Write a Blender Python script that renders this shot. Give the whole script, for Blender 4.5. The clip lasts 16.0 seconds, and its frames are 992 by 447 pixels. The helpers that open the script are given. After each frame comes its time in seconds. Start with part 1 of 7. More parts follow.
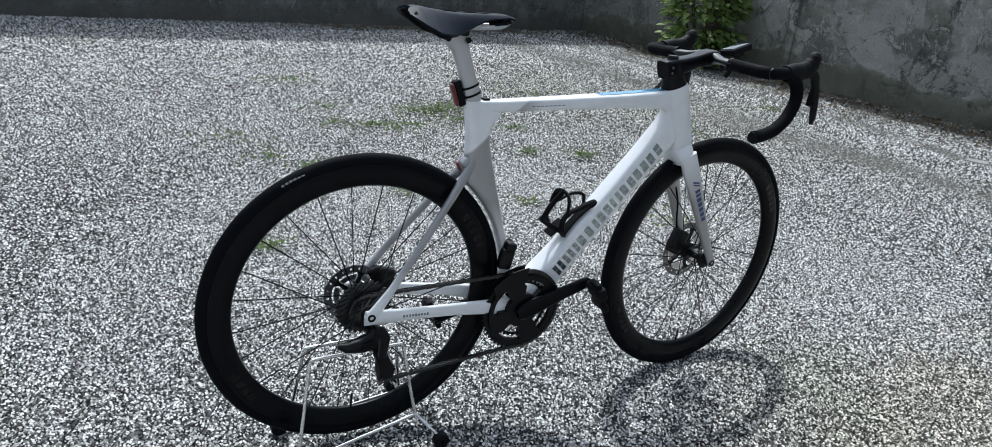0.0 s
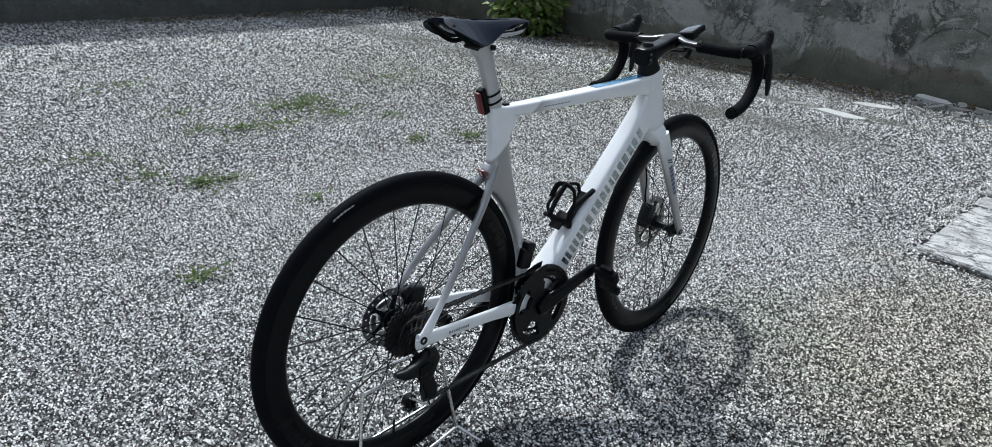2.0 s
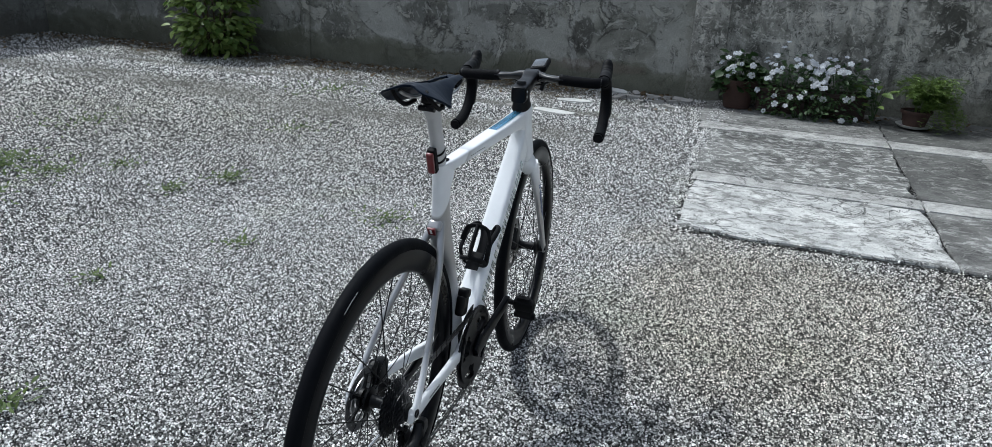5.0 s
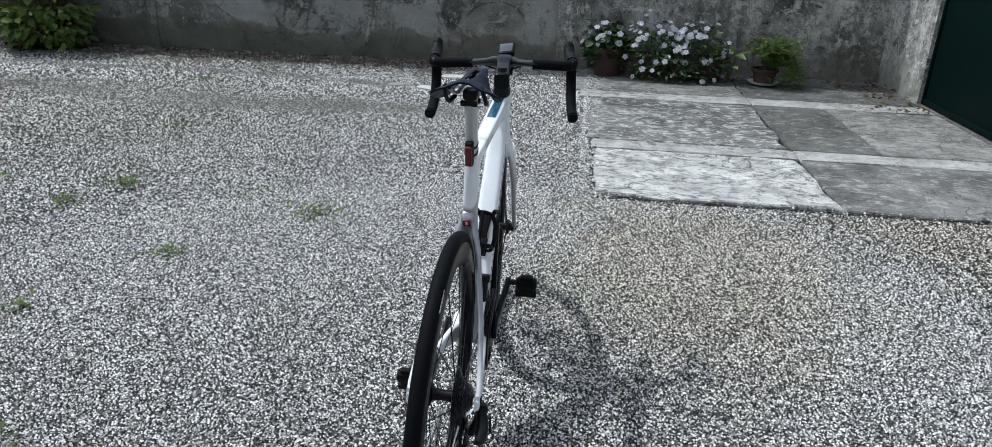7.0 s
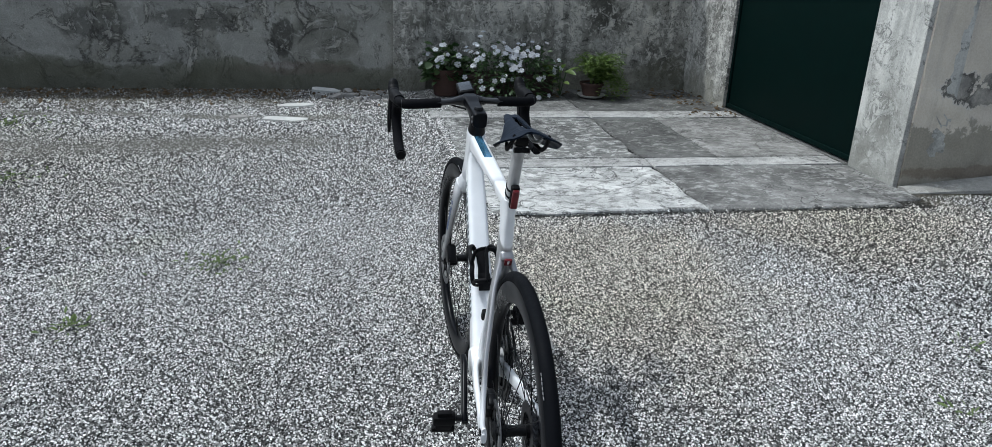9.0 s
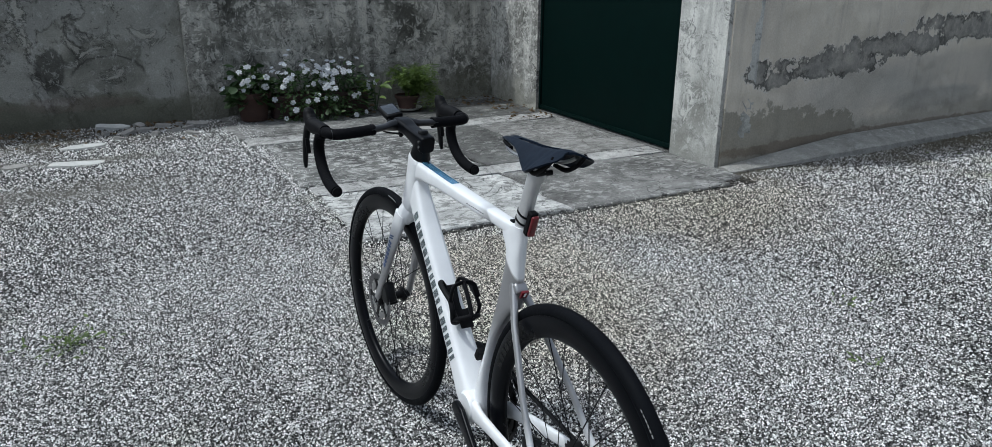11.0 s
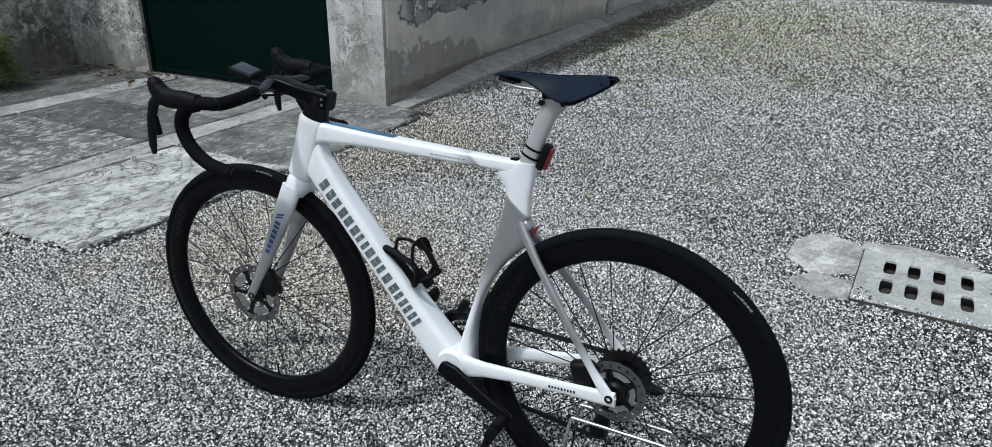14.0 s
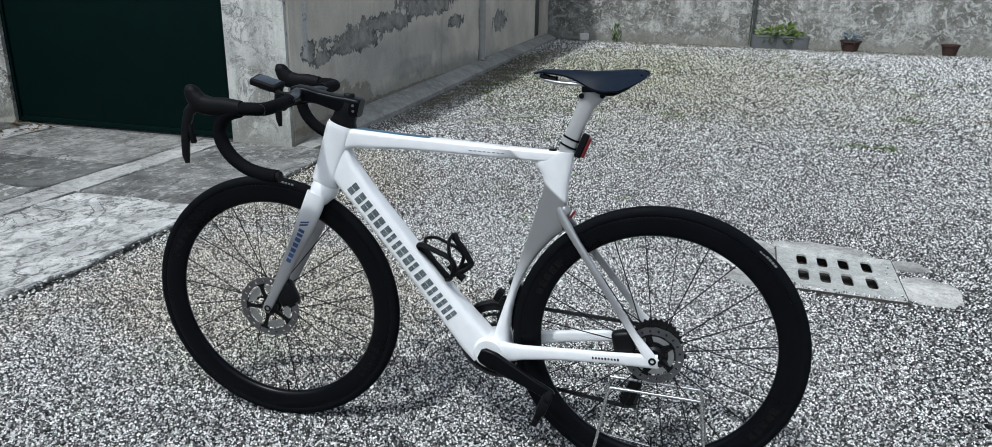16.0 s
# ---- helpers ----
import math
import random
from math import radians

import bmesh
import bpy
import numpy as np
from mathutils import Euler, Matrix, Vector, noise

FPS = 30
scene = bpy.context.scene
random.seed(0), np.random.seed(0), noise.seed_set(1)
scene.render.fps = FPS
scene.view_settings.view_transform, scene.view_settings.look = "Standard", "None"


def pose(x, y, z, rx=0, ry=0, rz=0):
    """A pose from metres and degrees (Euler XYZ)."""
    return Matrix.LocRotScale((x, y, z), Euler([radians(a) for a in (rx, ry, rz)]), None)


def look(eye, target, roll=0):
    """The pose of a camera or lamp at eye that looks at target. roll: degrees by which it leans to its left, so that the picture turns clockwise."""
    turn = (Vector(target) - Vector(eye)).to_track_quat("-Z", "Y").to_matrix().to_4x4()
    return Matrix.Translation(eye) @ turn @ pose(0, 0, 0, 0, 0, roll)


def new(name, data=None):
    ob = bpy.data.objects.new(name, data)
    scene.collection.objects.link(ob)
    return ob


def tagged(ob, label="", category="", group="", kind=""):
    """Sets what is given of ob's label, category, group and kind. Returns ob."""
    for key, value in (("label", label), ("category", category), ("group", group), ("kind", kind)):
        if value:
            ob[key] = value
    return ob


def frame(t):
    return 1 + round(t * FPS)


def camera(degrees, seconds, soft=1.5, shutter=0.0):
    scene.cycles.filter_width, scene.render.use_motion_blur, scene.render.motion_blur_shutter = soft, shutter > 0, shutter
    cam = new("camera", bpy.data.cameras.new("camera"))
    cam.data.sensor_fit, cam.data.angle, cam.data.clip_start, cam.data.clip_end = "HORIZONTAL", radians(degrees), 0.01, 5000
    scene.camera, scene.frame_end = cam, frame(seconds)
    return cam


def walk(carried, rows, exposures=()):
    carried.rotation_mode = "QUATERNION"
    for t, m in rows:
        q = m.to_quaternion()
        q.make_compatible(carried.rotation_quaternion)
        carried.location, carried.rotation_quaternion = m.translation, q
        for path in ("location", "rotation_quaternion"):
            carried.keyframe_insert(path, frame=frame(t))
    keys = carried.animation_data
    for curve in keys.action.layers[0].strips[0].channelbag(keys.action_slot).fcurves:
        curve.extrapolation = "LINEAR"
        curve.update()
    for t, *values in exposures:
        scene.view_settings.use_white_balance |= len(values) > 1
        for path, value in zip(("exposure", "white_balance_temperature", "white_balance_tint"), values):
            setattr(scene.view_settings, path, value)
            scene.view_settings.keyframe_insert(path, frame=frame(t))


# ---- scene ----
cam = camera(67.0, 16.0, 0.3)
EXPOSURE = [(0, 0.66, 5810, 5), (2, 0.52, 5810, 5), (4.5, 0.48, 5810, 5), (7, 0.49, 5810, 5), (9.5, 0.38, 5810, 5), (12, 0.19, 5810, 5), (14, 0.19, 5810, 5), (16, 0.28, 5810, 5)]
PATH = [
    (0, (-0.489, -1.398, 1.107), (0.451, 0.221, 0.404), 5.2),
    (0.5, (-0.607, -1.364, 1.117), (0.503, 0.141, 0.405), 4.4),
    (1, (-0.747, -1.315, 1.137), (0.495, 0.097, 0.458), 4.6),
    (1.5, (-0.813, -1.236, 1.14), (0.483, 0.13, 0.465), 4.7),
    (2, (-0.848, -1.106, 1.142), (0.472, 0.202, 0.403), 3.0),
    (2.5, (-0.899, -1.023, 1.162), (0.551, 0.144, 0.43), 3.7),
    (3, (-1.026, -0.946, 1.192), (0.551, 0.072, 0.501), 3.0),
    (3.5, (-1.137, -0.868, 1.212), (0.502, 0.04, 0.514), 3.9),
    (4, (-1.156, -0.786, 1.212), (0.537, 0.043, 0.544), 3.7),
    (4.5, (-1.135, -0.681, 1.21), (0.585, 0.022, 0.469), 2.5),
    (4.7, (-1.132, -0.654, 1.211), (0.609, 0.009, 0.485), 2.5),
    (6.8, (-1.283, -0.274, 1.255), (0.573, -0.015, 0.554), 1.9),
    (7, (-1.272, -0.234, 1.247), (0.575, -0.033, 0.506), 1.9),
    (7.5, (-1.247, -0.109, 1.271), (0.607, -0.036, 0.525), 2.0),
    (8, (-1.28, 0.001, 1.29), (0.575, -0.1, 0.55), 1.9),
    (8.5, (-1.321, 0.17, 1.305), (0.535, -0.098, 0.609), 1.7),
    (9, (-1.307, 0.295, 1.308), (0.541, -0.039, 0.619), 2.1),
    (9.5, (-1.222, 0.399, 1.291), (0.565, -0.127, 0.564), 2.5),
    (9.7, (-1.177, 0.438, 1.299), (0.597, -0.144, 0.581), 1.4),
    (11.8, (-0.891, 0.85, 1.279), (0.629, -0.252, 0.59), 0.9),
    (12, (-0.841, 0.88, 1.276), (0.624, -0.278, 0.561), 0.6),
    (12.5, (-0.735, 0.99, 1.299), (0.621, -0.3, 0.593), 0.7),
    (13, (-0.633, 1.183, 1.286), (0.462, -0.332, 0.575), -0.0),
    (13.5, (-0.517, 1.269, 1.26), (0.488, -0.312, 0.562), 0.5),
    (14, (-0.371, 1.298, 1.252), (0.475, -0.346, 0.489), 0.6),
    (14.5, (-0.282, 1.313, 1.195), (0.439, -0.394, 0.445), 0.3),
    (15, (-0.211, 1.408, 1.151), (0.405, -0.368, 0.467), 1.2),
    (15.5, (-0.146, 1.521, 1.16), (0.398, -0.299, 0.536), 1.0),
    (16, (-0.055, 1.6, 1.159), (0.45, -0.23, 0.532), 1.2),
]
walk(cam, [(t, look(eye, target, roll)) for t, eye, target, roll in PATH], EXPOSURE)

# ---- light ----
world = bpy.data.worlds.new("sky")
scene.world = world
world.use_nodes = True
wn = world.node_tree
sky = wn.nodes.new("ShaderNodeTexSky")
sky.sky_type = "NISHITA"
sky.sun_disc = False
SUN = Vector((0.075, 0.18, 0.335)).normalized()      # towards the sun, from the wheel's shadow
sky.sun_elevation = math.asin(SUN.z)
sky.sun_rotation = math.atan2(SUN.x, SUN.y)
sky.air_density, sky.dust_density, sky.ozone_density = 1.0, 4.0, 1.0
haze = wn.nodes.new("ShaderNodeHueSaturation")      # thin bright cloud pales the blue
haze.inputs["Saturation"].default_value = 0.4
wn.links.new(sky.outputs[0], haze.inputs["Color"])
wn.links.new(haze.outputs[0], wn.nodes["Background"].inputs[0])
wn.nodes["Background"].inputs[1].default_value = 0.125
sun = new("sun", bpy.data.lights.new("sun", "SUN"))
sun.data.energy = 1.65
sun.data.angle = radians(1.4)
sun.data.color = (1.0, 0.96, 0.9)
sun.matrix_world = look(SUN * 20, (0, 0, 0))


# ---- material helpers ----
def material(name):
    m = bpy.data.materials.new(name)
    m.use_nodes = True
    return m, m.node_tree, m.node_tree.nodes["Principled BSDF"]


def feed(nt, socket, value):
    if hasattr(value, "links"):
        nt.links.new(value, socket)
    elif isinstance(value, (tuple, list)) and len(value) == 3 and socket.type == "RGBA":
        socket.default_value = (*value, 1)
    else:
        socket.default_value = value


def place(nt, sx=1.0, sy=1.0, sz=1.0):
    c = nt.nodes.new("ShaderNodeTexCoord")
    m = nt.nodes.new("ShaderNodeMapping")
    m.inputs["Scale"].default_value = (sx, sy, sz)
    nt.links.new(c.outputs["Object"], m.inputs["Vector"])
    return m.outputs[0]


def grain(nt, vec, scale, detail=4.0, rough=0.55, warp=0.0):
    n = nt.nodes.new("ShaderNodeTexNoise")
    feed(nt, n.inputs["Vector"], vec)
    n.inputs["Scale"].default_value = scale
    n.inputs["Detail"].default_value = detail
    n.inputs["Roughness"].default_value = rough
    n.inputs["Distortion"].default_value = warp
    return n.outputs["Fac"]


def cells(nt, vec, scale, feature="F1", rnd=1.0):
    v = nt.nodes.new("ShaderNodeTexVoronoi")
    v.feature = feature
    feed(nt, v.inputs["Vector"], vec)
    v.inputs["Scale"].default_value = scale
    v.inputs["Randomness"].default_value = rnd
    return v


def ramp(nt, fac, *stops):
    r = nt.nodes.new("ShaderNodeValToRGB")
    feed(nt, r.inputs[0], fac)
    el = r.color_ramp.elements
    while len(el) < len(stops):
        el.new(0.5)
    for e, (p, c) in zip(el, stops):
        e.position = p
        e.color = (c, c, c, 1) if isinstance(c, (int, float)) else (*c, 1)
    return r.outputs[0]


def mix(nt, fac, a, b, mode="MIX"):
    n = nt.nodes.new("ShaderNodeMix")
    n.data_type = "RGBA"
    n.blend_type = mode
    feed(nt, n.inputs[0], fac)
    feed(nt, n.inputs[6], a)
    feed(nt, n.inputs[7], b)
    return n.outputs[2]


def calc(nt, op, a, b=0.0):
    n = nt.nodes.new("ShaderNodeMath")
    n.operation = op
    feed(nt, n.inputs[0], a)
    feed(nt, n.inputs[1], b)
    return n.outputs[0]


def bump(nt, height, strength, dist, normal=None):
    n = nt.nodes.new("ShaderNodeBump")
    feed(nt, n.inputs["Height"], height)
    n.inputs["Strength"].default_value = strength
    n.inputs["Distance"].default_value = dist
    if normal is not None:
        nt.links.new(normal, n.inputs["Normal"])
    return n.outputs[0]


def axis(nt, vec, k):
    s = nt.nodes.new("ShaderNodeSeparateXYZ")
    feed(nt, s.inputs[0], vec)
    return s.outputs[k]


def island(nt):
    return nt.nodes.new("ShaderNodeNewGeometry").outputs["Random Per Island"]


def per_object(nt):
    return nt.nodes.new("ShaderNodeObjectInfo").outputs["Random"]


def plain(name, colour, rough, metal=0.0, vary=0.12, scale=60.0, relief=0.0, coat=0.0, shine=0.5):
    """A surface with slight uneven tone, at two scales."""
    m, nt, b = material(name)
    v = place(nt)
    n1, n2 = grain(nt, v, scale), grain(nt, v, scale * 0.12)
    tone = calc(nt, "ADD", calc(nt, "MULTIPLY", n1, 0.5), calc(nt, "MULTIPLY", n2, 0.5))
    lo = tuple(c * (1 - vary) for c in colour)
    hi = tuple(min(1, c * (1 + vary)) for c in colour)
    feed(nt, b.inputs["Base Color"], ramp(nt, tone, (0.3, lo), (0.7, hi)))
    feed(nt, b.inputs["Roughness"], ramp(nt, n2, (0.3, max(0.03, rough * 0.85)), (0.7, min(1, rough * 1.15))))
    b.inputs["Metallic"].default_value = metal
    b.inputs["Coat Weight"].default_value = coat
    b.inputs["Specular IOR Level"].default_value = shine
    b.inputs["Coat Roughness"].default_value = 0.08
    if relief:
        feed(nt, b.inputs["Normal"], bump(nt, n1, relief, 0.002))
    return m


# ---- materials ----
STONES = ((0.0, (0.025, 0.025, 0.026)), (0.26, (0.09, 0.09, 0.088)), (0.46, (0.29, 0.287, 0.276)), (0.68, (0.50, 0.497, 0.485)), (0.88, (0.69, 0.69, 0.68)), (1.0, (0.82, 0.82, 0.81)))


def spot(nt, vec, x, y, rx, ry):
    """1 at a place on the ground, falling to 0 at its ragged rim."""
    n = nt.nodes.new("ShaderNodeMapping")
    feed(nt, n.inputs["Vector"], vec)
    n.inputs["Location"].default_value = (-x / rx, -y / ry, 0)
    n.inputs["Scale"].default_value = (1 / rx, 1 / ry, 0)
    d = nt.nodes.new("ShaderNodeVectorMath")
    d.operation = "LENGTH"
    feed(nt, d.inputs[0], n.outputs[0])
    r = calc(nt, "ADD", d.outputs["Value"], calc(nt, "MULTIPLY", calc(nt, "SUBTRACT", grain(nt, vec, 2.2, 6), 0.5), 1.3))
    return ramp(nt, r, (0.45, 1.0), (1.05, 0.0))


def earthy(nt, vec, colour):
    """Tan dust, moss and old tracks over stone colours."""
    tan = calc(nt, "MAXIMUM", spot(nt, vec, 1.5, -0.75, 1.1, 0.8), spot(nt, vec, 2.0, -2.2, 0.7, 1.1))
    tan = calc(nt, "MAXIMUM", tan, calc(nt, "MULTIPLY", spot(nt, vec, -2.7, -4.2, 0.7, 3.2), 0.6))
    far_tan = calc(nt, "MAXIMUM", calc(nt, "MULTIPLY", spot(nt, vec, 0.3, -8.5, 3.4, 5.0), 0.85), calc(nt, "MULTIPLY", spot(nt, vec, 3.2, 3.4, 1.6, 2.6), 0.4))
    colour = mix(nt, tan, colour, (0.92, 0.875, 0.79), "MULTIPLY")
    colour = mix(nt, far_tan, colour, (0.78, 0.755, 0.655), "MULTIPLY")
    soil = calc(nt, "MAXIMUM", spot(nt, vec, 5.9, 4.0, 1.05, 5.2), spot(nt, vec, 3.6, 7.75, 3.6, 0.75))
    soil = calc(nt, "MAXIMUM", soil, spot(nt, vec, -1.0, -13.45, 7.0, 0.9))
    soil = calc(nt, "MAXIMUM", soil, spot(nt, vec, 2.5, -7.4, 0.42, 5.6))
    soil = calc(nt, "MULTIPLY", soil, ramp(nt, grain(nt, vec, 5.0, 7, 0.72), (0.38, 0.4), (0.55, 0.95)))
    colour = mix(nt, soil, colour, (0.085, 0.076, 0.055))
    moss = calc(nt, "MULTIPLY", ramp(nt, grain(nt, vec, 1.1, 6, 0.65), (0.56, 0.0), (0.7, 1.0)), 0.3)
    moss = calc(nt, "MAXIMUM", moss, calc(nt, "MULTIPLY", spot(nt, vec, 1.2, -8.8, 1.7, 4.6), ramp(nt, grain(nt, vec, 3.0, 7, 0.7), (0.42, 0.05), (0.6, 0.6))))
    colour = mix(nt, moss, colour, (0.72, 0.77, 0.5), "MULTIPLY")
    mid = ramp(nt, grain(nt, vec, 7.0, 6, 0.7), (0.36, 0.9), (0.62, 1.07))
    colour = mix(nt, 1.0, colour, mid, "MULTIPLY")
    wander = calc(nt, "ADD", axis(nt, vec, 0), calc(nt, "MULTIPLY", calc(nt, "SUBTRACT", grain(nt, vec, 0.3, 3), 0.5), 1.1))
    ruts = calc(nt, "MAXIMUM", ramp(nt, calc(nt, "ABSOLUTE", calc(nt, "SUBTRACT", wander, 4.78)), (0.02, 1.0), (0.14, 0.0)), ramp(nt, calc(nt, "ABSOLUTE", calc(nt, "SUBTRACT", wander, 3.9)), (0.08, 0.85), (0.42, 0.0)))
    ruts = calc(nt, "MULTIPLY", ruts, ramp(nt, axis(nt, vec, 1), (0.1, 0.0), (0.9, 1.0)))
    ruts = calc(nt, "MULTIPLY", ruts, ramp(nt, grain(nt, vec, 2.2, 6, 0.7), (0.38, 0.3), (0.56, 1.0)))
    colour = mix(nt, calc(nt, "MULTIPLY", ruts, 0.85), colour, (0.12, 0.115, 0.10))
    broad = ramp(nt, grain(nt, vec, 0.45, 5, 0.6), (0.3, 0.93), (0.7, 1.06))
    return mix(nt, 1.0, colour, broad, "MULTIPLY")


def gravel_bed():
    m, nt, b = material("gravel_bed")
    v = place(nt)
    c = cells(nt, v, 75.0)
    shade = calc(nt, "FRACT", calc(nt, "MULTIPLY", axis(nt, c.outputs["Color"], 0), 3.7))
    tone = ramp(nt, shade, *STONES)
    # shade between the stones, painted into the bed's colour
    gap_shade = ramp(nt, c.outputs["Distance"], (0.25, 0.36), (0.6, 0.02))
    tone = mix(nt, 1.0, tone, gap_shade, "MULTIPLY")
    fine = ramp(nt, grain(nt, v, 60.0, 3, 0.6), (0.38, 0.6), (0.62, 1.3))
    tone = mix(nt, 1.0, tone, fine, "MULTIPLY")
    feed(nt, b.inputs["Base Color"], earthy(nt, v, tone))
    b.inputs["Roughness"].default_value = 0.9
    b.inputs["Specular IOR Level"].default_value = 0.12
    h = calc(nt, "SUBTRACT", 1.0, c.outputs["Distance"])
    feed(nt, b.inputs["Normal"], bump(nt, h, 0.8, 0.005, bump(nt, grain(nt, v, 30), 0.4, 0.008)))
    return m


def pebbles():
    m, nt, b = material("pebbles")
    v = place(nt)
    tone = ramp(nt, island(nt), *STONES)
    tone = mix(nt, 1.0, tone, ramp(nt, grain(nt, v, 230, 2), (0.42, 0.72), (0.58, 1.36)), "MULTIPLY")
    feed(nt, b.inputs["Base Color"], earthy(nt, v, tone))
    b.inputs["Roughness"].default_value = 0.85
    b.inputs["Specular IOR Level"].default_value = 0.2
    return m


def old_wall(name, light, mid, dark, damp, scale=1.0, worn=0.5, damp_top=0.35, specks=0.35, streaks=0.75, cracked=0.8):
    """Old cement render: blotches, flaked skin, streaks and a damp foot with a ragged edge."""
    m, nt, b = material(name)
    v = place(nt)
    big = grain(nt, v, 1.3 * scale, 8, 0.62, 0.4)
    flake = grain(nt, v, 4.5 * scale, 9, 0.68, 0.9)
    fine = grain(nt, v, 90, 4, 0.6)
    streak = grain(nt, place(nt, 6, 6, 0.7), 1.4, 5, 0.6)
    col = ramp(nt, big, (0.38, dark), (0.5, mid), (0.61, light))
    skin = ramp(nt, flake, (worn - 0.015, 0.0), (worn + 0.02, 1.0))
    col = mix(nt, calc(nt, "MULTIPLY", skin, 0.8), col, light)
    edge = ramp(nt, flake, (worn - 0.045, 0.0), (worn - 0.01, 1.0), (worn + 0.015, 0.0))
    col = mix(nt, calc(nt, "MULTIPLY", edge, 0.85 * cracked), col, tuple(c * 0.4 for c in dark))
    split = ramp(nt, grain(nt, v, 2.1 * scale, 7, 0.62, 1.2), (0.488, 0.0), (0.5, cracked), (0.512, 0.0))
    split = calc(nt, "MULTIPLY", split, ramp(nt, grain(nt, v, 1.7, 3), (0.5, 0.0), (0.58, 1.0)))
    col = mix(nt, split, col, tuple(c * 0.35 for c in dark))
    col = mix(nt, ramp(nt, streak, (0.48, 0.0), (0.62, streaks)), col, dark)
    chip = grain(nt, v, 10.0 * scale, 10, 0.78, 0.7)
    col = mix(nt, calc(nt, "MULTIPLY", ramp(nt, chip, (0.53, 0.0), (0.58, 1.0)), specks), col, tuple(c * 1.12 for c in light))
    col = mix(nt, calc(nt, "MULTIPLY", ramp(nt, chip, (0.38, 1.0), (0.43, 0.0)), specks * 1.4), col, tuple(c * 0.7 for c in dark))
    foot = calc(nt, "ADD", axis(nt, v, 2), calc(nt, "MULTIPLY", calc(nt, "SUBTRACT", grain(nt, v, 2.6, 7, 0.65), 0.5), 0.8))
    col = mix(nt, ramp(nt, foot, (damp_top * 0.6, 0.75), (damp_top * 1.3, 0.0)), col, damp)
    col = mix(nt, 0.35, col, ramp(nt, fine, (0.3, 0.1), (0.7, 0.55)), "OVERLAY")
    feed(nt, b.inputs["Base Color"], col)
    b.inputs["Roughness"].default_value = 0.92
    feed(nt, b.inputs["Normal"], bump(nt, fine, 0.35, 0.004, bump(nt, skin, 0.5, 0.006, bump(nt, big, 0.5, 0.02))))
    return m


def blot(nt, vec, y, z, ry, rz, rag=0.5, soft=0.03, scale=5.0):
    """1 inside a stain with a ragged rim on a wall that runs along y, 0 outside; also how far from its middle."""
    n = nt.nodes.new("ShaderNodeMapping")
    feed(nt, n.inputs["Vector"], vec)
    n.inputs["Location"].default_value = (0, -y / ry, -z / rz)
    n.inputs["Scale"].default_value = (0, 1 / ry, 1 / rz)
    d = nt.nodes.new("ShaderNodeVectorMath")
    d.operation = "LENGTH"
    feed(nt, d.inputs[0], n.outputs[0])
    r = calc(nt, "ADD", d.outputs["Value"], calc(nt, "MULTIPLY", calc(nt, "SUBTRACT", grain(nt, vec, scale, 8, 0.68), 0.5), rag * 2.4))
    return ramp(nt, r, (0.9 - soft, 1.0), (0.9 + soft, 0.0)), r


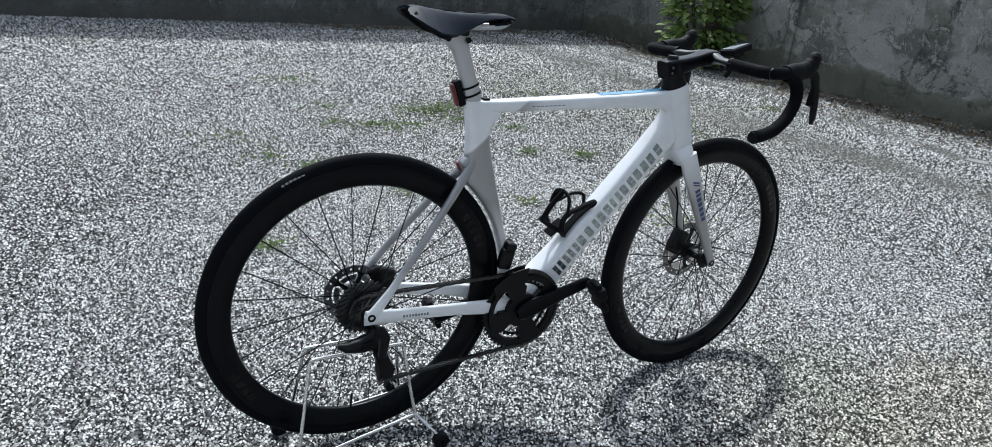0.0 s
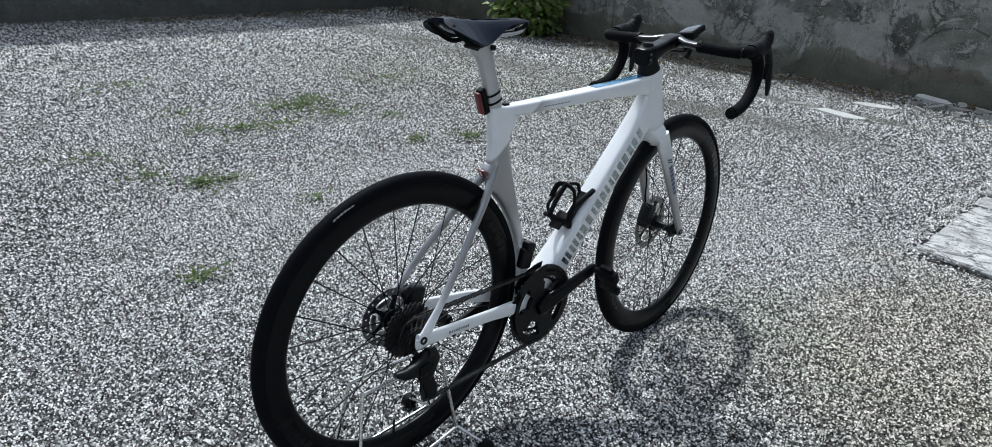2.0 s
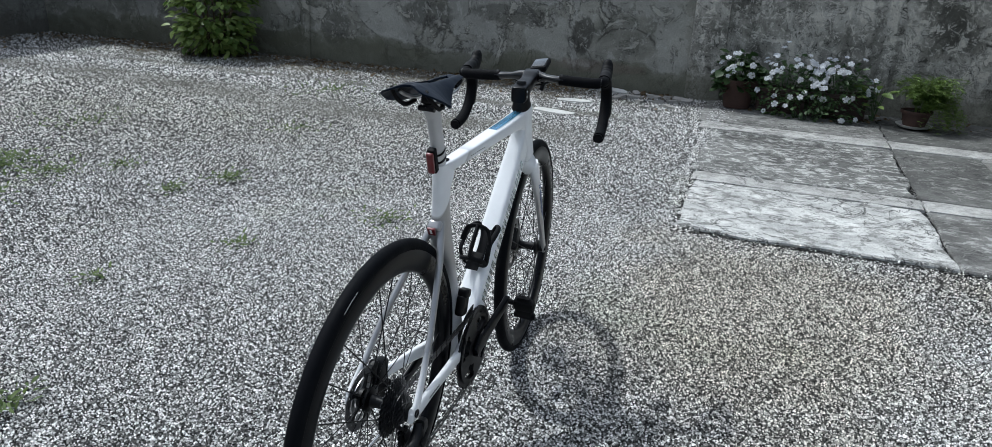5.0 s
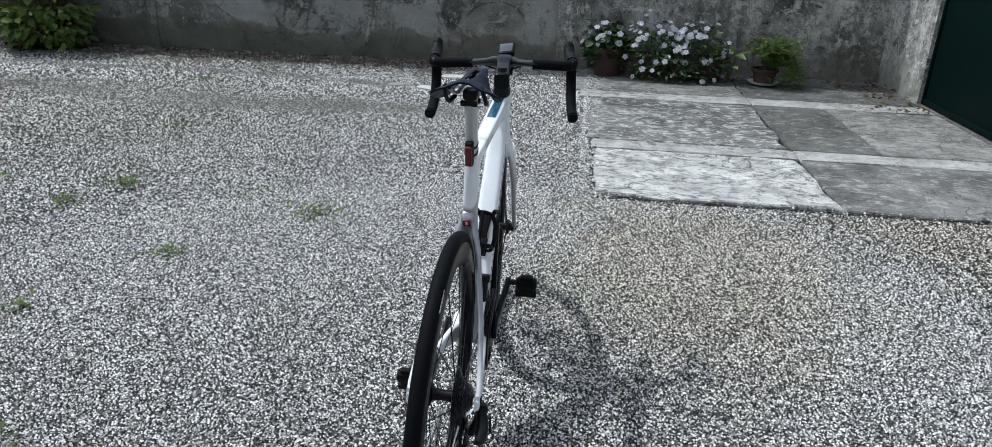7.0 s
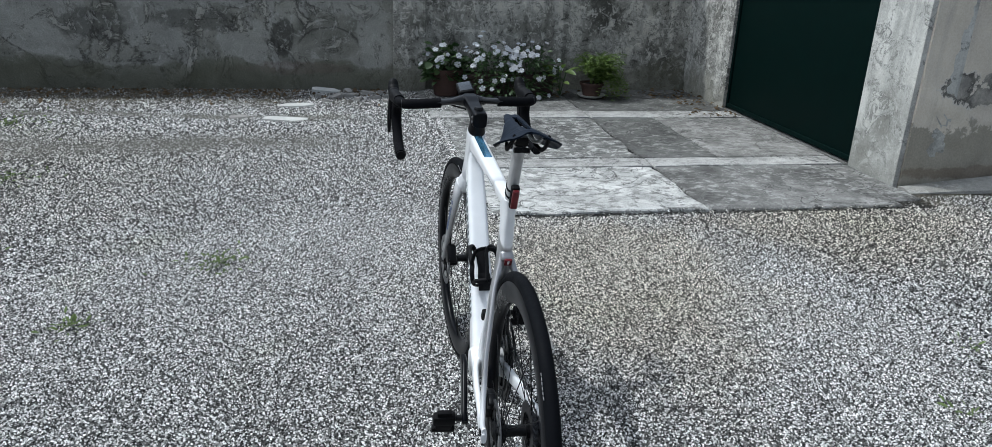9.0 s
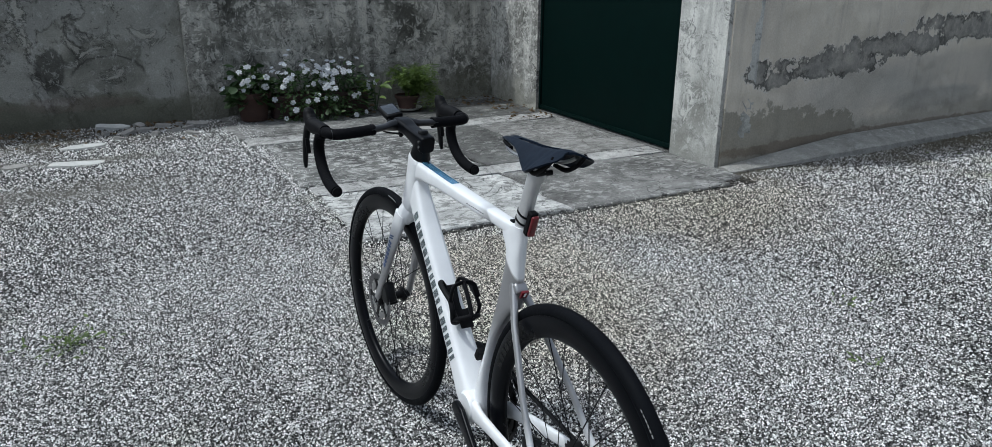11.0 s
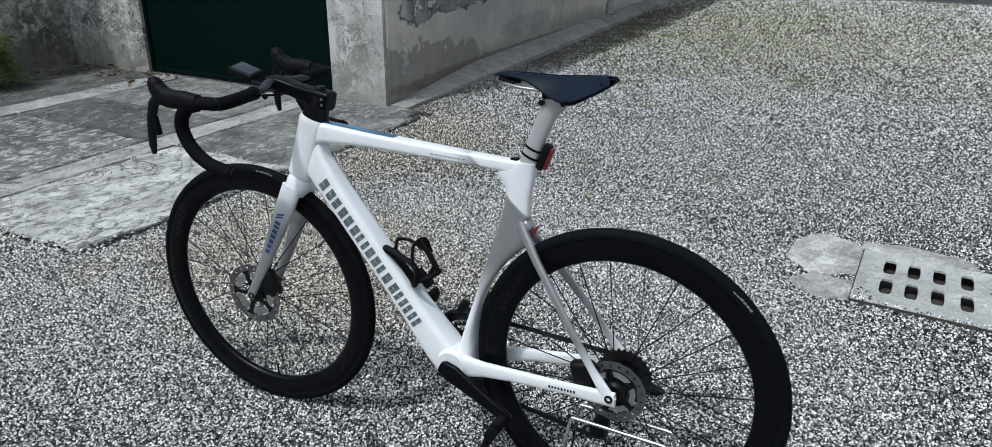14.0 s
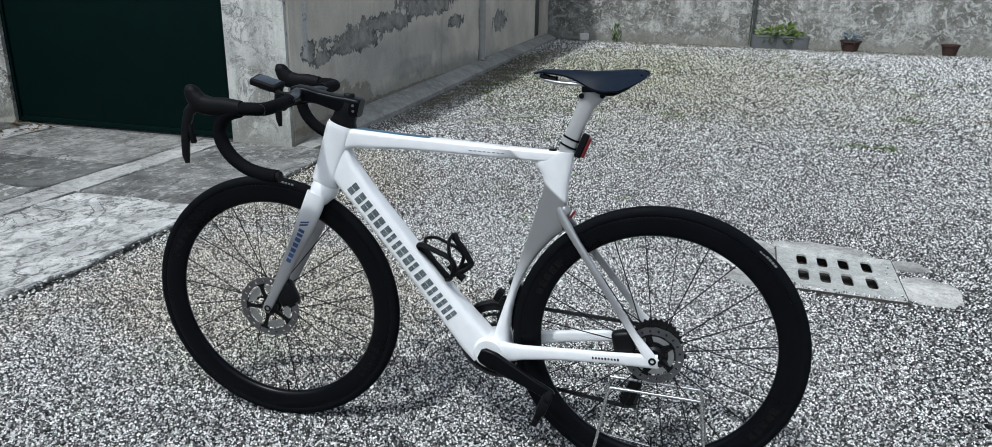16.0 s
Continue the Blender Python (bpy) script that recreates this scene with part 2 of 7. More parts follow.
def east_wall():
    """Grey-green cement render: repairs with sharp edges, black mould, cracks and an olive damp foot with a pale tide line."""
    m, nt, b = material("east_render")
    v = place(nt)
    cloud = grain(nt, v, 1.4, 8, 0.66, 0.5)
    patch = grain(nt, v, 1.05, 9, 0.6, 0.5)
    flake = grain(nt, v, 3.6, 10, 0.72, 0.7)
    fine = grain(nt, v, 90, 4, 0.6)
    col = ramp(nt, cloud, (0.36, (0.15, 0.149, 0.127)), (0.5, (0.25, 0.247, 0.213)), (0.62, (0.36, 0.354, 0.312)))
    repair = ramp(nt, patch, (0.535, 0.0), (0.55, 1.0))
    col = mix(nt, calc(nt, "MULTIPLY", repair, 0.6), col, (0.345, 0.343, 0.318))
    for y, z, ry, rz, k in ((1.36, 0.42, 0.28, 0.22, 0.55), (0.2, 0.5, 0.17, 0.34, 0.5), (2.1, 0.47, 0.3, 0.16, 0.45), (3.15, 0.5, 0.3, 0.26, 0.5), (0.5, 0.95, 0.5, 0.3, 0.5), (4.7, 0.55, 0.5, 0.3, 0.4)):
        pale, _ = blot(nt, v, y, z, ry, rz, 0.5, 0.05, 5.0)
        col = mix(nt, calc(nt, "MULTIPLY", pale, k), col, (0.42, 0.416, 0.38))
    for y, z, ry, rz, k in ((1.03, 0.45, 0.11, 0.2, 0.8), (2.65, 0.57, 0.36, 0.16, 0.6), (1.75, 0.62, 0.42, 0.1, 0.55), (-0.6, 0.5, 0.3, 0.2, 0.5), (3.7, 0.4, 0.2, 0.25, 0.6), (5.6, 0.45, 0.5, 0.2, 0.6)):
        mould, _ = blot(nt, v, y, z, ry, rz, 0.8, 0.12, 5.0)
        col = mix(nt, calc(nt, "MULTIPLY", mould, k), col, (0.068, 0.067, 0.058))
    skin = ramp(nt, flake, (0.575, 0.0), (0.59, 1.0))
    col = mix(nt, calc(nt, "MULTIPLY", skin, 0.75), col, (0.45, 0.437, 0.385))
    lip = ramp(nt, flake, (0.545, 0.0), (0.572, 0.85), (0.582, 0.0))
    col = mix(nt, lip, col, (0.05, 0.048, 0.04))
    edge = ramp(nt, patch, (0.522, 0.0), (0.54, 0.8), (0.555, 0.0))
    col = mix(nt, calc(nt, "MULTIPLY", edge, ramp(nt, flake, (0.44, 0.0), (0.54, 1.0))), col, (0.05, 0.048, 0.042))
    _, arch = blot(nt, v, 0.62, 0.38, 0.3, 0.22, 0.18, 0.02, 6.0)
    arch = ramp(nt, arch, (0.84, 0.0), (0.9, 0.9), (0.96, 0.0))
    col = mix(nt, calc(nt, "MULTIPLY", arch, ramp(nt, axis(nt, v, 2), (0.4, 0.0), (0.46, 1.0))), col, (0.06, 0.058, 0.05))
    grit = grain(nt, v, 11.0, 10, 0.8, 0.6)
    col = mix(nt, ramp(nt, grit, (0.545, 0.0), (0.6, 0.6)), col, (0.47, 0.465, 0.43))
    col = mix(nt, ramp(nt, grit, (0.37, 0.7), (0.42, 0.0)), col, (0.07, 0.068, 0.058))
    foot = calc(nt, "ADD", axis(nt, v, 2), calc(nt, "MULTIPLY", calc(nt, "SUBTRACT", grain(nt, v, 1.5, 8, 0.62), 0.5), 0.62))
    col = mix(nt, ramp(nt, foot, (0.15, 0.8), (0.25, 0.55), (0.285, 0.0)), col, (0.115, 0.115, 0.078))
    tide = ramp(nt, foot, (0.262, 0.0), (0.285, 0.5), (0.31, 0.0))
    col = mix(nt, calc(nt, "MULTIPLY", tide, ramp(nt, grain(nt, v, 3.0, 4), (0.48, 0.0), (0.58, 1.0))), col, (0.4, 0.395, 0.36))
    brick, _ = blot(nt, v, 0.95, 0.2, 0.55, 0.07, 0.6, 0.2, 6.0)
    col = mix(nt, calc(nt, "MULTIPLY", brick, 0.35), col, (0.19, 0.14, 0.12))
    col = mix(nt, 0.35, col, ramp(nt, fine, (0.3, 0.1), (0.7, 0.55)), "OVERLAY")
    feed(nt, b.inputs["Base Color"], col)
    b.inputs["Roughness"].default_value = 0.92
    feed(nt, b.inputs["Normal"], bump(nt, fine, 0.35, 0.004, bump(nt, skin, 0.6, 0.008, bump(nt, repair, 0.5, 0.008, bump(nt, cloud, 0.5, 0.02)))))
    return m


def building_wall():
    """Tan paint on cement: bare grey patches with a torn pale rim, soft grey shadows of old repairs, a mossy damp foot."""
    m, nt, b = material("building_render")
    v = place(nt)
    cloud = grain(nt, v, 1.1, 6, 0.6, 0.3)
    fine = grain(nt, v, 90, 4, 0.6)
    streak = grain(nt, place(nt, 7, 7, 0.5), 1.2, 4, 0.55)
    col = ramp(nt, cloud, (0.34, (0.54, 0.50, 0.43)), (0.62, (0.70, 0.65, 0.56)))
    col = mix(nt, ramp(nt, streak, (0.55, 0.0), (0.7, 0.3)), col, (0.25, 0.235, 0.205))
    for y, z, ry, rz, k in ((-4.4, 0.42, 1.0, 0.2, 0.3), (-5.5, 0.5, 1.4, 0.22, 0.35), (-5.4, 0.30, 0.75, 0.11, 0.6)):
        soft, _ = blot(nt, v, y, z, ry, rz, 0.25, 0.28, 3.0)
        col = mix(nt, calc(nt, "MULTIPLY", soft, k), col, (0.285, 0.28, 0.262))
    parts = []
    for y, z, ry, rz in ((-4.0, 0.64, 0.6, 0.1), (-4.8, 0.75, 0.8, 0.1), (-5.9, 0.86, 1.0, 0.11), (-6.9, 0.66, 0.4, 0.08), (-3.22, 0.62, 0.13, 0.1), (-3.4, 0.56, 0.12, 0.06), (-9.2, 0.55, 0.5, 0.15)):
        parts.append(blot(nt, v, y, z, ry, rz, 1.05, 0.02, 8.0)[1])
    r = parts[0]
    for p in parts[1:]:
        r = calc(nt, "MINIMUM", r, p)
    torn = ramp(nt, grain(nt, v, 3.0, 4, 0.6), (0.4, 0.15), (0.54, 1.0))
    bare = ramp(nt, r, (0.86, 1.0), (0.93, 0.0))
    col = mix(nt, calc(nt, "MULTIPLY", bare, ramp(nt, grain(nt, v, 9.0, 6, 0.65), (0.35, 0.5), (0.6, 0.95))), col, (0.22, 0.214, 0.198))
    rim = ramp(nt, r, (0.9, 0.0), (0.95, 0.9), (1.08, 0.9), (1.16, 0.0))
    col = mix(nt, calc(nt, "MULTIPLY", rim, torn), col, (0.62, 0.6, 0.56))
    # thin shadow under the torn paint's edge, drawn in as dark colour
    lip = ramp(nt, r, (0.55, 0.0), (0.78, 0.95), (0.9, 0.0))
    col = mix(nt, calc(nt, "MULTIPLY", lip, torn), col, (0.05, 0.048, 0.043))
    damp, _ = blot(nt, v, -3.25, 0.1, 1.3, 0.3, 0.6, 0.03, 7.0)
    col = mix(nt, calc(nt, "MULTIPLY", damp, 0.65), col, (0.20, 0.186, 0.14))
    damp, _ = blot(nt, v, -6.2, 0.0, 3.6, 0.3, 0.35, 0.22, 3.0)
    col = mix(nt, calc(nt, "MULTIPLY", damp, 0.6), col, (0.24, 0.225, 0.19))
    rust, _ = blot(nt, v, -4.6, 0.09, 2.4, 0.05, 0.6, 0.1, 9.0)
    col = mix(nt, calc(nt, "MULTIPLY", rust, 0.6), col, (0.17, 0.13, 0.095))
    col = mix(nt, 0.3, col, ramp(nt, fine, (0.3, 0.15), (0.7, 0.6)), "OVERLAY")
    feed(nt, b.inputs["Base Color"], col)
    b.inputs["Roughness"].default_value = 0.92
    feed(nt, b.inputs["Normal"], bump(nt, fine, 0.25, 0.003, bump(nt, cloud, 0.5, 0.02)))
    return m


def concrete(name, light, dark, worn, bias=0.5, patchy=0.45, crackle=0.92):
    m, nt, b = material(name)
    v = place(nt)
    big = grain(nt, v, 1.6, 8, 0.65, 0.5)
    scuff = grain(nt, place(nt, 1.5, 1.0, 1.0), 12.0, 10, 0.75, 0.7)
    pit = grain(nt, v, 140, 3, 0.6)
    col = ramp(nt, big, (0.4, dark), (0.6, light))
    rub = ramp(nt, scuff, (bias - 0.018, 0.0), (bias + 0.026, 1.0))
    col = mix(nt, rub, col, worn)
    blotch = grain(nt, v, 4.2, 8, 0.7, 0.8)
    col = mix(nt, 1.0, col, ramp(nt, blotch, (0.36, 1 - patchy), (0.5, 1.0), (0.64, 1 + patchy)), "MULTIPLY")
    split = ramp(nt, grain(nt, v, 2.4, 8, 0.62, 1.4), (0.489, 0.0), (0.497, crackle), (0.503, crackle), (0.511, 0.0))
    split = calc(nt, "MULTIPLY", split, ramp(nt, grain(nt, v, 1.3, 3), (0.46, 0.0), (0.52, 1.0)))
    col = mix(nt, split, col, tuple(c * 0.2 for c in dark))
    col = mix(nt, 0.4, col, ramp(nt, pit, (0.3, 0.12), (0.7, 0.7)), "OVERLAY")
    tint = calc(nt, "MULTIPLY", calc(nt, "SUBTRACT", per_object(nt), 0.5), 0.12)
    col = mix(nt, 1.0, col, calc(nt, "ADD", 1.0, tint), "MULTIPLY")
    feed(nt, b.inputs["Base Color"], col)
    b.inputs["Roughness"].default_value = 0.9
    feed(nt, b.inputs["Normal"], bump(nt, pit, 0.4, 0.003, bump(nt, rub, 0.5, 0.006, bump(nt, big, 0.4, 0.015))))
    return m


def frame_paint():
    """Gloss white with brushed silver at the seat tube, the stays and the fork tips."""
    m, nt, b = material("frame_paint")
    v = place(nt)
    x, z = axis(nt, v, 0), axis(nt, v, 2)
    rear = ramp(nt, x, (0.33, 1.0), (0.40, 0.0))
    line = calc(nt, "SUBTRACT", z, calc(nt, "ADD", 0.718, calc(nt, "MULTIPLY", calc(nt, "SUBTRACT", x, 0.273), 0.85)))
    below = ramp(nt, calc(nt, "ADD", line, 0.5), (0.499, 1.0), (0.501, 0.0))
    stay = calc(nt, "MULTIPLY", ramp(nt, z, (0.385, 0.0), (0.45, 1.0)), ramp(nt, x, (0.20, 1.0), (0.23, 0.0)))
    above = calc(nt, "MAXIMUM", ramp(nt, z, (0.43, 0.0), (0.56, 1.0)), stay)
    s1 = calc(nt, "MULTIPLY", calc(nt, "MULTIPLY", rear, below), above)
    front = ramp(nt, x, (0.80, 0.0), (0.81, 1.0))
    low = ramp(nt, z, (0.52, 1.0), (0.64, 0.0))
    silver = calc(nt, "MAXIMUM", s1, calc(nt, "MULTIPLY", front, low))
    dust = grain(nt, v, 30, 5)
    white = ramp(nt, dust, (0.3, (0.78, 0.79, 0.80)), (0.7, (0.83, 0.84, 0.85)))
    feed(nt, b.inputs["Base Color"], mix(nt, silver, white, (0.35, 0.35, 0.355)))
    feed(nt, b.inputs["Metallic"], calc(nt, "MULTIPLY", silver, 0.6))
    feed(nt, b.inputs["Roughness"], ramp(nt, dust, (0.3, 0.3), (0.7, 0.4)))
    b.inputs["Coat Weight"].default_value = 0.5
    b.inputs["Coat Roughness"].default_value = 0.12
    return m


def leafy(name, lo, hi, rough=0.5):
    m, nt, b = material(name)
    r = calc(nt, "FRACT", calc(nt, "ADD", island(nt), per_object(nt)))
    v = place(nt)
    col = ramp(nt, r, (0.0, lo), (1.0, hi))
    col = mix(nt, 0.25, col, ramp(nt, grain(nt, v, 60), (0.3, 0.02), (0.7, 0.3)), "OVERLAY")
    feed(nt, b.inputs["Base Color"], col)
    b.inputs["Roughness"].default_value = rough
    b.inputs["Subsurface Weight"].default_value = 0.0
    t = nt.nodes.new("ShaderNodeBsdfTranslucent")
    feed(nt, t.inputs[0], col)
    s = nt.nodes.new("ShaderNodeMixShader")
    s.inputs[0].default_value = 0.35
    nt.links.new(b.outputs[0], s.inputs[1])
    nt.links.new(t.outputs[0], s.inputs[2])
    nt.links.new(s.outputs[0], nt.nodes["Material Output"].inputs[0])
    return m


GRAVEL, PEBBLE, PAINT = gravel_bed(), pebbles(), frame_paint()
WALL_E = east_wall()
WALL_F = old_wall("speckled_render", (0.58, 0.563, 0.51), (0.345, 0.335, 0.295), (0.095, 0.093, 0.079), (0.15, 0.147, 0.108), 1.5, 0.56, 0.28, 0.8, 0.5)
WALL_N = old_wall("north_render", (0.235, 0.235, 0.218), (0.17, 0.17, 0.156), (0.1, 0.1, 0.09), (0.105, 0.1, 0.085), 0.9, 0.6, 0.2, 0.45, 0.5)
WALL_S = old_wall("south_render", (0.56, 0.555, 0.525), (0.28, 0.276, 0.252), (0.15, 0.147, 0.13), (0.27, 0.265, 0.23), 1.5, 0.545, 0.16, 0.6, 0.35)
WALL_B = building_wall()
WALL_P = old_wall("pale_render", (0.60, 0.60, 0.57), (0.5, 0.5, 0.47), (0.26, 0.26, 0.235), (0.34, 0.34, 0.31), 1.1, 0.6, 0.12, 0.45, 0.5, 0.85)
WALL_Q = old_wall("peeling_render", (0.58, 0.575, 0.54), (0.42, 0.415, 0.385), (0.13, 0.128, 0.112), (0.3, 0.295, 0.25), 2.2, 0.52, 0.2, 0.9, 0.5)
PANEL_WORN = concrete("worn_concrete", (0.29, 0.29, 0.275), (0.15, 0.15, 0.14), (0.50, 0.50, 0.482), 0.46, 0.35)
PANEL_MID = concrete("patchy_concrete", (0.155, 0.155, 0.147), (0.075, 0.075, 0.071), (0.39, 0.39, 0.372), 0.52)
PANEL_GREY = concrete("grey_concrete", (0.205, 0.202, 0.192), (0.115, 0.113, 0.107), (0.29, 0.29, 0.276), 0.53, 0.4)
PANEL_DARK = concrete("dark_concrete", (0.125, 0.125, 0.118), (0.068, 0.068, 0.064), (0.215, 0.215, 0.203), 0.55, 0.4)
PANEL_PALE = concrete("pale_concrete", (0.215, 0.211, 0.198), (0.14, 0.137, 0.129), (0.29, 0.286, 0.272), 0.5, 0.3)
MORTAR = concrete("mortar", (0.33, 0.327, 0.312), (0.22, 0.217, 0.205), (0.40, 0.396, 0.38), 0.48, 0.25)
KERB = concrete("kerb_concrete", (0.33, 0.325, 0.3), (0.22, 0.215, 0.195), (0.36, 0.355, 0.33), 0.55, 0.15, 0.3)
GREEN = plain("green_door_paint", (0.001, 0.0082, 0.0071), 0.6, 0.0, 0.2, 8.0, 0.1, 0.0, 0.07)
RUBBER = plain("tyre_rubber", (0.0034, 0.0040, 0.0054), 0.7, 0.0, 0.25, 120.0, 0.3, 0.0, 0.07)
CARBON = plain("satin_carbon", (0.0023, 0.0027, 0.0040), 0.3, 0.0, 0.2, 60.0, 0.0, 0.0, 0.12)
GLOSS = plain("gloss_carbon", (0.005, 0.0052, 0.006), 0.3, 0.0, 0.2, 60.0, 0.0, 0.15, 0.45)
BLACK = plain("black_alloy", (0.0034, 0.0037, 0.0046), 0.42, 0.05, 0.15, 90.0, 0.0, 0.0, 0.22)
DULL = plain("black_plastic", (0.0045, 0.0047, 0.0056), 0.6, 0.0, 0.2, 80.0, 0.1, 0.0, 0.11)
TAPE = plain("bar_tape", (0.0042, 0.0045, 0.0056), 0.75, 0.0, 0.25, 220.0, 0.6, 0.0, 0.06)
SADDLE = plain("saddle_cover", (0.0048, 0.0095, 0.019), 0.5, 0.0, 0.15, 90.0, 0.2, 0.0, 0.11)
STEEL = plain("steel", (0.5, 0.5, 0.5), 0.3, 1.0, 0.15, 70.0)
DISC = plain("worn_disc_steel", (0.17, 0.17, 0.175), 0.42, 0.9, 0.25, 120.0)
DARK_STEEL = plain("dark_steel", (0.055, 0.055, 0.057), 0.38, 0.9, 0.3, 90.0)
CHROME = plain("chromed_wire", (0.62, 0.62, 0.61), 0.22, 1.0, 0.15, 40.0)
SILVER = plain("silver_post", (0.5, 0.5, 0.5), 0.38, 0.35, 0.06, 50.0, 0.0, 0.3)
MIRRORED = plain("chrome_decal", (0.33, 0.385, 0.41), 0.22, 0.85, 0.35, 30.0)
BLUE = plain("blue_decal", (0.025, 0.06, 0.16), 0.35, 0.0, 0.1, 40.0)
SKYBLUE = plain("sky_blue_decal", (0.12, 0.32, 0.5), 0.16, 0.75, 0.5, 25.0)
GREYMARK = plain("grey_decal", (0.16, 0.165, 0.17), 0.4, 0.0, 0.1, 40.0)
PALEMARK = plain("pale_mark", (0.26, 0.26, 0.26), 0.6, 0.0, 0.2, 90.0)
RED = plain("red_lens", (0.12, 0.004, 0.008), 0.35, 0.0, 0.35, 90.0, 0.0, 0.5)
SCREEN = plain("computer_screen", (0.03, 0.037, 0.046), 0.14, 0.0, 0.1, 20.0)
WHITE = plain("white_mark", (0.75, 0.75, 0.75), 0.4)
CLAY = plain("terracotta", (0.055, 0.028, 0.021), 0.85, 0.0, 0.25, 40.0, 0.3)
BROWN = plain("brown_plastic", (0.045, 0.024, 0.02), 0.6, 0.0, 0.25, 30.0, 0.1)
PLANTER = plain("grey_planter", (0.12, 0.125, 0.13), 0.7, 0.0, 0.2, 30.0, 0.2)
SOIL = plain("potting_soil", (0.035, 0.028, 0.02), 0.95, 0.0, 0.4, 120.0, 0.8)
WOOD = plain("woody_stem", (0.09, 0.07, 0.045), 0.9, 0.0, 0.3, 90.0, 0.5)
STONE = plain("pale_stone", (0.53, 0.53, 0.505), 0.85, 0.0, 0.2, 45.0, 0.5)
DUSTY = plain("grey_stone", (0.3, 0.29, 0.27), 0.9, 0.0, 0.25, 45.0, 0.6)
CAST = concrete("drain_concrete", (0.46, 0.465, 0.44), (0.38, 0.383, 0.36), (0.48, 0.482, 0.46), 0.53, 0.2, 0.3)
BED = concrete("drain_bed", (0.42, 0.41, 0.385), (0.33, 0.32, 0.3), (0.47, 0.465, 0.44), 0.5, 0.45, 0.3)
RIM_MARK = plain("gloss_rim_print", (0.004, 0.004, 0.0046), 0.16, 0.0, 0.2, 60.0, 0.0, 0.0, 0.18)
PIPE = plain("pipe_paint", (0.36, 0.36, 0.34), 0.6, 0.0, 0.15, 20.0, 0.1)
DARKDOOR = plain("dark_door_paint", (0.05, 0.06, 0.055), 0.5, 0.0, 0.2, 12.0, 0.1)
VOID = plain("drain_dark", (0.045, 0.038, 0.032), 0.9, 0.0, 0.7, 90.0, 0.6)
LEAF = leafy("shrub_leaf", (0.10, 0.18, 0.035), (0.36, 0.47, 0.14))
LEAF_DARK = leafy("flower_leaf", (0.035, 0.075, 0.025), (0.095, 0.16, 0.055))
FERN = leafy("fern_leaf", (0.095, 0.165, 0.03), (0.2, 0.29, 0.065))
WEED = leafy("weed_leaf", (0.075, 0.125, 0.03), (0.17, 0.235, 0.07), 0.7)
PETAL = leafy("white_petal", (0.68, 0.7, 0.74), (0.82, 0.82, 0.83), 0.6)
PINKISH = leafy("faded_petal", (0.5, 0.4, 0.3), (0.6, 0.5, 0.4), 0.7)
PALE_LEAF = leafy("pale_blue_leaf", (0.2, 0.25, 0.28), (0.42, 0.48, 0.52), 0.6)
DRY = leafy("dry_leaf", (0.1, 0.07, 0.035), (0.2, 0.14, 0.08), 0.8)


# ---- mesh helpers ----
def settle(name, me, mat, parent=None, label="", smooth=True):
    me.materials.append(mat)
    if smooth:
        me.shade_smooth()
    ob = new(name, me)
    ob.parent = parent
    if label:
        tagged(ob, label)
    return ob


def part(name, bm, mat, parent=None, label="", smooth=True):
    bmesh.ops.recalc_face_normals(bm, faces=bm.faces)
    me = bpy.data.meshes.new(name)
    bm.to_mesh(me)
    bm.free()
    ob = settle(name, me, mat, parent, label, False)
    if smooth:
        me.shade_smooth()
        me.set_sharp_from_angle(angle=radians(38))
    return ob


def thing(name, at, label, category, group="", turn=0.0):
    ob = new(name)
    ob.empty_display_size = 0.1
    ob.matrix_basis = pose(*at, 0, 0, turn)
    return tagged(ob, label, category, group)


def box(bm, size, at, rot=(0, 0, 0), bevel=0.0, seg=2):
    m = pose(*at, *rot) @ Matrix.Diagonal((*size, 1))
    r = bmesh.ops.create_cube(bm, size=1, matrix=m)
    if bevel:
        edges = list({e for v in r["verts"] for e in v.link_edges})
        bmesh.ops.bevel(bm, geom=edges, offset=bevel, segments=seg, profile=0.6, affect="EDGES")


def ring(bm, centre, u, v, a, b, n, power=2.0):
    out = []
    for i in range(n):
        t = 2 * math.pi * i / n
        c, s = math.cos(t), math.sin(t)
        c = math.copysign(abs(c) ** (2 / power), c)
        s = math.copysign(abs(s) ** (2 / power), s)
        out.append(bm.verts.new(centre + u * (a * c) + v * (b * s)))
    return out


def skin(bm, rings, cap=True):
    n = len(rings[0])
    for p, q in zip(rings, rings[1:]):
        for i in range(n):
            bm.faces.new((p[i], p[(i + 1) % n], q[(i + 1) % n], q[i]))
    if cap:
        bm.faces.new(rings[0][::-1])
        bm.faces.new(rings[-1])


def frames_of(pts, up=Vector((0, 0, 1))):
    """Tangents with a sideways and an upward axis along a path."""
    out = []
    u = None
    for i, p in enumerate(pts):
        t = (pts[min(i + 1, len(pts) - 1)] - pts[max(i - 1, 0)]).normalized()
        if u is None:
            u = t.cross(up)
            u = u.normalized() if u.length > 1e-3 else t.cross(Vector((0, 1, 0))).normalized()
        else:
            u = (u - t * u.dot(t)).normalized()
        out.append((t, u, t.cross(u).normalized()))
    return out


def curve_points(pts, steps=6):
    """A smooth line through the points."""
    pts = [Vector(p) for p in pts]
    out = []
    for i in range(len(pts) - 1):
        a, b, c, d = pts[max(i - 1, 0)], pts[i], pts[i + 1], pts[min(i + 2, len(pts) - 1)]
        for k in range(steps):
            t = k / steps
            out.append(0.5 * (2 * b + (c - a) * t + (2 * a - 5 * b + 4 * c - d) * t * t + (3 * b - a - 3 * c + d) * t ** 3))
    return out + [pts[-1]]


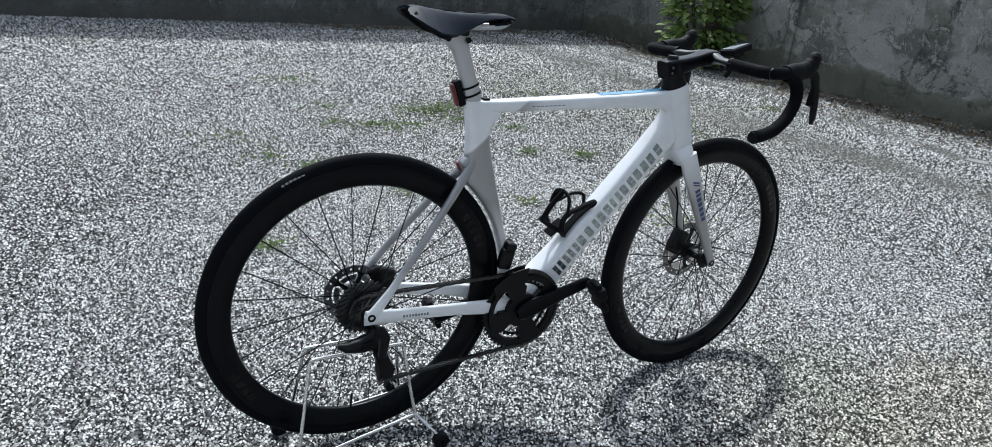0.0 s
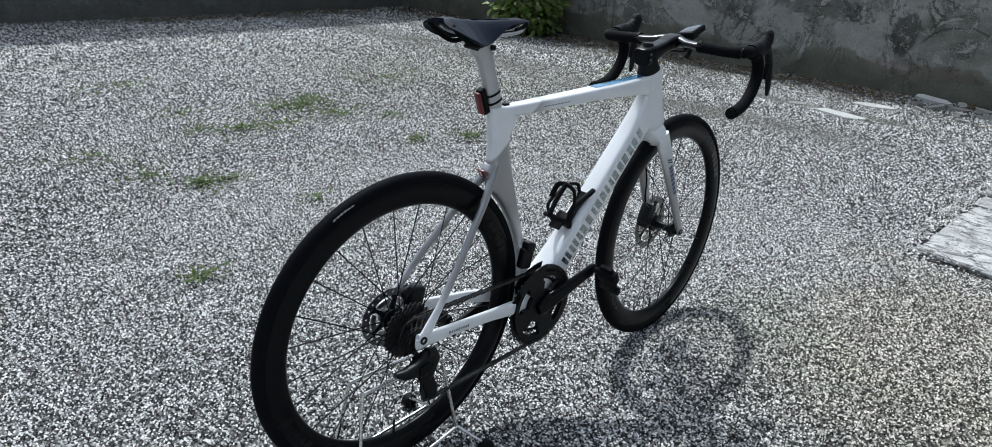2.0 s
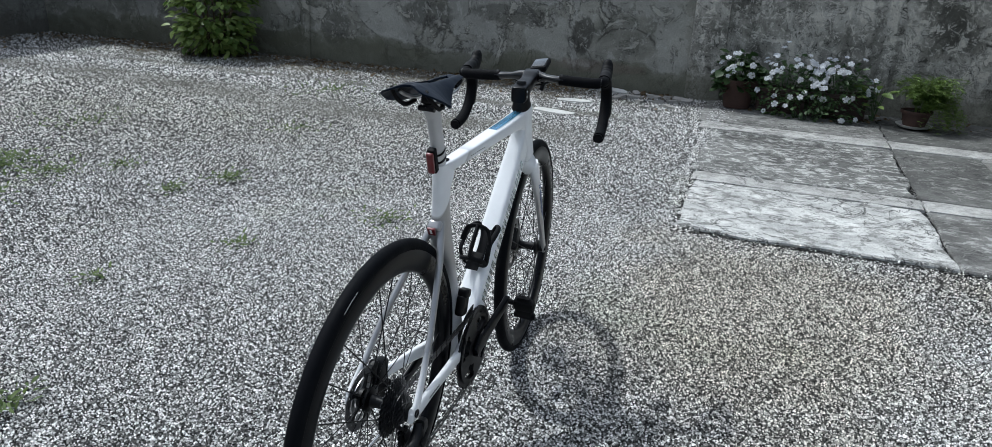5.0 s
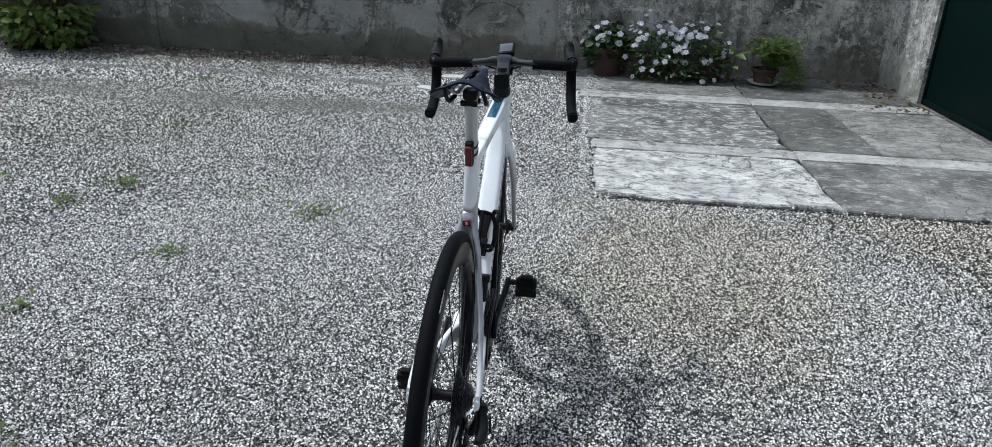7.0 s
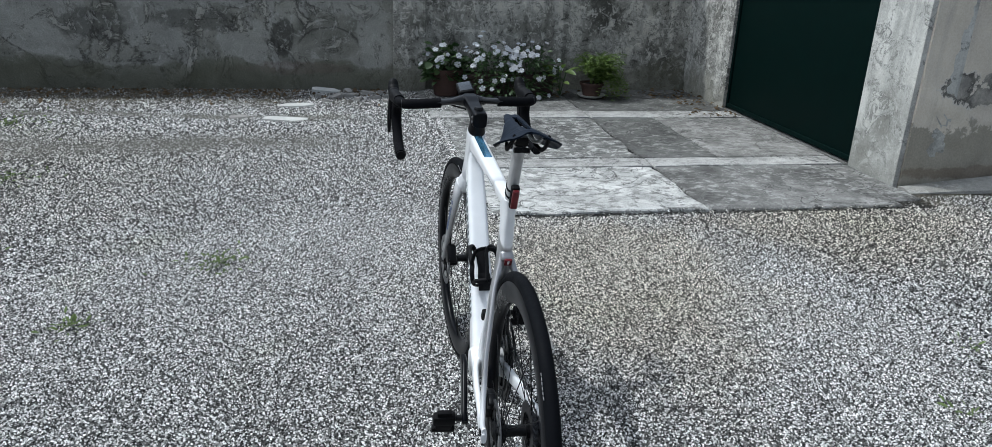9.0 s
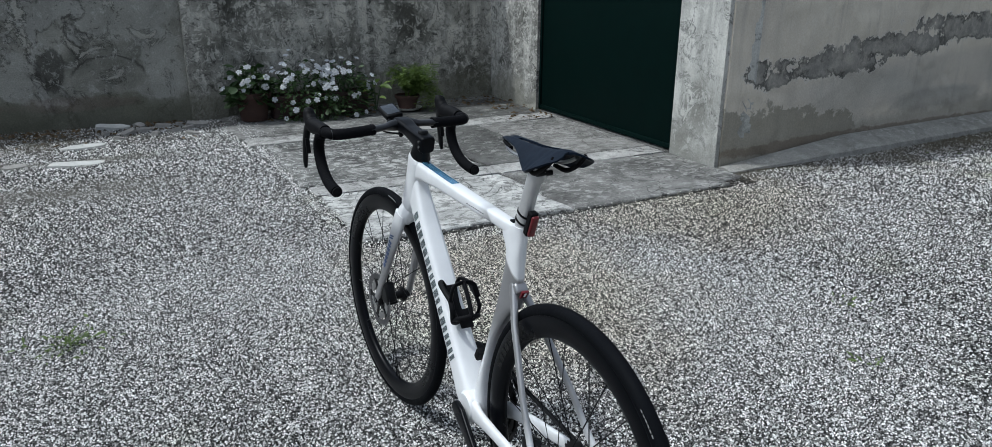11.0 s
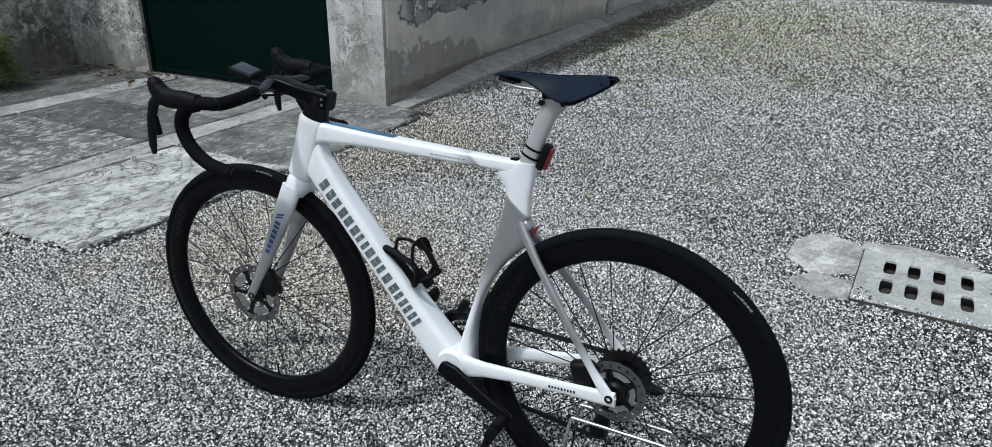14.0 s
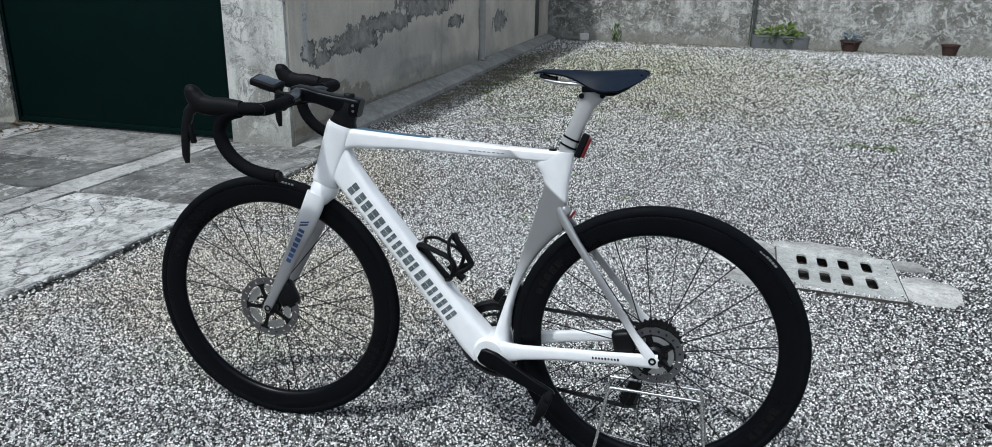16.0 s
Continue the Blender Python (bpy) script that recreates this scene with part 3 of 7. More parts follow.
def tube(bm, pts, r, n=10, steps=6, flat=1.0, smooth=True, radii=None):
    pts = curve_points(pts, steps) if smooth else [Vector(p) for p in pts]
    rings = []
    for i, (p, (t, u, v)) in enumerate(zip(pts, frames_of(pts))):
        k = i / (len(pts) - 1)
        rr = r if radii is None else np.interp(k, np.linspace(0, 1, len(radii)), radii)
        rings.append(ring(bm, p, u, v, rr, rr * flat, n))
    skin(bm, rings)


def slab_tube(bm, rows, n=28, power=3.0, cap=True):
    """A frame tube. Rows: centre (x, y, z), half depth in the bike's plane, half width across it."""
    pts = [Vector(r[0]) for r in rows]
    rings = []
    for i, (p, row) in enumerate(zip(pts, rows)):
        t = (pts[min(i + 1, len(pts) - 1)] - pts[max(i - 1, 0)]).normalized()
        across = (Vector((0, 1, 0)) - t * t.y).normalized()
        rings.append(ring(bm, p, t.cross(across).normalized(), across, row[1], row[2], n, row[3] if len(row) > 3 else power))
    skin(bm, rings, cap)


def lathe(bm, profile, at, n=72, closed=True):
    """Spins (radius, y) rows about the y axis at a place."""
    cx, cy, cz = at
    rings = []
    for r, y in profile:
        rings.append([bm.verts.new((cx + r * math.cos(2 * math.pi * i / n), cy + y, cz + r * math.sin(2 * math.pi * i / n))) for i in range(n)])
    pairs = list(zip(rings, rings[1:]))
    if closed:
        pairs.append((rings[-1], rings[0]))
    for p, q in pairs:
        for i in range(n):
            bm.faces.new((p[i], p[(i + 1) % n], q[(i + 1) % n], q[i]))


def turned(bm, profile, at, n=32):
    """Spins (radius, z) rows about the z axis at a place; open at top and bottom unless a radius is 0."""
    cx, cy, cz = at
    rings = []
    for r, z in profile:
        rings.append([bm.verts.new((cx + max(r, 1e-4) * math.cos(2 * math.pi * i / n), cy + max(r, 1e-4) * math.sin(2 * math.pi * i / n), cz + z)) for i in range(n)])
    skin(bm, rings, False)


def plate(bm, outline, y0, y1):
    """A flat plate in the bike's plane from an outline of (x, z)."""
    a = [bm.verts.new((x, y0, z)) for x, z in outline]
    b = [bm.verts.new((x, y1, z)) for x, z in outline]
    bm.faces.new(a)
    bm.faces.new(b[::-1])
    for i in range(len(a)):
        j = (i + 1) % len(a)
        bm.faces.new((a[i], a[j], b[j], b[i]))


def gear(bm, at, teeth, root, tip, y0, y1, inner):
    cx, cz = at
    n = teeth * 4
    rows = [[], [], [], []]
    for i in range(n):
        t = 2 * math.pi * i / n
        r = tip if i % 4 in (0, 1) else root
        c, s = math.cos(t), math.sin(t)
        for k, (rad, y) in enumerate(((r, y0), (r, y1), (inner, y1), (inner, y0))):
            rows[k].append(bm.verts.new((cx + rad * c, y, cz + rad * s)))
    for p, q in zip(rows, rows[1:] + rows[:1]):
        for i in range(n):
            bm.faces.new((p[i], p[(i + 1) % n], q[(i + 1) % n], q[i]))


# ---- the yard ----
def relief_wall(name, label, mat, start, along, length, height, thick, fine=1.5, step=0.035, depth=0.006, seed=0.0, parent=None):
    """An upright wall of old render. start: the foot of its near face; the face looks to the left of the way along; its body lies to the right."""
    bm = bmesh.new()
    d = Vector((*along, 0)).normalized()
    out = Vector((-d.y, d.x, 0))
    s = Vector(start)
    us = np.linspace(0, length, max(2, int(length / step)))
    vs = np.concatenate([np.linspace(-0.1, min(fine, height), max(2, int(min(fine, height) / step))), [height] if height > fine else []])
    rows = []
    for j, v in enumerate(vs):
        row = []
        for i, u in enumerate(us):
            p = s + d * u + Vector((0, 0, v))
            k = 0.0
            if 0 < i < len(us) - 1 and j < len(vs) - 1:
                q = Vector((u * 1.0 + seed, v * 1.0, seed))
                f = noise.fractal(q * 4.0, 0.8, 2.2, 5)
                k = depth * (0.8 if f > 0.12 else -0.6) + depth * 0.9 * noise.noise(q * 1.1) + depth * 0.35 * noise.noise(q * 17)
            row.append(bm.verts.new(p + out * k))
        rows.append(row)
    for a, b in zip(rows, rows[1:]):
        for i in range(len(us) - 1):
            bm.faces.new((a[i], a[i + 1], b[i + 1], b[i]))
    rim = rows[0] + [r[-1] for r in rows[1:-1]] + rows[-1][::-1] + [r[0] for r in rows[-2:0:-1]]
    back = [bm.verts.new(v.co - out * thick) for v in rim]
    for i in range(len(rim)):
        j = (i + 1) % len(rim)
        bm.faces.new((rim[i], back[i], back[j], rim[j]))
    bm.faces.new(back)
    ob = part(name, bm, mat, parent, "", True)
    return tagged(ob, label, "wall", kind="structure") if parent is None else ob


# ground
bm = bmesh.new()
pit = [pose(-0.655, -1.595, 0, 0, 0, -3) @ Vector((x, y, 0)) for x, y in ((-0.225, -0.23), (0.225, -0.23), (0.225, 0.23), (-0.225, 0.23))]
far = [bm.verts.new((x, y, 0)) for x, y in ((-60, -60), (60, -60), (60, 60), (-60, 60))]
pit = [bm.verts.new(p) for p in pit]
for i in range(4):
    bm.faces.new((far[i], far[(i + 1) % 4], pit[(i + 1) % 4], pit[i]))
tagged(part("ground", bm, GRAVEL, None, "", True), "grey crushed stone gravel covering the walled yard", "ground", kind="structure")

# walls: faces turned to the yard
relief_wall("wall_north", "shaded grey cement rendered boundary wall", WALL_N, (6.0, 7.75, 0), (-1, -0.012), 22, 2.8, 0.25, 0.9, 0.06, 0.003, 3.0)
bm = bmesh.new()
box(bm, (0.025, 0.012, 2.8), (2.72, 7.722, 1.4))
tagged(part("trim", bm, WALL_N, None, "", False), "vertical joint strip in the grey boundary wall", "trim", kind="structure")
bm = bmesh.new()
box(bm, (0.03, 0.016, 2.8), (-0.85, 7.675, 1.4))
tagged(part("trim", bm, WALL_N, None, "", False), "vertical joint strip in the grey boundary wall", "trim", kind="structure")
relief_wall("wall_east_2", "lighter speckled plaster wall behind the flower pots", WALL_F, (5.95, -3.4, 0), (0, 1), 3.28, 2.3, 0.25, 1.5, 0.03, 0.008, 2.0)
relief_wall("wall_east_1", "stained dark grey rendered boundary wall with flaking patches", WALL_E, (5.95, -0.12, 0), (0, 1), 7.92, 2.3, 0.25, 1.5, 0.03, 0.007, 1.0)


def pilaster(y, width, proud, mat):
    bm = bmesh.new()
    box(bm, (proud + 0.03, width, 2.35), (5.95 - proud / 2 + 0.01, y, 1.125), bevel=0.012)
    bmesh.ops.subdivide_edges(bm, edges=[e for e in bm.edges if abs(e.verts[0].co.z - e.verts[1].co.z) > 1], cuts=30)
    for v in bm.verts:
        v.co += Vector((noise.noise(v.co * 3 + Vector((y, 0, 0))), noise.noise(v.co * 3.3), 0)) * 0.006
    tagged(part("pilaster", bm, mat), "rendered pilaster on the stained boundary wall", "pilaster", kind="structure")


pilaster(-0.12, 0.30, 0.075, WALL_F)
pilaster(4.05, 0.1, 0.03, WALL_E)
relief_wall("wall_south", "pale grey rendered wall with peeling white patches", WALL_S, (-12, -13.5, 0), (1, 0), 18.2, 2.8, 0.25, 1.2, 0.06, 0.008, 7.0)
bm = bmesh.new()
box(bm, (0.4, 0.07, 2.8), (-0.5, -13.47, 1.4), bevel=0.01)
tagged(part("pilaster", bm, WALL_S), "pale rendered pilaster on the peeling wall", "pilaster", kind="structure")
bm = bmesh.new()
box(bm, (0.05, 0.05, 2.8), (-0.76, -13.47, 1.4), bevel=0.008)
tagged(part("trim", bm, DARKDOOR), "dark vertical strip beside the pale pilaster", "trim", kind="structure")


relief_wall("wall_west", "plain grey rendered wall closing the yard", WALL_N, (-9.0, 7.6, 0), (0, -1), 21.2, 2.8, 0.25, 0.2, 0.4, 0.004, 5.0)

# the building with the green door; its long side runs slightly askew
SLANT = 0.045
relief_wall("wall_garage_1", "pale weathered plaster pier beside the green door", WALL_P, (2.662, -2.91, 0), (1, 0), 0.463, 2.2, 0.3, 1.6, 0.03, 0.005, 11.0)
relief_wall("wall_garage_2", "pale peeling plaster pier between door and yard wall", WALL_Q, (5.04, -2.91, 0), (1, 0), 0.96, 2.2, 0.3, 1.6, 0.025, 0.01, 12.5)
bm = bmesh.new()
box(bm, (1.915, 0.3, 0.14), (4.0825, -3.06, 2.13))
tagged(part("wall_garage_3", bm, WALL_P, None, "", False), "pale plaster lintel over the green door", "wall", kind="structure")
relief_wall("wall_garage_4", "brownish beige plaster wall with damp stains and flaking paint", WALL_B, (2.646 + SLANT * 9.1, -12.01, 0), (-SLANT, 1), 9.075, 2.2, 0.3, 1.6, 0.03, 0.008, 15.0)
relief_wall("wall_garage_5", "beige plaster wall beyond the dark doorway", WALL_B, (2.65 + SLANT * 10.65, -13.56, 0), (-SLANT, 1), 0.75, 2.2, 0.3, 1.6, 0.05, 0.006, 16.0)
bm = bmesh.new()
box(bm, (0.3, 0.8, 0.1), (2.81 + SLANT * 9.5, -12.41, 2.15))
tagged(part("wall_garage_6", bm, WALL_B, None, "", False), "beige plaster lintel over the dark door", "wall", kind="structure")
bm = bmesh.new()
box(bm, (3.6, 10.9, 0.16), (4.45, -8.3, 2.284))
tagged(part("roof", bm, KERB, None, "", False), "flat concrete roof of the low building", "roof", kind="structure")

door = thing("door_1", (4.0825, -2.975, 0.02), "closed dark green sheet metal garage door", "door")
tagged(door, kind="structure")
bm = bmesh.new()
box(bm, (1.86, 0.04, 2.02), (0, 0, 1.02), bevel=0.004)
part("leaf", bm, GREEN, door)
for sx in (-1, 1):
    bm = bmesh.new()
    box(bm, (0.028, 0.05, 2.03), (sx * 0.944, 0.012, 1.015), bevel=0.004)
    part("jamb", bm, GREEN, door)
bm = bmesh.new()
box(bm, (1.86, 0.03, 0.035), (0, 0.02, 0.025), bevel=0.004)
part("bottom_rail", bm, GREEN, door)
door = thing("door_2", (2.76 + SLANT * 9.5, -12.41, 0.1), "dark painted door at the building's far end", "door")
tagged(door, kind="structure")
bm = bmesh.new()
box(bm, (0.05, 0.8, 2.0), (0, 0, 1.0), bevel=0.005)
part("leaf", bm, DARKDOOR, door)

# sloping concrete footing along the building
bm = bmesh.new()
rows = []
rng = random.Random(4)
for i in range(81):
    y = -2.93 - i * 0.128
    k = min(1, i / 10)
    w = 0.13 + 0.08 * k + rng.uniform(-0.004, 0.004)
    h = 0.015 + 0.095 * k
    e = 0.006 + 0.035 * k + rng.uniform(-0.002, 0.002)
    wx = 2.65 + SLANT * (-2.91 - y)
    rows.append([bm.verts.new(p) for p in ((wx - 0.014, y, -0.05), (wx - 0.014, y, h), (wx - w * 0.5, y, (h + e) / 2 + 0.012), (wx - w, y, e), (wx - w - 0.012, y, -0.05))])
for a, b in zip(rows, rows[1:]):
    for i in range(4):
        bm.faces.new((a[i], a[i + 1], b[i + 1], b[i]))
bm.faces.new(rows[0])
bm.faces.new(rows[-1][::-1])
tagged(part("kerb", bm, KERB, None, "", False), "sloping grey concrete footing along the plaster wall", "kerb", kind="structure")

pipe = thing("downpipe", (2.61 + SLANT * 5.1, -8.0, 0.11), "pale painted downpipe fixed to the plaster wall", "pipe")
bm = bmesh.new()
tube(bm, [(0, 0, 0), (0, 0, 2.05)], 0.05, 16, smooth=False)
part("pipe", bm, PIPE, pipe)
# concrete apron: panels with open joints and pale mortar bands
apron = tagged(new("pavement"), "cracked grey concrete apron in front of the green door", "pavement", kind="structure")


def panel(x0, x1, y0, y1, mat, top=0.03, rag=0.012, seed=0, name="panel"):
    """A cast panel with worn, uneven edges."""
    bm = bmesh.new()
    step = 0.06
    edge = []
    for (ax, ay), (bx, by) in zip(((x0, y0), (x1, y0), (x1, y1), (x0, y1)), ((x1, y0), (x1, y1), (x0, y1), (x0, y0))):
        n = max(2, int(math.hypot(bx - ax, by - ay) / step))
        edge += [(ax + (bx - ax) * k / n, ay + (by - ay) * k / n) for k in range(n)]
    top_ring, low_ring, foot = [], [], []
    for x, y in edge:
        q = Vector((x * 5, y * 5, seed))
        x += rag * noise.noise(q) + rag * 0.5 * noise.noise(q * 4)
        y += rag * noise.noise(q + Vector((9, 0, 0))) + rag * 0.5 * noise.noise(q * 4 + Vector((9, 0, 0)))
        cx, cy = (x0 + x1) / 2, (y0 + y1) / 2
        inn = Vector((cx - x, cy - y, 0)).normalized() * 0.008
        top_ring.append(bm.verts.new((x + inn.x, y + inn.y, top)))
        low_ring.append(bm.verts.new((x, y, top - 0.008)))
        foot.append(bm.verts.new((x, y, -0.06)))
    n = len(edge)
    bm.faces.new(top_ring)
    for p, q in ((low_ring, top_ring), (foot, low_ring)):
        for i in range(n):
            bm.faces.new((p[i], p[(i + 1) % n], q[(i + 1) % n], q[i]))
    return part(name, bm, mat, apron, "", False)


panel(2.31, 3.14, -1.525, -0.33, PANEL_WORN, 0.017, 0.03, 1)
panel(2.30, 3.14, -2.72, -1.54, PANEL_GREY, 0.015, 0.012, 2)
panel(3.372, 4.61, -1.53, -0.30, PANEL_MID, 0.015, 0.035, 3)
panel(3.372, 4.61, -2.085, -1.542, PANEL_DARK, 0.015, 0.008, 4)
panel(3.372, 4.61, -2.9, -2.097, PANEL_PALE, 0.016, 0.008, 5)
panel(4.895, 5.94, -1.55, -0.18, PANEL_GREY, 0.013, 0.03, 6)
panel(4.895, 5.94, -2.9, -1.562, PANEL_DARK, 0.013, 0.01, 7)
panel(3.155, 3.348, -1.535, -0.32, MORTAR, 0.018, 0.012, 8, "mortar_band")
panel(3.155, 3.346, -2.9, -1.548, MORTAR, 0.0165, 0.01, 9, "mortar_band")
panel(4.63, 4.875, -1.54, -0.22, MORTAR, 0.017, 0.012, 10, "mortar_band")
panel(4.63, 4.875, -2.9, -1.552, MORTAR, 0.017, 0.008, 11, "mortar_band")
panel(2.40, 3.14, -2.905, -2.735, PANEL_GREY, 0.012, 0.012, 12)
panel(3.135, 5.03, -3.04, -2.91, PANEL_DARK, 0.0135, 0.004, 13, "threshold")


def crack(points, seed, width=0.006):
    """A dark crack, a shallow open line in the concrete."""
    bm = bmesh.new()
    r = random.Random(seed)
    pts = curve_points([(x, y, 0) for x, y in points], 12)
    last = None
    for p in pts:
        w = width * r.uniform(0.3, 1.0)
        j = r.uniform(-0.012, 0.012)
        row = [bm.verts.new((p.x + j, p.y + j * 0.6 - w / 2, 0.0185)), bm.verts.new((p.x + j, p.y + j * 0.6 + w / 2, 0.0185))]
        if last:
            bm.faces.new((last[0], row[0], row[1], last[1]))
        last = row
    part("crack", bm, VOID, apron, "", False)


crack([(4.25, -2.86), (4.1, -2.72), (3.85, -2.68), (3.72, -2.55), (3.55, -2.5)], 1)
crack([(4.83, -2.13), (4.5, -2.3), (4.22, -2.5), (4.15, -2.72)], 2)
crack([(2.35, -2.2), (2.5, -2.3), (2.62, -2.5), (2.66, -2.86)], 3)
crack([(3.1, -1.75), (2.95, -1.95), (2.7, -2.1), (2.5, -2.3)], 4, 0.004)
crack([(3.12, -1.1), (2.9, -1.25), (2.72, -1.2), (2.5, -1.45)], 5, 0.004)
crack([(4.58, -0.9), (4.2, -1.1), (3.9, -1.0), (3.5, -1.25)], 6, 0.005)

# drain cover, set in a ragged mortar patch
drain = thing("drain_cover", (-0.655, -1.595, 0.0), "pale concrete drain cover with eight slots, set in gravel", "drain cover", "", -3.0)
HX, HY = 0.235, 0.24
cut_x, cut_y = [-HX, -0.08, 0.008, 0.0915, HX], [-HY, -0.0155, HY]
bm = bmesh.new()


def rounded(cx, cy, hx, hy, t):
    c, s = math.cos(t), math.sin(t)
    k = (abs(c / hx) ** 5 + abs(s / hy) ** 5) ** -0.2
    return cx + c * k, cy + s * k


def to_edge(cx, cy, x0, x1, y0, y1, t):
    c, s = math.cos(t), math.sin(t)
    k = min((x1 - cx) / c if c > 1e-9 else (x0 - cx) / c if c < -1e-9 else 9, (y1 - cy) / s if s > 1e-9 else (y0 - cy) / s if s < -1e-9 else 9)
    return cx + c * k, cy + s * k


for i, cx in enumerate((-0.125, -0.034, 0.05, 0.133)):      # eight slots, each in its own field
    for j, cy in enumerate((-0.108, 0.077)):
        x0, x1, y0, y1 = cut_x[i], cut_x[i + 1], cut_y[j], cut_y[j + 1]
        turns = sorted([2 * math.pi * k / 28 for k in range(28)] + [math.atan2(y - cy, x - cx) % (2 * math.pi) for x in (x0, x1) for y in (y0, y1)])
        hole = [rounded(cx, cy, 0.021, 0.066, t) for t in turns]
        edge = [to_edge(cx, cy, x0, x1, y0, y1, t) for t in turns]
        top = [bm.verts.new((x, y, 0.0125)) for x, y in hole]
        low = [bm.verts.new((x, y, 0.004)) for x, y in hole]
        out = [bm.verts.new((x, y, 0.013)) for x, y in edge]
        foot = [bm.verts.new((x, y, 0.002)) for x, y in edge]
        n = len(turns)
        for k in range(n):
            q = (k + 1) % n
            bm.faces.new((out[k], out[q], top[q], top[k]))
            bm.faces.new((top[k], top[q], low[q], low[k]))
            bm.faces.new((out[k], foot[k], foot[q], out[q]))
part("grating", bm, CAST, drain, "", False)
bm = bmesh.new()
for sx, sy, at in ((0.45, 0.02, (0, -0.225, -0.151)), (0.45, 0.02, (0, 0.225, -0.151)), (0.02, 0.43, (-0.22, 0, -0.151)), (0.02, 0.43, (0.22, 0, -0.151))):
    box(bm, (sx, sy, 0.3), at)
box(bm, (0.42, 0.43, 0.02), (0, 0, -0.045))
part("pit", bm, VOID, drain, "", False)
bm = bmesh.new()
for sx, sy, at in ((0.48, 0.005, (0, -HY - 0.0025, 0)), (0.48, 0.005, (0, HY + 0.0025, 0)), (0.005, 0.48, (-HX - 0.0025, 0, 0)), (0.005, 0.48, (HX + 0.0025, 0, 0))):
    box(bm, (sx, sy, 0.022), at)
part("joint", bm, VOID, drain, "", False)


def ragged_patch(name, parent, mat, centre, rx, ry, z, seed, n=56):
    bm = bmesh.new()
    rim, foot = [], []
    for i in range(n):
        t = 2 * math.pi * i / n
        k = 1 + 0.22 * noise.noise(Vector((math.cos(t) * 1.7, math.sin(t) * 1.7, seed))) + 0.1 * noise.noise(Vector((math.cos(t) * 6, math.sin(t) * 6, seed)))
        rim.append(bm.verts.new((centre[0] + rx * k * math.cos(t), centre[1] + ry * k * math.sin(t), z)))
        foot.append(bm.verts.new((centre[0] + rx * (k + 0.05) * math.cos(t), centre[1] + ry * (k + 0.05) * math.sin(t), z - 0.03)))
    bm.faces.new(rim)
    for i in range(n):
        bm.faces.new((foot[i], foot[(i + 1) % n], rim[(i + 1) % n], rim[i]))
    return part(name, bm, mat, parent, "", False)


for k, (cx, cy, rx, ry) in enumerate(((0.36, -0.13, 0.14, 0.2), (0.31, 0.17, 0.12, 0.1), (-0.33, 0.07, 0.13, 0.14), (-0.3, -0.2, 0.08, 0.06), (0.05, -0.3, 0.2, 0.07))):
    ragged_patch("mortar_bed", drain, BED, (cx, cy), rx, ry, 0.0055 + 0.0008 * k, 3.0 + k)

# ---- gravel: loose stones, close-set in the middle of the yard and thinner farther out ----
def near_yard(x, y):
    return np.hypot((x - 0.75) / 2.0, (y - 0.1) / 2.3)


def on_fixed_ground(x, y):
    """Where the apron, the drain cover or the footing lies."""
    c, s = math.cos(radians(3)), math.sin(radians(3))
    u, v = (x + 0.655) * c - (y + 1.595) * s, (x + 0.655) * s + (y + 1.595) * c
    fixed = (x > 2.27) & (y < -0.31) & (y > -2.93)
    fixed |= (np.abs(u) < 0.235) & (np.abs(v) < 0.24)
    return fixed | ((y <= -2.93) & (x > 2.46 + 0.045 * (-2.91 - y)))


def scatter(rs, step, x0, x1, y0, y1, jitter):
    """Places on an uneven honeycomb."""
    gx, gy = np.meshgrid(np.arange(x0, x1, step), np.arange(y0, y1, step * 0.866))
    gx = gx + (np.arange(gx.shape[0]) % 2)[:, None] * step * 0.5
    return gx.ravel() + rs.uniform(-jitter, jitter, gx.size) * step, gy.ravel() + rs.uniform(-jitter, jitter, gx.size) * step


def wide_belt(x, y):
    """The part of the yard that lies before the walk; the rest behind it has coarser stones."""
    return (x > -0.36 * np.abs(2.2 - y) - 0.9) & ((x > -1.2) | (y < 0) | (y > 3.5))


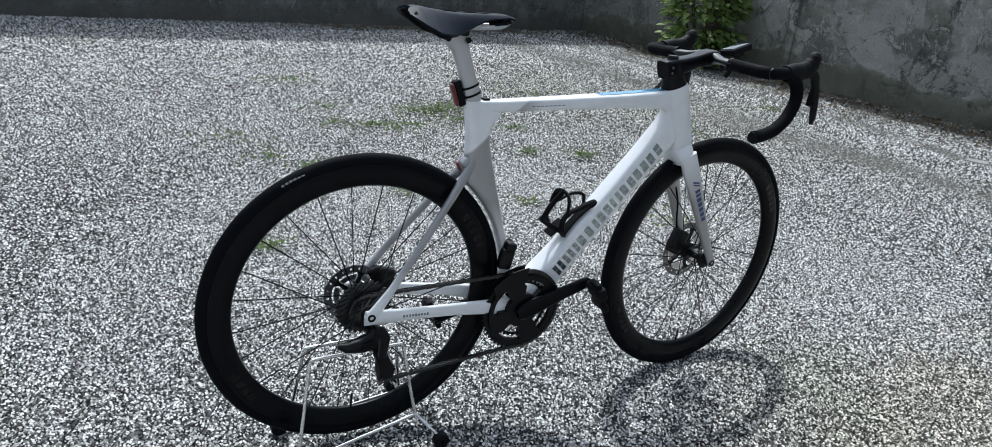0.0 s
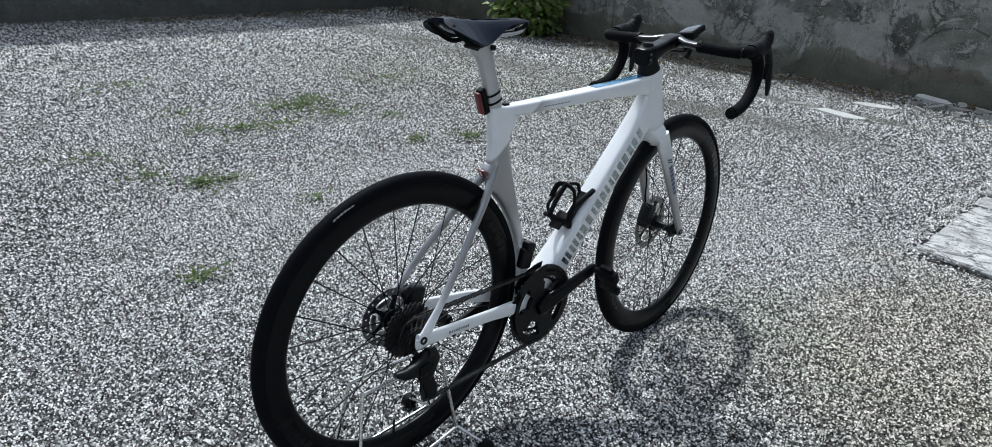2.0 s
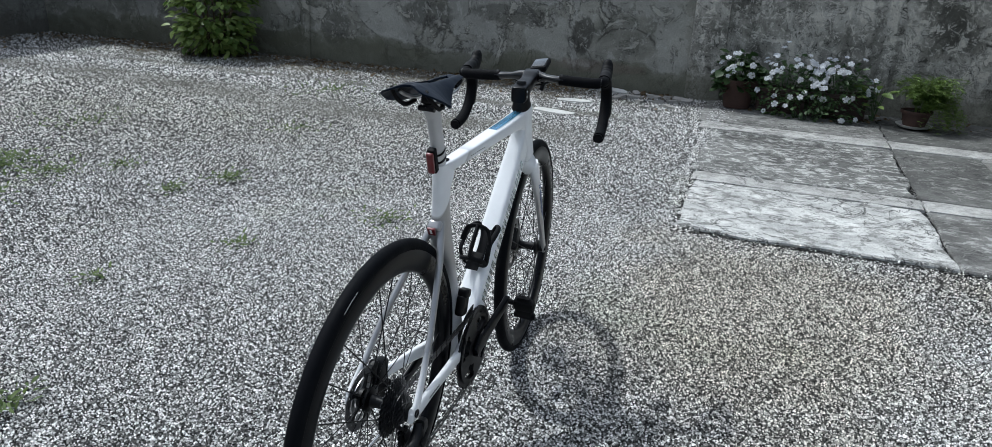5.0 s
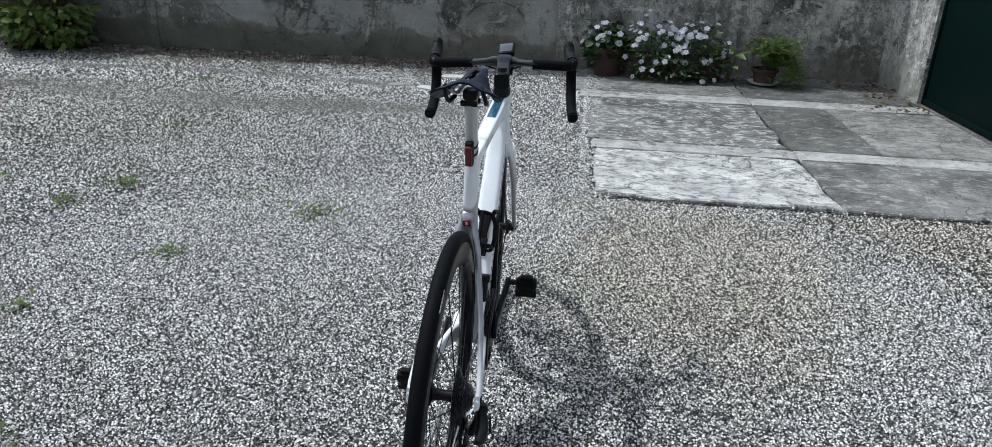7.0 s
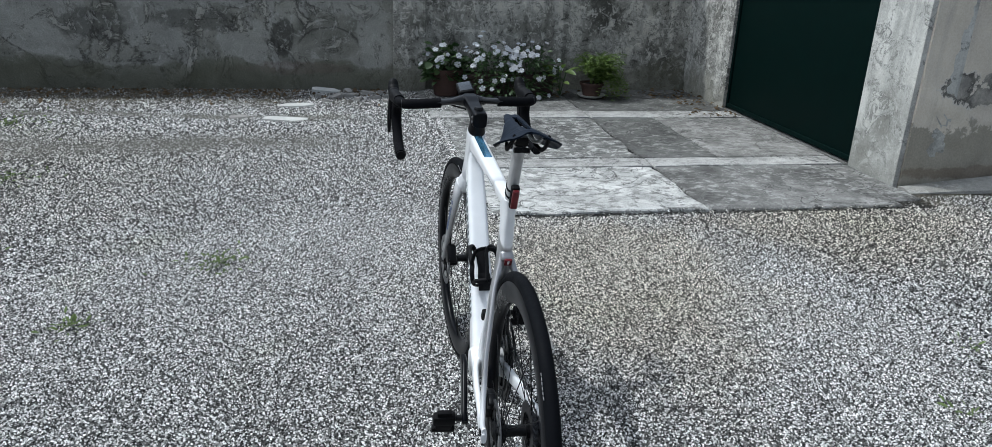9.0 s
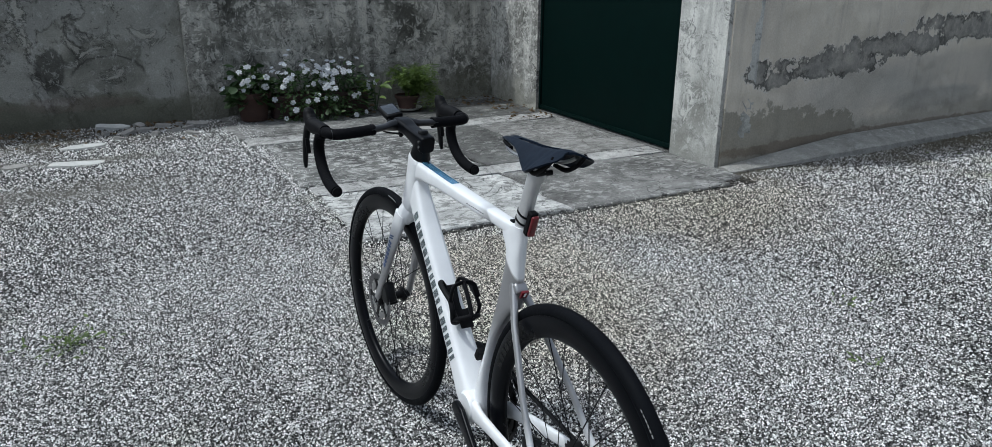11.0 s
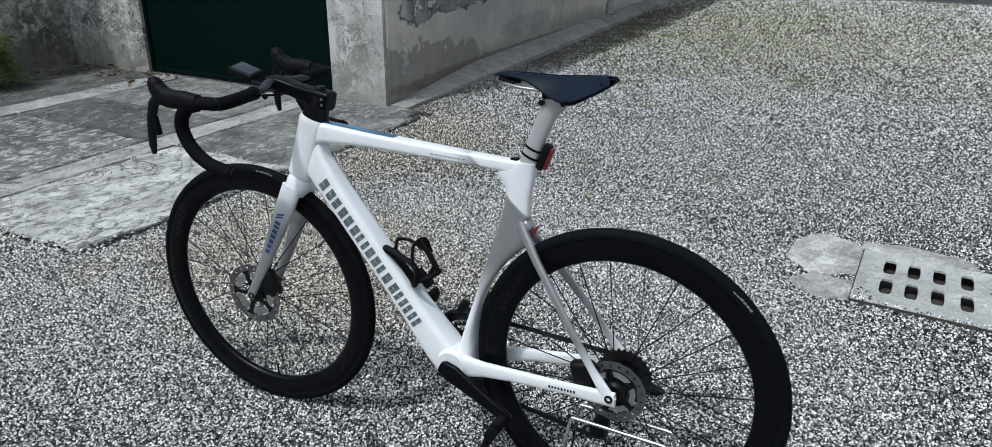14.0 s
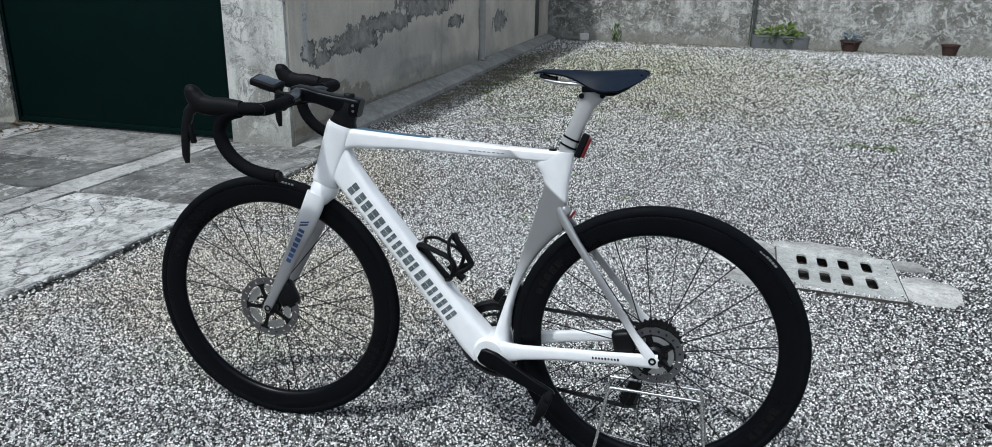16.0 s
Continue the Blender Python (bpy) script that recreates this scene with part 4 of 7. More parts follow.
def lay_stones(name, rs, x, y, r, lift):
    """Angular three-sided stones, as one mesh."""
    n = x.size
    ring_turn = np.arange(3) * np.pi * 2 / 3
    foot = np.stack([1.15 * np.cos(ring_turn), 1.15 * np.sin(ring_turn), np.full(3, -0.55)], 1)
    base = np.concatenate([foot, [(0, 0, 0.95)]])
    tri = np.array([(0, 1, 3), (1, 2, 3), (2, 0, 3)])
    k = len(base)
    P = base[None] * np.stack([r * rs.uniform(0.95, 1.4, n), r * rs.uniform(0.8, 1.15, n), r * rs.uniform(0.6, 1.15, n)], 1)[:, None]
    P += rs.uniform(-0.28, 0.28, P.shape) * r[:, None, None]
    turn = rs.uniform(0, 2 * np.pi, n)
    ct, st = np.cos(turn)[:, None], np.sin(turn)[:, None]
    P = np.stack([P[..., 0] * ct - P[..., 1] * st + x[:, None], P[..., 0] * st + P[..., 1] * ct + y[:, None], P[..., 2] + (lift + r * rs.uniform(0.15, 0.55, n))[:, None]], 2)
    F = (tri[None] + k * np.arange(n)[:, None, None]).reshape(-1)
    me = bpy.data.meshes.new(name)
    me.vertices.add(n * k)
    me.vertices.foreach_set("co", P.reshape(-1).astype(np.float32))
    me.loops.add(F.size)
    me.loops.foreach_set("vertex_index", F.astype(np.int32))
    me.polygons.add(F.size // 3)
    me.polygons.foreach_set("loop_start", np.arange(0, F.size, 3, dtype=np.int32))
    me.update(calc_edges=True)
    return settle(name, me, PEBBLE, None, "", False)


def loose_gravel():
    rs = np.random.RandomState(5)
    x, y = scatter(rs, 0.0077, -1.5, 3.0, -2.4, 2.6, 0.36)
    d = near_yard(x, y)
    keep = (rs.uniform(0, 1, x.size) > np.clip((d - 0.75) / 0.3, 0, 1)) & ~on_fixed_ground(x, y) & ((x > -1.2) | (y < -0.5))
    x, y = x[keep], y[keep]
    r = rs.uniform(0.0026, 0.0051, x.size)
    m = 3800      # stones strayed on to the apron's edges
    ex = np.concatenate([rs.uniform(2.2, 5.9, m), 2.25 + np.abs(rs.normal(0, 0.04, m // 20))])
    ey = np.concatenate([-0.25 - np.abs(rs.normal(0, 0.08, m)), rs.uniform(-2.9, -0.3, m // 20)])
    u = np.concatenate([rs.uniform(-0.24, 0.24, 120), 0.235 - np.abs(rs.normal(0, 0.035, 90)), -0.2 + rs.normal(0, 0.03, 26)])
    v = np.concatenate([0.24 - np.abs(rs.normal(0, 0.016, 120)), 0.235 - np.abs(rs.normal(0, 0.05, 90)), rs.uniform(-0.2, 0.2, 26)])
    c, s = math.cos(radians(-3)), math.sin(radians(-3))
    keep = (ex > 3.0) | (ey > -0.34) | (ex < 2.34)
    ex, ey = ex[keep], ey[keep]
    ex, ey = np.concatenate([ex, -0.655 + u * c - v * s]), np.concatenate([ey, -1.595 + u * s + v * c])
    er = rs.uniform(0.0032, 0.0062, ex.size)
    lift = np.concatenate([np.zeros(x.size), np.full(ex.size, 0.012)])
    ob = lay_stones("gravel", rs, np.concatenate([x, ex]), np.concatenate([y, ey]), np.concatenate([r, er]), lift)
    tagged(ob, "loose angular grey and white stones lying on the yard", "gravel", kind="stuff")
    # the outer yard: coarser stones in wide belts
    xs, ys, rr = [], [], []
    for step, d0, d1 in ((0.0122, 0.0, 3.8), (0.0165, 3.8, 5.5), (0.0235, 5.5, 8.5), (0.035, 8.5, 15.0)):
        x, y = scatter(rs, step, -5.2, 5.92, -13.4, 7.7, 0.36)
        far = np.hypot(x - 0.2, y) + rs.normal(0, 0.35, x.size)
        keep = (far >= d0) & (far < d1) & ~on_fixed_ground(x, y) & (rs.uniform(0, 1, x.size) < np.clip((near_yard(x, y) - 0.75) / 0.3, 0, 1))
        keep &= wide_belt(x, y)
        xs.append(x[keep])
        ys.append(y[keep])
        rr.append(rs.uniform(0.27, 0.52, xs[-1].size) * step)
    x, y = scatter(rs, 0.034, -8.95, 0.5, -13.4, 7.6, 0.36)
    keep = (~wide_belt(x, y) | (x < -5.2)) & ~on_fixed_ground(x, y) & ((near_yard(x, y) > 1.0) | (x < -0.9))
    xs.append(x[keep])
    ys.append(y[keep])
    rr.append(rs.uniform(0.3, 0.56, xs[-1].size) * 0.034)
    x, y, r = np.concatenate(xs), np.concatenate(ys), np.concatenate(rr)
    ob = lay_stones("gravel", rs, x, y, r, np.zeros(x.size))
    tagged(ob, "coarser grey stones spread over the outer yard", "gravel", kind="stuff")


loose_gravel()


# ---- the bicycle ----
REAR, FRONT, BB = Vector((0, 0, 0.352)), Vector((0.978, 0.002, 0.336)), Vector((0.387, 0, 0.292))
bike = thing("road_bicycle", (0, 0.011, 0), "white and silver carbon road bicycle with deep black wheels", "bicycle")

bike.matrix_basis = pose(0, 0.011, 0, 1.8, 0, 0)      # it leans a little to its right
HEAD = [((0.7761, 0, 0.817), 0.033, 0.024, 2.2), ((0.779, 0, 0.808), 0.036, 0.026, 2.2), ((0.792, 0, 0.77), 0.035, 0.0245, 2.3), ((0.81, 0, 0.715), 0.034, 0.025, 2.3), ((0.825, 0, 0.672), 0.033, 0.0285, 2.2), ((0.827, 0, 0.667), 0.030, 0.026, 2.2)]
DOWN = [((0.800, 0, 0.734), 0.048, 0.0185), ((0.773, 0, 0.703), 0.0365, 0.0225), ((0.722, 0, 0.643), 0.0315, 0.0262), ((0.602, 0, 0.506), 0.0312, 0.028), ((0.502, 0, 0.392), 0.0335, 0.031), ((0.431, 0, 0.314), 0.039, 0.036), ((0.402, 0, 0.284), 0.038, 0.036)]
TOP = [((0.79, 0, 0.780), 0.034, 0.017), ((0.745, 0, 0.785), 0.023, 0.0215), ((0.62, 0, 0.785), 0.0165, 0.0205), ((0.45, 0, 0.782), 0.0140, 0.018), ((0.31, 0, 0.7795), 0.0130, 0.0155), ((0.25, 0, 0.779), 0.0135, 0.0140)]


def between(rows, name, power, n=28, parent=bike, mat=PAINT):
    """A frame tube, its rows smoothed."""
    ks = np.linspace(0, len(rows) - 1, (len(rows) - 1) * 4 + 1)
    idx = np.arange(len(rows))
    out = []
    for k in ks:
        c = tuple(np.interp(k, idx, [r[0][i] for r in rows]) for i in range(3))
        out.append((c, np.interp(k, idx, [r[1] for r in rows]), np.interp(k, idx, [r[2] for r in rows])))
    bm = bmesh.new()
    slab_tube(bm, out, n, power)
    return part(name, bm, mat, parent)


between(HEAD, "head_tube", 3.0)
down = between(DOWN, "down_tube", 4.6, 44)
top_tube = between(TOP, "top_tube", 4.2, 40)


def seat_tube():
    """Front and rear edges follow the tube, cut away round the rear wheel."""
    bm = bmesh.new()
    rings = []
    for z in np.concatenate([np.linspace(0.285, 0.60, 22), np.linspace(0.61, 0.792, 16)]):
        front = np.interp(z, [0.285, 0.33, 0.5, 0.61, 0.7, 0.735, 0.765, 0.792], [0.396, 0.384, 0.335, 0.304, 0.279, 0.280, 0.306, 0.252])
        rear = np.interp(z, [0.60, 0.63, 0.66, 0.72, 0.792], [0.228, 0.221, 0.224, 0.222, 0.2115])
        if z < 0.605:
            rear = max(rear, math.sqrt(max(0, 0.344 ** 2 - (z - 0.352) ** 2)))
        half = np.interp(z, [0.285, 0.34, 0.45, 0.6, 0.7, 0.792], [0.034, 0.026, 0.019, 0.0165, 0.0155, 0.015])
        rings.append(ring(bm, Vector(((front + rear) / 2, 0, z)), Vector((1, 0, 0)), Vector((0, 1, 0)), (front - rear) / 2, half, 28, 2.6))
    skin(bm, rings)
    return part("seat_tube", bm, PAINT, bike)


seat = seat_tube()
bm = bmesh.new()
lathe(bm, [(0.0, -0.043), (0.034, -0.043), (0.039, -0.036), (0.040, 0.036), (0.034, 0.043), (0.0, 0.043)], BB, 36, False)
part("bottom_bracket", bm, PAINT, bike)
for side in (-1, 1):
    bm = bmesh.new()
    slab_tube(bm, [((0.40, side * 0.020, 0.290), 0.034, 0.012), ((0.355, side * 0.029, 0.297), 0.026, 0.0115), ((0.30, side * 0.041, 0.310), 0.018, 0.0085), ((0.22, side * 0.051, 0.324), 0.0145, 0.0075), ((0.1, side * 0.062, 0.339), 0.0135, 0.007), ((0.03, side * 0.069, 0.347), 0.0155, 0.007), ((-0.012, side * 0.070, 0.350), 0.017, 0.006)], 20, 3.0)
    part("chainstay", bm, PAINT, bike)
    bm = bmesh.new()
    slab_tube(bm, [((0.245, side * 0.008, 0.668), 0.010, 0.006), ((0.228, side * 0.013, 0.640), 0.0105, 0.008), ((0.19, side * 0.030, 0.592), 0.0088, 0.0068), ((0.1, side * 0.056, 0.477), 0.0078, 0.006), ((0.045, side * 0.066, 0.405), 0.0085, 0.006), ((0.012, side * 0.071, 0.366), 0.0125, 0.006), ((-0.004, side * 0.071, 0.346), 0.014, 0.005)], 16, 2.6)
    part("seatstay", bm, PAINT, bike)
    bm = bmesh.new()
    lathe(bm, [(0.0, 0.0), (0.0085, 0.0), (0.0085, side * 0.008), (0.0045, side * 0.008), (0.0045, side * 0.004), (0.0, side * 0.004)], (0, side * 0.0705, 0.352), 18, False)
    part("axle_end", bm, BLACK, bike)
bm = bmesh.new()
box(bm, (0.022, 0.03, 0.024), (0.227, 0, 0.656), (0, 38, 0), 0.008, 3)
part("stay_bridge", bm, PAINT, bike)


# patches that follow a tube's flank
def flank(name, bm_rows, power, k0, k1, v0, v1, side, mat, parent, lift=0.0009, nu=4, nv=3, skew=0.0):
    """A thin decal on one side of a tube: k along the rows, v across from -1 to 1."""
    bm = bmesh.new()
    idx = np.arange(len(bm_rows))

    def at(k, v):
        c = Vector([np.interp(k, idx, [r[0][i] for r in bm_rows]) for i in range(3)])
        a = np.interp(k, idx, [r[1] for r in bm_rows])
        b = np.interp(k, idx, [r[2] for r in bm_rows])
        i = min(int(k), len(bm_rows) - 2)
        t = (Vector(bm_rows[i + 1][0]) - Vector(bm_rows[i][0])).normalized()
        across = (Vector((0, 1, 0)) - t * t.y).normalized()
        u = t.cross(across).normalized()
        y = b * (1 - abs(v) ** power) ** (1 / power)
        return c + u * (a * v), across * (side * (y + lift)), across * (side * max(y - 0.002, 0))

    outer = [[bm.verts.new(sum(at(k0 + (k1 - k0) * i / nu + skew * (j / nv - 0.5), v0 + (v1 - v0) * j / nv)[:2], Vector())) for i in range(nu + 1)] for j in range(nv + 1)]
    inner = [[bm.verts.new(at(k0 + (k1 - k0) * i / nu + skew * (j / nv - 0.5), v0 + (v1 - v0) * j / nv)[0] + at(k0 + (k1 - k0) * i / nu + skew * (j / nv - 0.5), v0 + (v1 - v0) * j / nv)[2]) for i in range(nu + 1)] for j in range(nv + 1)]
    for g in (outer, inner):
        for j in range(nv):
            for i in range(nu):
                bm.faces.new((g[j][i], g[j][i + 1], g[j + 1][i + 1], g[j + 1][i]))
    rim_o = outer[0] + [r[-1] for r in outer[1:-1]] + outer[-1][::-1] + [r[0] for r in outer[-2:0:-1]]
    rim_i = inner[0] + [r[-1] for r in inner[1:-1]] + inner[-1][::-1] + [r[0] for r in inner[-2:0:-1]]
    for i in range(len(rim_o)):
        j = (i + 1) % len(rim_o)
        bm.faces.new((rim_o[i], rim_o[j], rim_i[j], rim_i[i]))
    return part(name, bm, mat, parent, "", True)


# the maker's name on both flanks, as plain split blocks
spans = [r[0][0] for r in DOWN]


def down_k(share):
    """The row number at a share of the name's length, from the head end."""
    x = 0.746 - 0.268 * share
    return float(np.interp(-x, [-q for q in spans], range(len(spans))))


for side in (-1, 1):
    at_x = 0.0
    for w in (0.112, 0.108, 0.108, 0.08, 0.104, 0.04, 0.112, 0.076, 0.076, 0.04):
        stroke = 0.043 if w > 0.1 else 0.028
        blocks = [(0, stroke, -0.47, -0.018), (0, stroke, 0.018, 0.47)]
        if w > 0.06:
            blocks += [(w - stroke, w, -0.47, -0.018), (w - stroke, w, 0.018, 0.47)]
        for b0, b1, v0, v1 in blocks:
            flank("lettering_bar", DOWN, 4.6, down_k(at_x + b0), down_k(at_x + b1), v0, v1, side, MIRRORED, down, nu=2)
        at_x += w + 0.0155
    k = 2.98
    for i in range(8):
        flank("lettering_bar", TOP, 4.2, k, k + 0.045, 0.04, 0.17, side, GREYMARK, top_tube, nu=2, nv=2)
        k += 0.078

# blue flash on top of the top tube
bm = bmesh.new()
rows = []
for i in range(17):
    x = 0.742 - i * 0.0118
    mid = np.interp(x, [0.45, 0.62, 0.745, 0.79], [0.782, 0.785, 0.785, 0.780])
    deep = np.interp(x, [0.45, 0.62, 0.745, 0.79], [0.0140, 0.0165, 0.023, 0.034])
    wide = np.interp(x, [0.45, 0.62, 0.745, 0.79], [0.018, 0.0205, 0.0215, 0.017])
    w = 0.011
    rows.append([bm.verts.new((x, y, mid + deep * (1 - (abs(y) / wide) ** 4.2) ** (1 / 4.2) + 0.0012)) for y in (-w, -w * 0.6, 0, w * 0.6, w)] + [bm.verts.new((x, 0, mid + deep * 0.6))])
for a, b in zip(rows, rows[1:]):
    for i in range(4):
        bm.faces.new((a[i], a[i + 1], b[i + 1], b[i]))
    bm.faces.new((a[4], a[5], b[5], b[4]))
    bm.faces.new((a[5], a[0], b[0], b[5]))
bm.faces.new(rows[0])
bm.faces.new(rows[-1][::-1])
part("blue_flash", bm, SKYBLUE, top_tube, "metallic sky blue flash on the tube")
bm = bmesh.new()
box(bm, (0.016, 0.014, 0.006), (0.262, 0, 0.7935), (0, 0, 0), 0.002)
part("clamp_cover", bm, DULL, top_tube)
# chainstay lettering
for side in (-1, 1):
    for i in range(9):
        x = 0.075 + i * 0.0072
        y = side * np.interp(x, [0.03, 0.1, 0.22], [0.0763, 0.0693, 0.0588])
        bm = bmesh.new()
        box(bm, (0.0038, 0.0012, 0.0046 if i % 4 else 0.006), (x, y, np.interp(x, [0.03, 0.22], [0.347, 0.324])), (0, 7, side * -4.4))
        part("lettering_bar", bm, DULL if side > 0 else GREYMARK, bike, "", False)
# red crest
bm = bmesh.new()
box(bm, (0.006, 0.018, 0.02), (0.2085, 0, 0.650), (0, -30, 0), 0.0025, 2)
part("crest", bm, RED, bike, "small red crest behind the seat tube")
bm = bmesh.new()
box(bm, (0.004, 0.005, 0.011), (0.2062, 0, 0.6505), (0, -30, 0), 0.001)
part("crest_mark", bm, WHITE, bike)

# seat post, light, saddle
post = between([((0.2335, 0, 0.775), 0.0175, 0.0125), ((0.2300, 0, 0.80), 0.0178, 0.0125), ((0.205, 0, 0.868), 0.0178, 0.0125), ((0.190, 0, 0.905), 0.0195, 0.0125), ((0.180, 0, 0.922), 0.027, 0.013), ((0.178, 0, 0.930), 0.026, 0.012)], "seat_post", 2.4, 24, bike, SILVER)
bm = bmesh.new()
box(bm, (0.046, 0.03, 0.02), (0.182, 0, 0.936), (0, 4, 0), 0.006)
part("saddle_clamp", bm, BLACK, post)
for x, z in ((0.203, 0.918), (0.158, 0.921)):
    bm = bmesh.new()
    lathe(bm, [(0.0, -0.0165), (0.0058, -0.0165), (0.0058, 0.0165), (0.0, 0.0165)], (x, 0, z), 16, False)
    part("clamp_bolt", bm, BLACK, post)
for z in (0.806, 0.823):
    bm = bmesh.new()
    x = np.interp(z, [0.80, 0.868], [0.2300, 0.205])
    slab_tube(bm, [((x + 0.0008, 0, z - 0.002), 0.0195, 0.0142), ((x - 0.0008, 0, z + 0.002), 0.0195, 0.0142)], 24, 2.4)
    part("rubber_strap", bm, DULL, post)
bm = bmesh.new()
box(bm, (0.016, 0.0175, 0.056), (0.1975, 0, 0.808), (0, -20, 0), 0.004, 3)
light = part("rear_light", bm, DULL, bike, "small black rear light with a red lens")
bm = bmesh.new()
box(bm, (0.0085, 0.0150, 0.048), (0.1875, 0, 0.8045), (0, -20, 0), 0.0035, 3)
part("red_lens", bm, RED, light, "dark red plastic light lens")


def saddle_shell():
    """Short saddle with swept-down wings, a long central slot and a scooped underside."""
    bm = bmesh.new()
    xs = np.linspace(0.066, 0.312, 42)
    vs = np.linspace(-1, 1, 25)
    up, dn = [], []
    for x in xs:
        w = np.interp(x, [0.066, 0.075, 0.09, 0.11, 0.135, 0.165, 0.2, 0.24, 0.28, 0.303, 0.312], [0.036, 0.052, 0.066, 0.070, 0.062, 0.047, 0.034, 0.0235, 0.0195, 0.0155, 0.006])
        crown = np.interp(x, [0.066, 0.09, 0.13, 0.18, 0.24, 0.29, 0.312], [0.982, 0.984, 0.9795, 0.974, 0.9725, 0.971, 0.965])
        drop = np.interp(x, [0.066, 0.09, 0.12, 0.15, 0.172, 0.19, 0.21, 0.23, 0.25, 0.312], [0.014, 0.031, 0.0415, 0.0425, 0.038, 0.031, 0.021, 0.014, 0.010, 0.004])
        bow = np.interp(x, [0.066, 0.1, 0.15, 0.2, 0.312], [1.2, 1.2, 1.4, 2.0, 2.4])
        skirt = np.interp(x, [0.066, 0.09, 0.12, 0.17, 0.22, 0.27, 0.312], [0.0005, 0.001, 0.002, 0.002, 0.002, 0.001, 0.0])
        if x < 0.09:
            notch = (0.09 - x) / 0.024
        else:
            notch = 0
        a, b = [], []
        for v in vs:
            y = v * w
            z = crown - drop * abs(v) ** bow - 0.004 * math.exp(-(y / 0.008) ** 2)
            xx = x + 0.016 * notch * max(0, 1 - abs(v) * 1.6)
            a.append(bm.verts.new((xx, y, z)))
            b.append(bm.verts.new((xx, y * 0.94, z - 0.0045 * (1 - 0.5 * abs(v)) - skirt * abs(v) ** 3)))
        up.append(a)
        dn.append(b)
    nx, nv = len(xs), len(vs)

    def slot(i, j):
        return 0.105 < xs[i] < 0.255 and abs(vs[j] + vs[j + 1]) / 2 * np.interp(xs[i], [0.066, 0.11, 0.165, 0.2, 0.312], [0.057, 0.068, 0.042, 0.03, 0.02]) < 0.0065

    holes = set()
    for i in range(nx - 1):
        for j in range(nv - 1):
            if slot(i, j):
                holes.add((i, j))
                continue
            bm.faces.new((up[i][j], up[i + 1][j], up[i + 1][j + 1], up[i][j + 1]))
            bm.faces.new((dn[i][j], dn[i][j + 1], dn[i + 1][j + 1], dn[i + 1][j]))
    for i, j in holes:
        for (di, dj), (p, q) in {(-1, 0): ((i, j), (i, j + 1)), (1, 0): ((i + 1, j), (i + 1, j + 1)), (0, -1): ((i, j), (i + 1, j)), (0, 1): ((i, j + 1), (i + 1, j + 1))}.items():
            if (i + di, j + dj) not in holes:
                bm.faces.new((up[p[0]][p[1]], up[q[0]][q[1]], dn[q[0]][q[1]], dn[p[0]][p[1]]))
    for i in range(nx - 1):
        for j in (0, nv - 1):
            bm.faces.new((up[i][j], up[i + 1][j], dn[i + 1][j], dn[i][j]))
    for j in range(nv - 1):
        for i in (0, nx - 1):
            bm.faces.new((up[i][j], up[i][j + 1], dn[i][j + 1], dn[i][j]))
    return part("saddle", bm, SADDLE, bike, "dark blue black short saddle with a central slot")


saddle = saddle_shell()
for side in (-1, 1):
    bm = bmesh.new()
    tube(bm, [(0.30, side * 0.006, 0.958), (0.285, side * 0.012, 0.948), (0.25, side * 0.021, 0.944), (0.2, side * 0.022, 0.943), (0.15, side * 0.022, 0.943), (0.115, side * 0.026, 0.952), (0.098, side * 0.03, 0.962)], 0.0037, 10)
    part("saddle_rail", bm, STEEL, saddle)
    bm = bmesh.new()
    tube(bm, [(0.296, side * 0.012, 0.957), (0.276, side * 0.013, 0.950), (0.262, side * 0.015, 0.949)], 0.004, 8, flat=1.2)
    part("shell_rib", bm, DULL, saddle)
    bm = bmesh.new()
    tube(bm, [(0.075, side * 0.034, 0.970), (0.09, side * 0.036, 0.955), (0.115, side * 0.037, 0.938), (0.14, side * 0.035, 0.928), (0.17, side * 0.03, 0.932)], 0.004, 8, flat=1.2)
    part("shell_rib", bm, DULL, saddle)


